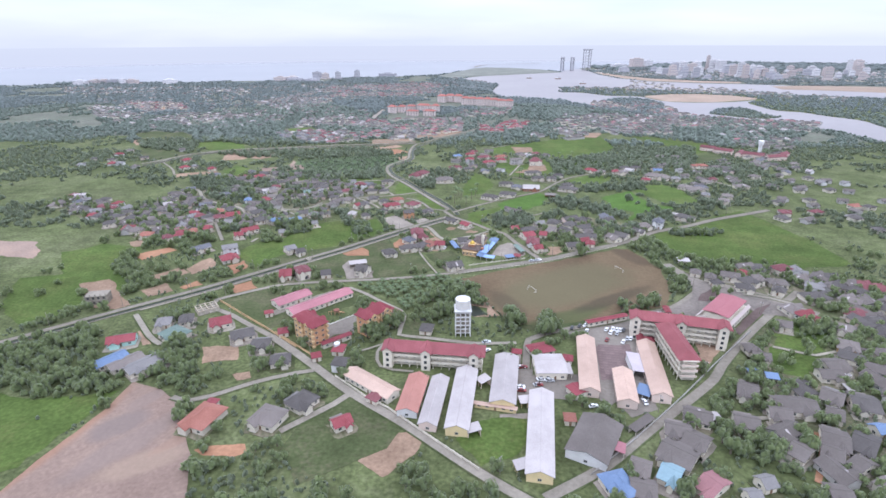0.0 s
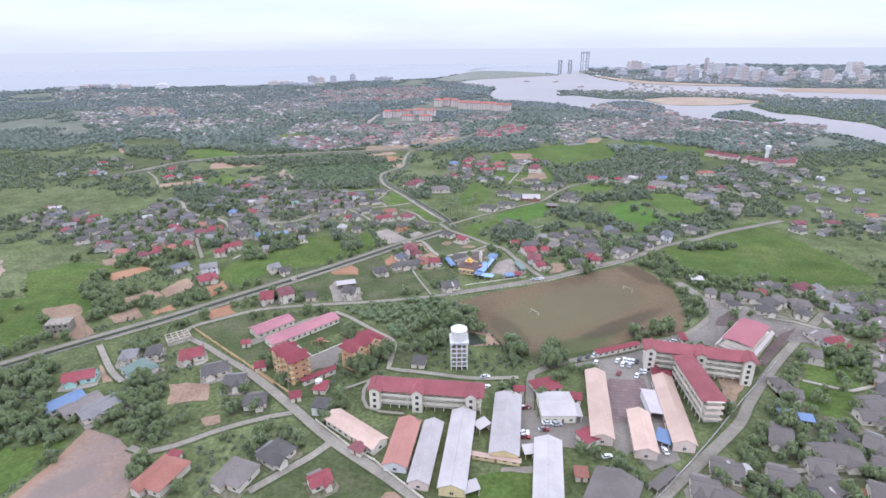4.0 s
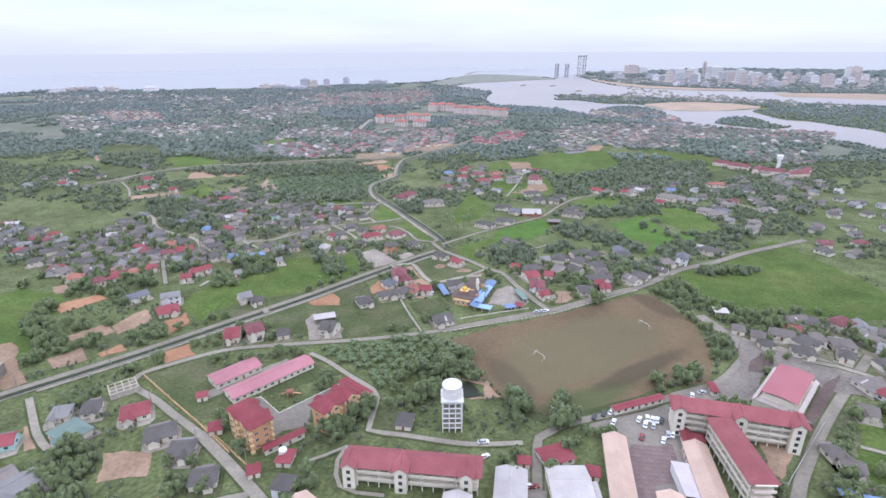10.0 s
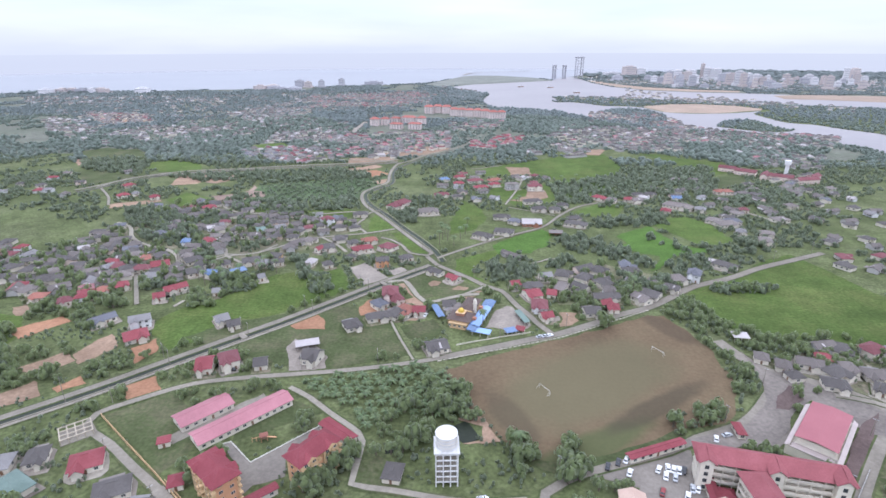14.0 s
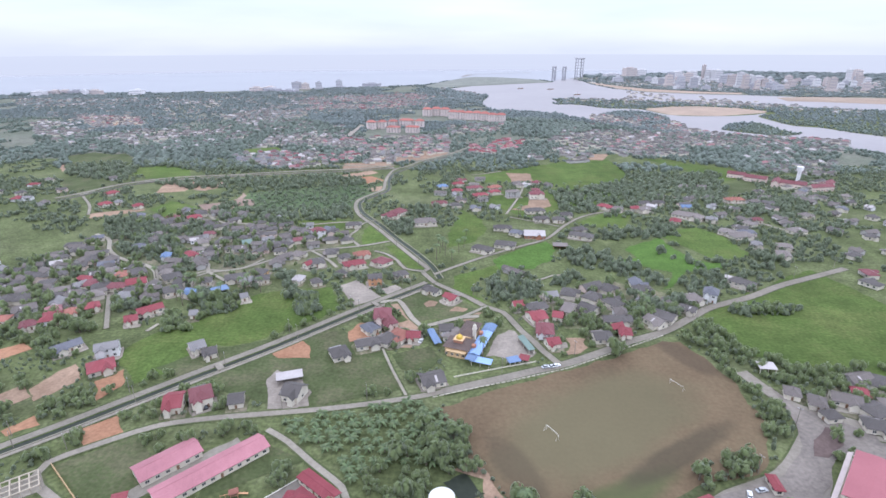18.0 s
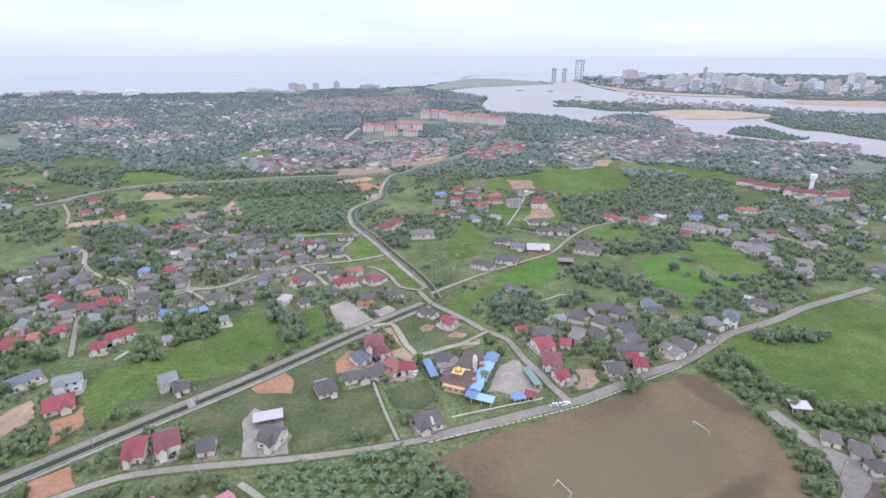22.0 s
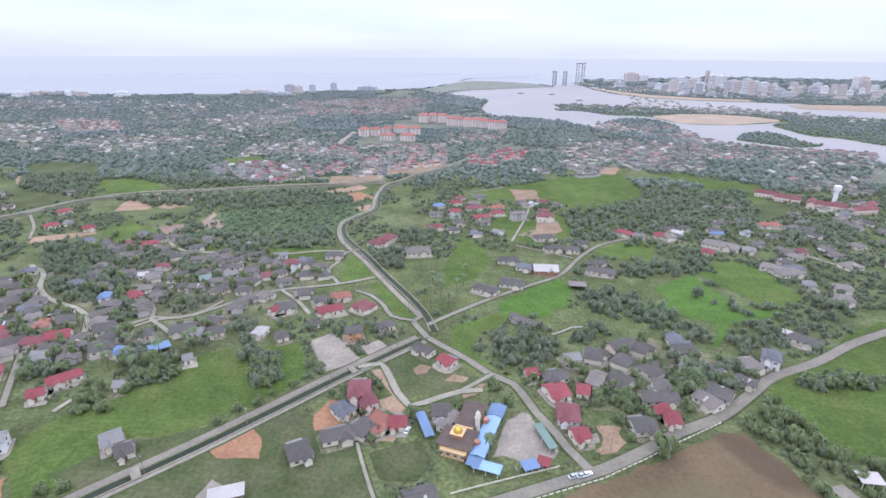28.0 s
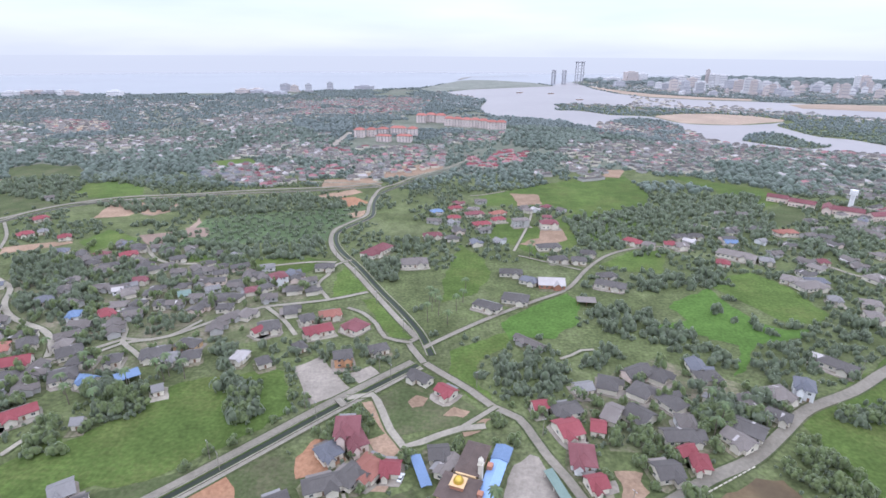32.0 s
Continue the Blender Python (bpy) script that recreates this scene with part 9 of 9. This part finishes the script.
# ---- palms ----
def palm_meshes(n, length, droop, trunk_h):
    vs, fs = [], []
    for i in range(n):
        a = i * 2.4 + rng.uniform(-0.2, 0.2)
        up = rng.uniform(0.15, 1.0)
        c, s = math.cos(a), math.sin(a)
        prev = None
        for k in range(5):
            t = k / 4
            r = length * t * (0.55 + 0.45 * (1 - up * 0.5))
            z = trunk_h + up * length * 0.75 * t - droop * length * t * t * 1.1
            w = length * 0.16 * math.sin(0.35 + 2.6 * t)
            q = [(r * c - w * s, r * s + w * c, z - w * 0.35), (r * c, r * s, z), (r * c + w * s, r * s - w * c, z - w * 0.35)]
            k0 = len(vs)
            vs += q
            if prev is not None:
                for e in (0, 1):
                    fs += [(prev + e, prev + e + 1, k0 + e), (prev + e + 1, k0 + e + 1, k0 + e)]
            prev = k0
    crown = tri_mesh("fronds", np.array(vs), fs, PALMLEAF)
    g = Geo()
    for k in range(4):
        g.tube(0.12 * k * trunk_h / 10, 0, trunk_h * k / 4, trunk_h * (k + 1) / 4, 0.26 - 0.03 * k, 0.24 - 0.03 * k, 8, cap=k == 3)
    return g.mesh("trunk", TRUNK), crown


OIL = [palm_meshes(16, 3.3, 0.5, 2.4) for i in range(3)]
COCONUT = [palm_meshes(14, 3.4, 0.75, h) for h in (9, 11, 12.5)]
lo, hi = PALM_ZONE.min(0), PALM_ZONE.max(0)
gx, gy = np.meshgrid(np.arange(lo[0], hi[0], 5.9), np.arange(lo[1], hi[1], 5.2))
gx[::2] += 2.7
px, py = gx.ravel() + rng.normal(0, 0.5, gx.size), gy.ravel() + rng.normal(0, 0.5, gx.size)
ok = inside(px, py, PALM_ZONE) & clear_of_lines(px, py)
for x, y in zip(px[ok], py[ok]):
    tr, cr = OIL[int(rng.integers(3))]
    s = float(rng.uniform(0.75, 1.15))
    t = thing("oil_palm", pose(float(x), float(y), 0, 0, 0, float(rng.uniform(0, 360))), "young oil palm with arching green fronds in a plantation", "palm", "palm plantation")
    part("trunk", tr, t, at=Matrix.Diagonal((s, s, s, 1)))
    part("fronds", cr, t, at=Matrix.Diagonal((s, s, s, 1)))
for x, y in COCO:
    tr, cr = COCONUT[int(rng.integers(3))]
    t = thing("coconut_palm", pose(x, y, 0, 0, 0, float(rng.uniform(0, 360))), "tall slender coconut palm with drooping fronds", "palm", "coconut palms")
    part("trunk", tr, t)
    part("fronds", cr, t)
for x, y in BIGTREES:
    for dx, dy, w in ((0, 0, 11), (4.5, 1.5, 8)):
        trunk_me, crown_me = TREE_KINDS[int(rng.integers(len(TREE_KINDS)))]
        t = thing("tree", pose(x + dx, y + dy, 0, 0, 0, float(rng.uniform(0, 360))), "large spreading tree with a dense dark green crown", "tree", "village trees")
        hh = w * float(rng.uniform(0.75, 0.95))
        part("trunk", trunk_me, t, at=Matrix.Diagonal((w, w, hh, 1)))
        part("crown", crown_me, t, at=Matrix.Diagonal((w, w, hh, 1)))


# ---- cars ----
def car_parts(paint):
    prof = [(-2.15, 0.35), (2.15, 0.35), (2.2, 0.75), (1.2, 0.92), (-1.9, 0.98), (-2.2, 0.8)]
    cab = [(-1.7, 0.95), (0.95, 0.9), (0.35, 1.42), (-1.2, 1.45)]
    out = []
    for pr, w, nm in ((prof, 0.85, "body"), (cab, 0.72, "cabin")):
        g = Geo()
        n = len(pr)
        for s in (-1, 1):
            g.v += [(x, s * (w if z < 1.2 else w - 0.1), z) for x, z in pr]
        g.f = [tuple(range(n - 1, -1, -1))[::-1], tuple(range(2 * n - 1, n - 1, -1))] + [(i, n + i, n + (i + 1) % n, (i + 1) % n) for i in range(n)]
        g.m = [0] * len(g.f)
        out.append((nm, g.mesh(nm, paint if nm == "body" else GLASS)))
    out.append(("car_roof", Geo().box(-1.2, 0.35, -0.6, 0.6, 1.43, 1.48).mesh("car_roof", paint)))
    return out


PAINTS = [material(n + "_car_paint", [v * 0.92 for v in c], c, 0.3) for n, c in (("white", (0.72, 0.72, 0.73)), ("white", (0.7, 0.7, 0.7)), ("silver", (0.42, 0.43, 0.45)), ("black", (0.03, 0.03, 0.035)), ("dark_red", (0.2, 0.03, 0.03)))]
CAR_NAMES = ("white", "white", "silver grey", "black", "dark red")
CARS_MADE = [car_parts(p) for p in PAINTS]
WHEEL = Geo().tube(0, 0, -0.1, 0.1, 0.31, 0.31, 12).mesh("wheel", TYRE)
for i, (x, y, ang) in enumerate((
(63.9, 259.7, 64),
(75.3, 261.8, 64),
(79.1, 262.7, 64),
(81.0, 262.0, 64),
(82.9, 261.6, 64),
(84.7, 261.7, 64),
(76.9, 258.6, 64),
(80.2, 258.0, 64),
(73.1, 250.8, 64),
(81.4, 249.2, 64),
(84.5, 252.8, 64),
(86.5, 252.9, 64),
(104.5, 279.8, 64),
(110.0, 282.3, 20),
(64.5, 266.3, 64),
(61.0, 265.0, 64),
(56.4, 262.6, 64),
(70.0, 269.4, 64),
(72.8, 270.9, 64),
(67.6, 268.1, 64),
(24.9, 222.5, 5),
(23.2, 204.2, 5),
(23.4, 206.3, 5),
(33.6, 213.1, 10),
(37.3, 212.6, 8),
(31.9, 208.4, 5),
(7.8, 245.0, 30),
(8.3, 236.7, 40),
(48.3, 360.7, 25),
(43.0, 359.4, 25),
(46.2, 360.0, 25),
(8.2, 245.0, 5),
(25.8, 222.5, 5),
(34.0, 212.5, 10),
(37.8, 212.0, 8),
(31.7, 208.5, 5),
(78.0, 198.2, 95),
(54.5, 194.0, 15),
(56.8, 212.0, 90),
(22.6, 205.9, 5),
(23.7, 203.5, 5),
(-22.1, 382.2, 80),
(-113.7, 321.8, 110),
)):
    k = int(rng.choice(5, p=(0.35, 0.25, 0.15, 0.15, 0.1)))
    c = thing("car", pose(x, y, 0.16, 0, 0, ang + float(rng.normal(0, 4))), CAR_NAMES[k] + " parked car on grey tarmac", "car", "parked cars")
    for nm, me in CARS_MADE[k]:
        part(nm, me, c)
    for wx in (-1.35, 1.35):
        for wy in (-0.8, 0.8):
            part("wheel", WHEEL, c, at=pose(wx, wy, 0.31, 90))


# ---- fences, kerbs, poles, goals ----
def along(p, step):
    p = [np.array(q, float) for q in p]
    for a, b in zip(p, p[1:]):
        d = np.linalg.norm(b - a)
        n = max(1, int(d / step))
        for i in range(n):
            q = a + (b - a) * (i + 0.5) / n
            yield float(q[0]), float(q[1]), math.degrees(math.atan2(b[1] - a[1], b[0] - a[0])), d / n


def fence(p, step, height, mat_, label, thick=0.15):
    h = thing("boundary_wall", pose(0, 0, 0), label, "wall")
    panel = Geo().box(-0.5, 0.5, -thick / 2, thick / 2, 0, height).mesh("panel", mat_)
    post = Geo().box(-0.16, 0.16, -0.16, 0.16, 0, height + 0.2).mesh("post", mat_)
    for x, y, ang, d in along(p, step):
        part("panel", panel, h, at=pose(x, y, 0.02, 0, 0, ang) @ Matrix.Diagonal((d * 0.96, 1, 1, 1)))
        part("post", post, h, at=pose(x, y, 0.02, 0, 0, ang) @ pose(d / 2, 0, 0))


fence(FENCE, 4.0, 1.5, W_OCHRE, "low ochre painted compound wall with posts")
fence([(-109.4, 248.9), (-94, 236.8), (-77.8, 224)], 4.0, 1.3, W_OCHRE, "low ochre painted compound wall below the flats")
fence(FENCE2, 4.0, 1.3, W_CREAM, "low pale concrete school wall with posts")
fence(FENCE3, 4.5, 1.1, W_GREY, "low grey concrete school wall with posts")
fence(YARD_EDGE, 2.2, 0.4, POST, "row of low white edging blocks round a yard", 0.16)
fence(KERB2, 3.5, 0.6, W_CREAM, "low cream wall in front of the mosque")
for line in (KERB,):
    h = thing("roadside_edging", pose(0, 0, 0), "row of aged cream concrete edging blocks along the road", "edging")
    block = Geo().box(-0.5, 0.5, -0.2, 0.2, 0, 0.45).mesh("block", wall_mat("aged_block_paint", (0.46, 0.42, 0.34)))
    for x, y, ang, d in along(line, 2.6):
        part("block", block, h, at=pose(x, y, 0.03, 0, 0, ang) @ Matrix.Diagonal((d * 0.72, 1, 1, 1)))

pole_me = Geo().tube(0, 0, 0, 9, 0.16, 0.11, 8).mesh("pole", CONCRETE)
arm_me = Geo().box(-1.0, 1.0, -0.06, 0.06, 8.3, 8.45).mesh("crossarm", METAL)
for line, half in ROADS[:10]:
    run = 0.0
    for a, b in zip(line, line[1:]):
        run += float(np.linalg.norm(b - a))
        if run > 38:
            run = 0.0
            d = (b - a) / (np.linalg.norm(b - a) + 1e-9)
            x, y = a + np.array([-d[1], d[0]]) * (half + 0.5)
            if y > 640 or not clear_of_spots(np.array([x]), np.array([y]), -1.0)[0]:
                continue
            p = thing("utility_pole", pose(float(x), float(y), 0, 0, 0, math.degrees(math.atan2(d[1], d[0])) + 90), "slim grey concrete utility pole at the roadside", "pole", "utility poles")
            part("pole", pole_me, p)
            part("crossarm", arm_me, p)
post_me = Geo().tube(0, 0, 0, 2.44, 0.07, 0.07, 8).mesh("goal_post", POST)
bar_me = Geo().tube(0, 0, -3.66, 3.66, 0.07, 0.07, 8).mesh("crossbar", POST)
stay_me = Geo().tube(0, 0, 0, 2.9, 0.04, 0.04, 6).mesh("stay", POST)
for x, y, ang, s in ((38.7, 309.8, -57, -1), (102.4, 345.2, -59, 1)):
    gl = thing("football_goal", pose(x, y, 0.06, 0, 0, ang), "white tubular football goal on the brown field", "goal", "football goals")
    for e in (-3.66, 3.66):
        part("goal_post", post_me, gl, at=pose(e, 0, 0))
        part("stay", stay_me, gl, at=pose(e, s * 1.7, 0, 35 * s, 0, 0))
    part("crossbar", bar_me, gl, at=pose(0, 0, 2.44, 0, 90, 0))

# ---- unfinished houses ----
x, y = SHELL[0]
h = thing("unfinished_house", pose(x, y, 0, 0, 0, 14), "unfinished two storey bare concrete house shell", "house")
SPOTS.append((x, y, 8))
for k in range(2):
    part("wall", Geo().box(-6, 6, -4, -3.8, k * 3, k * 3 + 2.8).mesh("wall", CONCRETE), h)
    part("wall", Geo().box(-6, 6, 3.8, 4, k * 3, k * 3 + 2.8).mesh("wall", CONCRETE), h)
    part("wall", Geo().box(-6, -5.8, -3.8, 3.8, k * 3, k * 3 + 2.8).mesh("wall", CONCRETE), h)
    part("wall", Geo().box(5.8, 6, -3.8, 3.8, k * 3, k * 3 + 2.8).mesh("wall", CONCRETE), h)
    part("floor_slab", Geo().box(-6.3, 6.3, -4.3, 4.3, k * 3 + 2.8, k * 3 + 3).mesh("floor_slab", CONCRETE), h)
    # dark panels on the solid wall paint in the shade of openings
    for i in range(4):
        part("opening", Geo().box(-4.9 + i * 3, -3.7 + i * 3, -4.03, -3.9, k * 3 + 0.9, k * 3 + 2.2).mesh("opening", GLASS), h)
for i in range(5):
    part("column_stub", Geo().box(-6 + i * 2.9, -5.6 + i * 2.9, -4, -3.6, 6, 7.1).mesh("column_stub", CONCRETE), h)
MASONRY = wall_mat("raw_tan_masonry", (0.4, 0.345, 0.27))
x, y = FRAMEHOUSE[0]
h = thing("unfinished_house", pose(x, y, 0, 0, 0, 40), "unfinished house of bare concrete columns and ring beams", "house")
part("base_slab", Geo().box(-6, 6, -5, 5, 0, 0.3).mesh("base_slab", CONCRETE), h)
for i in range(5):
    for j in range(4):
        part("column", Geo().box(-5.8 + i * 2.85, -5.5 + i * 2.85, -4.8 + j * 3.1, -4.5 + j * 3.1, 0.3, 2.5).mesh("column", MASONRY), h)
for j in range(4):
    part("beam", Geo().box(-5.9, 5.9, -4.85 + j * 3.1, -4.45 + j * 3.1, 2.5, 2.85).mesh("beam", MASONRY), h)
for i in range(5):
    part("beam", Geo().box(-5.85 + i * 2.85, -5.45 + i * 2.85, -4.9, 4.9, 2.52, 2.83).mesh("beam", MASONRY), h)


# ---- school yard details ----
def playground(x, y):
    t = thing("playground_frame", pose(x, y, 0.1, 0, 0, 25), "orange play frame with a slide on the lawn", "play frame")
    for px in (-1.2, 1.2):
        for py in (-1.0, 1.0):
            part("post", Geo().tube(px, py, 0, 3.0, 0.09, 0.09, 8).mesh("post", W_ORANGE), t)
    part("platform", Geo().box(-1.3, 1.3, -1.1, 1.1, 1.4, 1.55).mesh("platform", WOOD), t)
    part("roof", roof_geo(3.0, 2.8, 2.9, 3.8, "hip")[0].mesh("roof", R_ORANGE), t)
    slide = Geo().box(0, 3.4, -0.4, 0.4, 0, 0.1)
    slide.v = [(1.3 + p, q, r + 1.45 - p * 0.4) for p, q, r in slide.v]
    part("slide", slide.mesh("slide", W_ORANGE), t)
    bar = Geo().box(-4.6, -1.2, -0.08, 0.08, 2.2, 2.36)
    part("swing_bar", bar.mesh("swing_bar", W_ORANGE), t)
    for px in (-4.6, -3.0):
        part("post", Geo().tube(px, 0.6, 0, 2.3, 0.08, 0.08, 8).mesh("post", W_ORANGE), t)
    for px in (-3.9, -2.2):
        part("swing_seat", Geo().box(px - 0.25, px + 0.25, -0.15, 0.15, 0.5, 0.56).mesh("swing_seat", TYRE), t)


def tank(x, y, z, r, h):
    t = thing("water_tank", pose(x, y, z), "round white roof water tank", "water tank")
    part("shell", Geo().tube(0, 0, 0, h, r, r, 20).mesh("shell", W_WHITE), t)
    part("lid", Geo().tube(0, 0, h, h + 0.25, r * 0.95, r * 0.4, 20).mesh("lid", W_WHITE), t)
    part("base", Geo().box(-r, r, -r, r, -0.3, 0).mesh("base", CONCRETE), t)


def footbridge(x, y, ang):
    t = thing("canal_crossing", pose(x, y, 0, 0, 0, ang), "short concrete crossing slab over the canal", "footbridge")
    part("slab", Geo().box(-3.2, 3.2, -1.6, 1.6, 0.5, 0.75).mesh("slab", CONCRETE), t)
    for s in (-1, 1):
        part("kerb", Geo().box(-3.2, 3.2, s * 1.6 - 0.1, s * 1.6 + 0.1, 0.75, 1.05).mesh("kerb", CONCRETE), t)


playground(-80.3, 272.1)
tank(-70.0, 232.5, 3.3, 1.6, 1.6)
footbridge(-122.1, 353.6, 130)
footbridge(-53.9, 425.8, 130)


# ---- paving slabs of the assembly court ----
court = bpy.data.objects["court"]
ring = np.array([v.co[:2] for v in court.data.vertices])
top = court.data.vertices[0].co.z
slab_mesh = Geo().box(-1.08, 1.08, -1.08, 1.08, 0.004, 0.03).mesh("paving_slab", SLAB)
lo, hi = ring.min(0), ring.max(0)
gx, gy = np.meshgrid(np.arange(lo[0] - 6, hi[0] + 6, 2.3), np.arange(lo[1] - 6, hi[1] + 6, 2.3))
c, s = math.cos(-0.1), math.sin(-0.1)
mx, my = (lo + hi) / 2
px, py = mx + (gx.ravel() - mx) * c - (gy.ravel() - my) * s, my + (gx.ravel() - mx) * s + (gy.ravel() - my) * c
ok = inside(px, py, ring)
for x, y in list(zip(px[ok], py[ok]))[:190]:
    part("paving_slab", slab_mesh, court, at=pose(float(x), float(y), top, 0, 0, math.degrees(-0.1)))
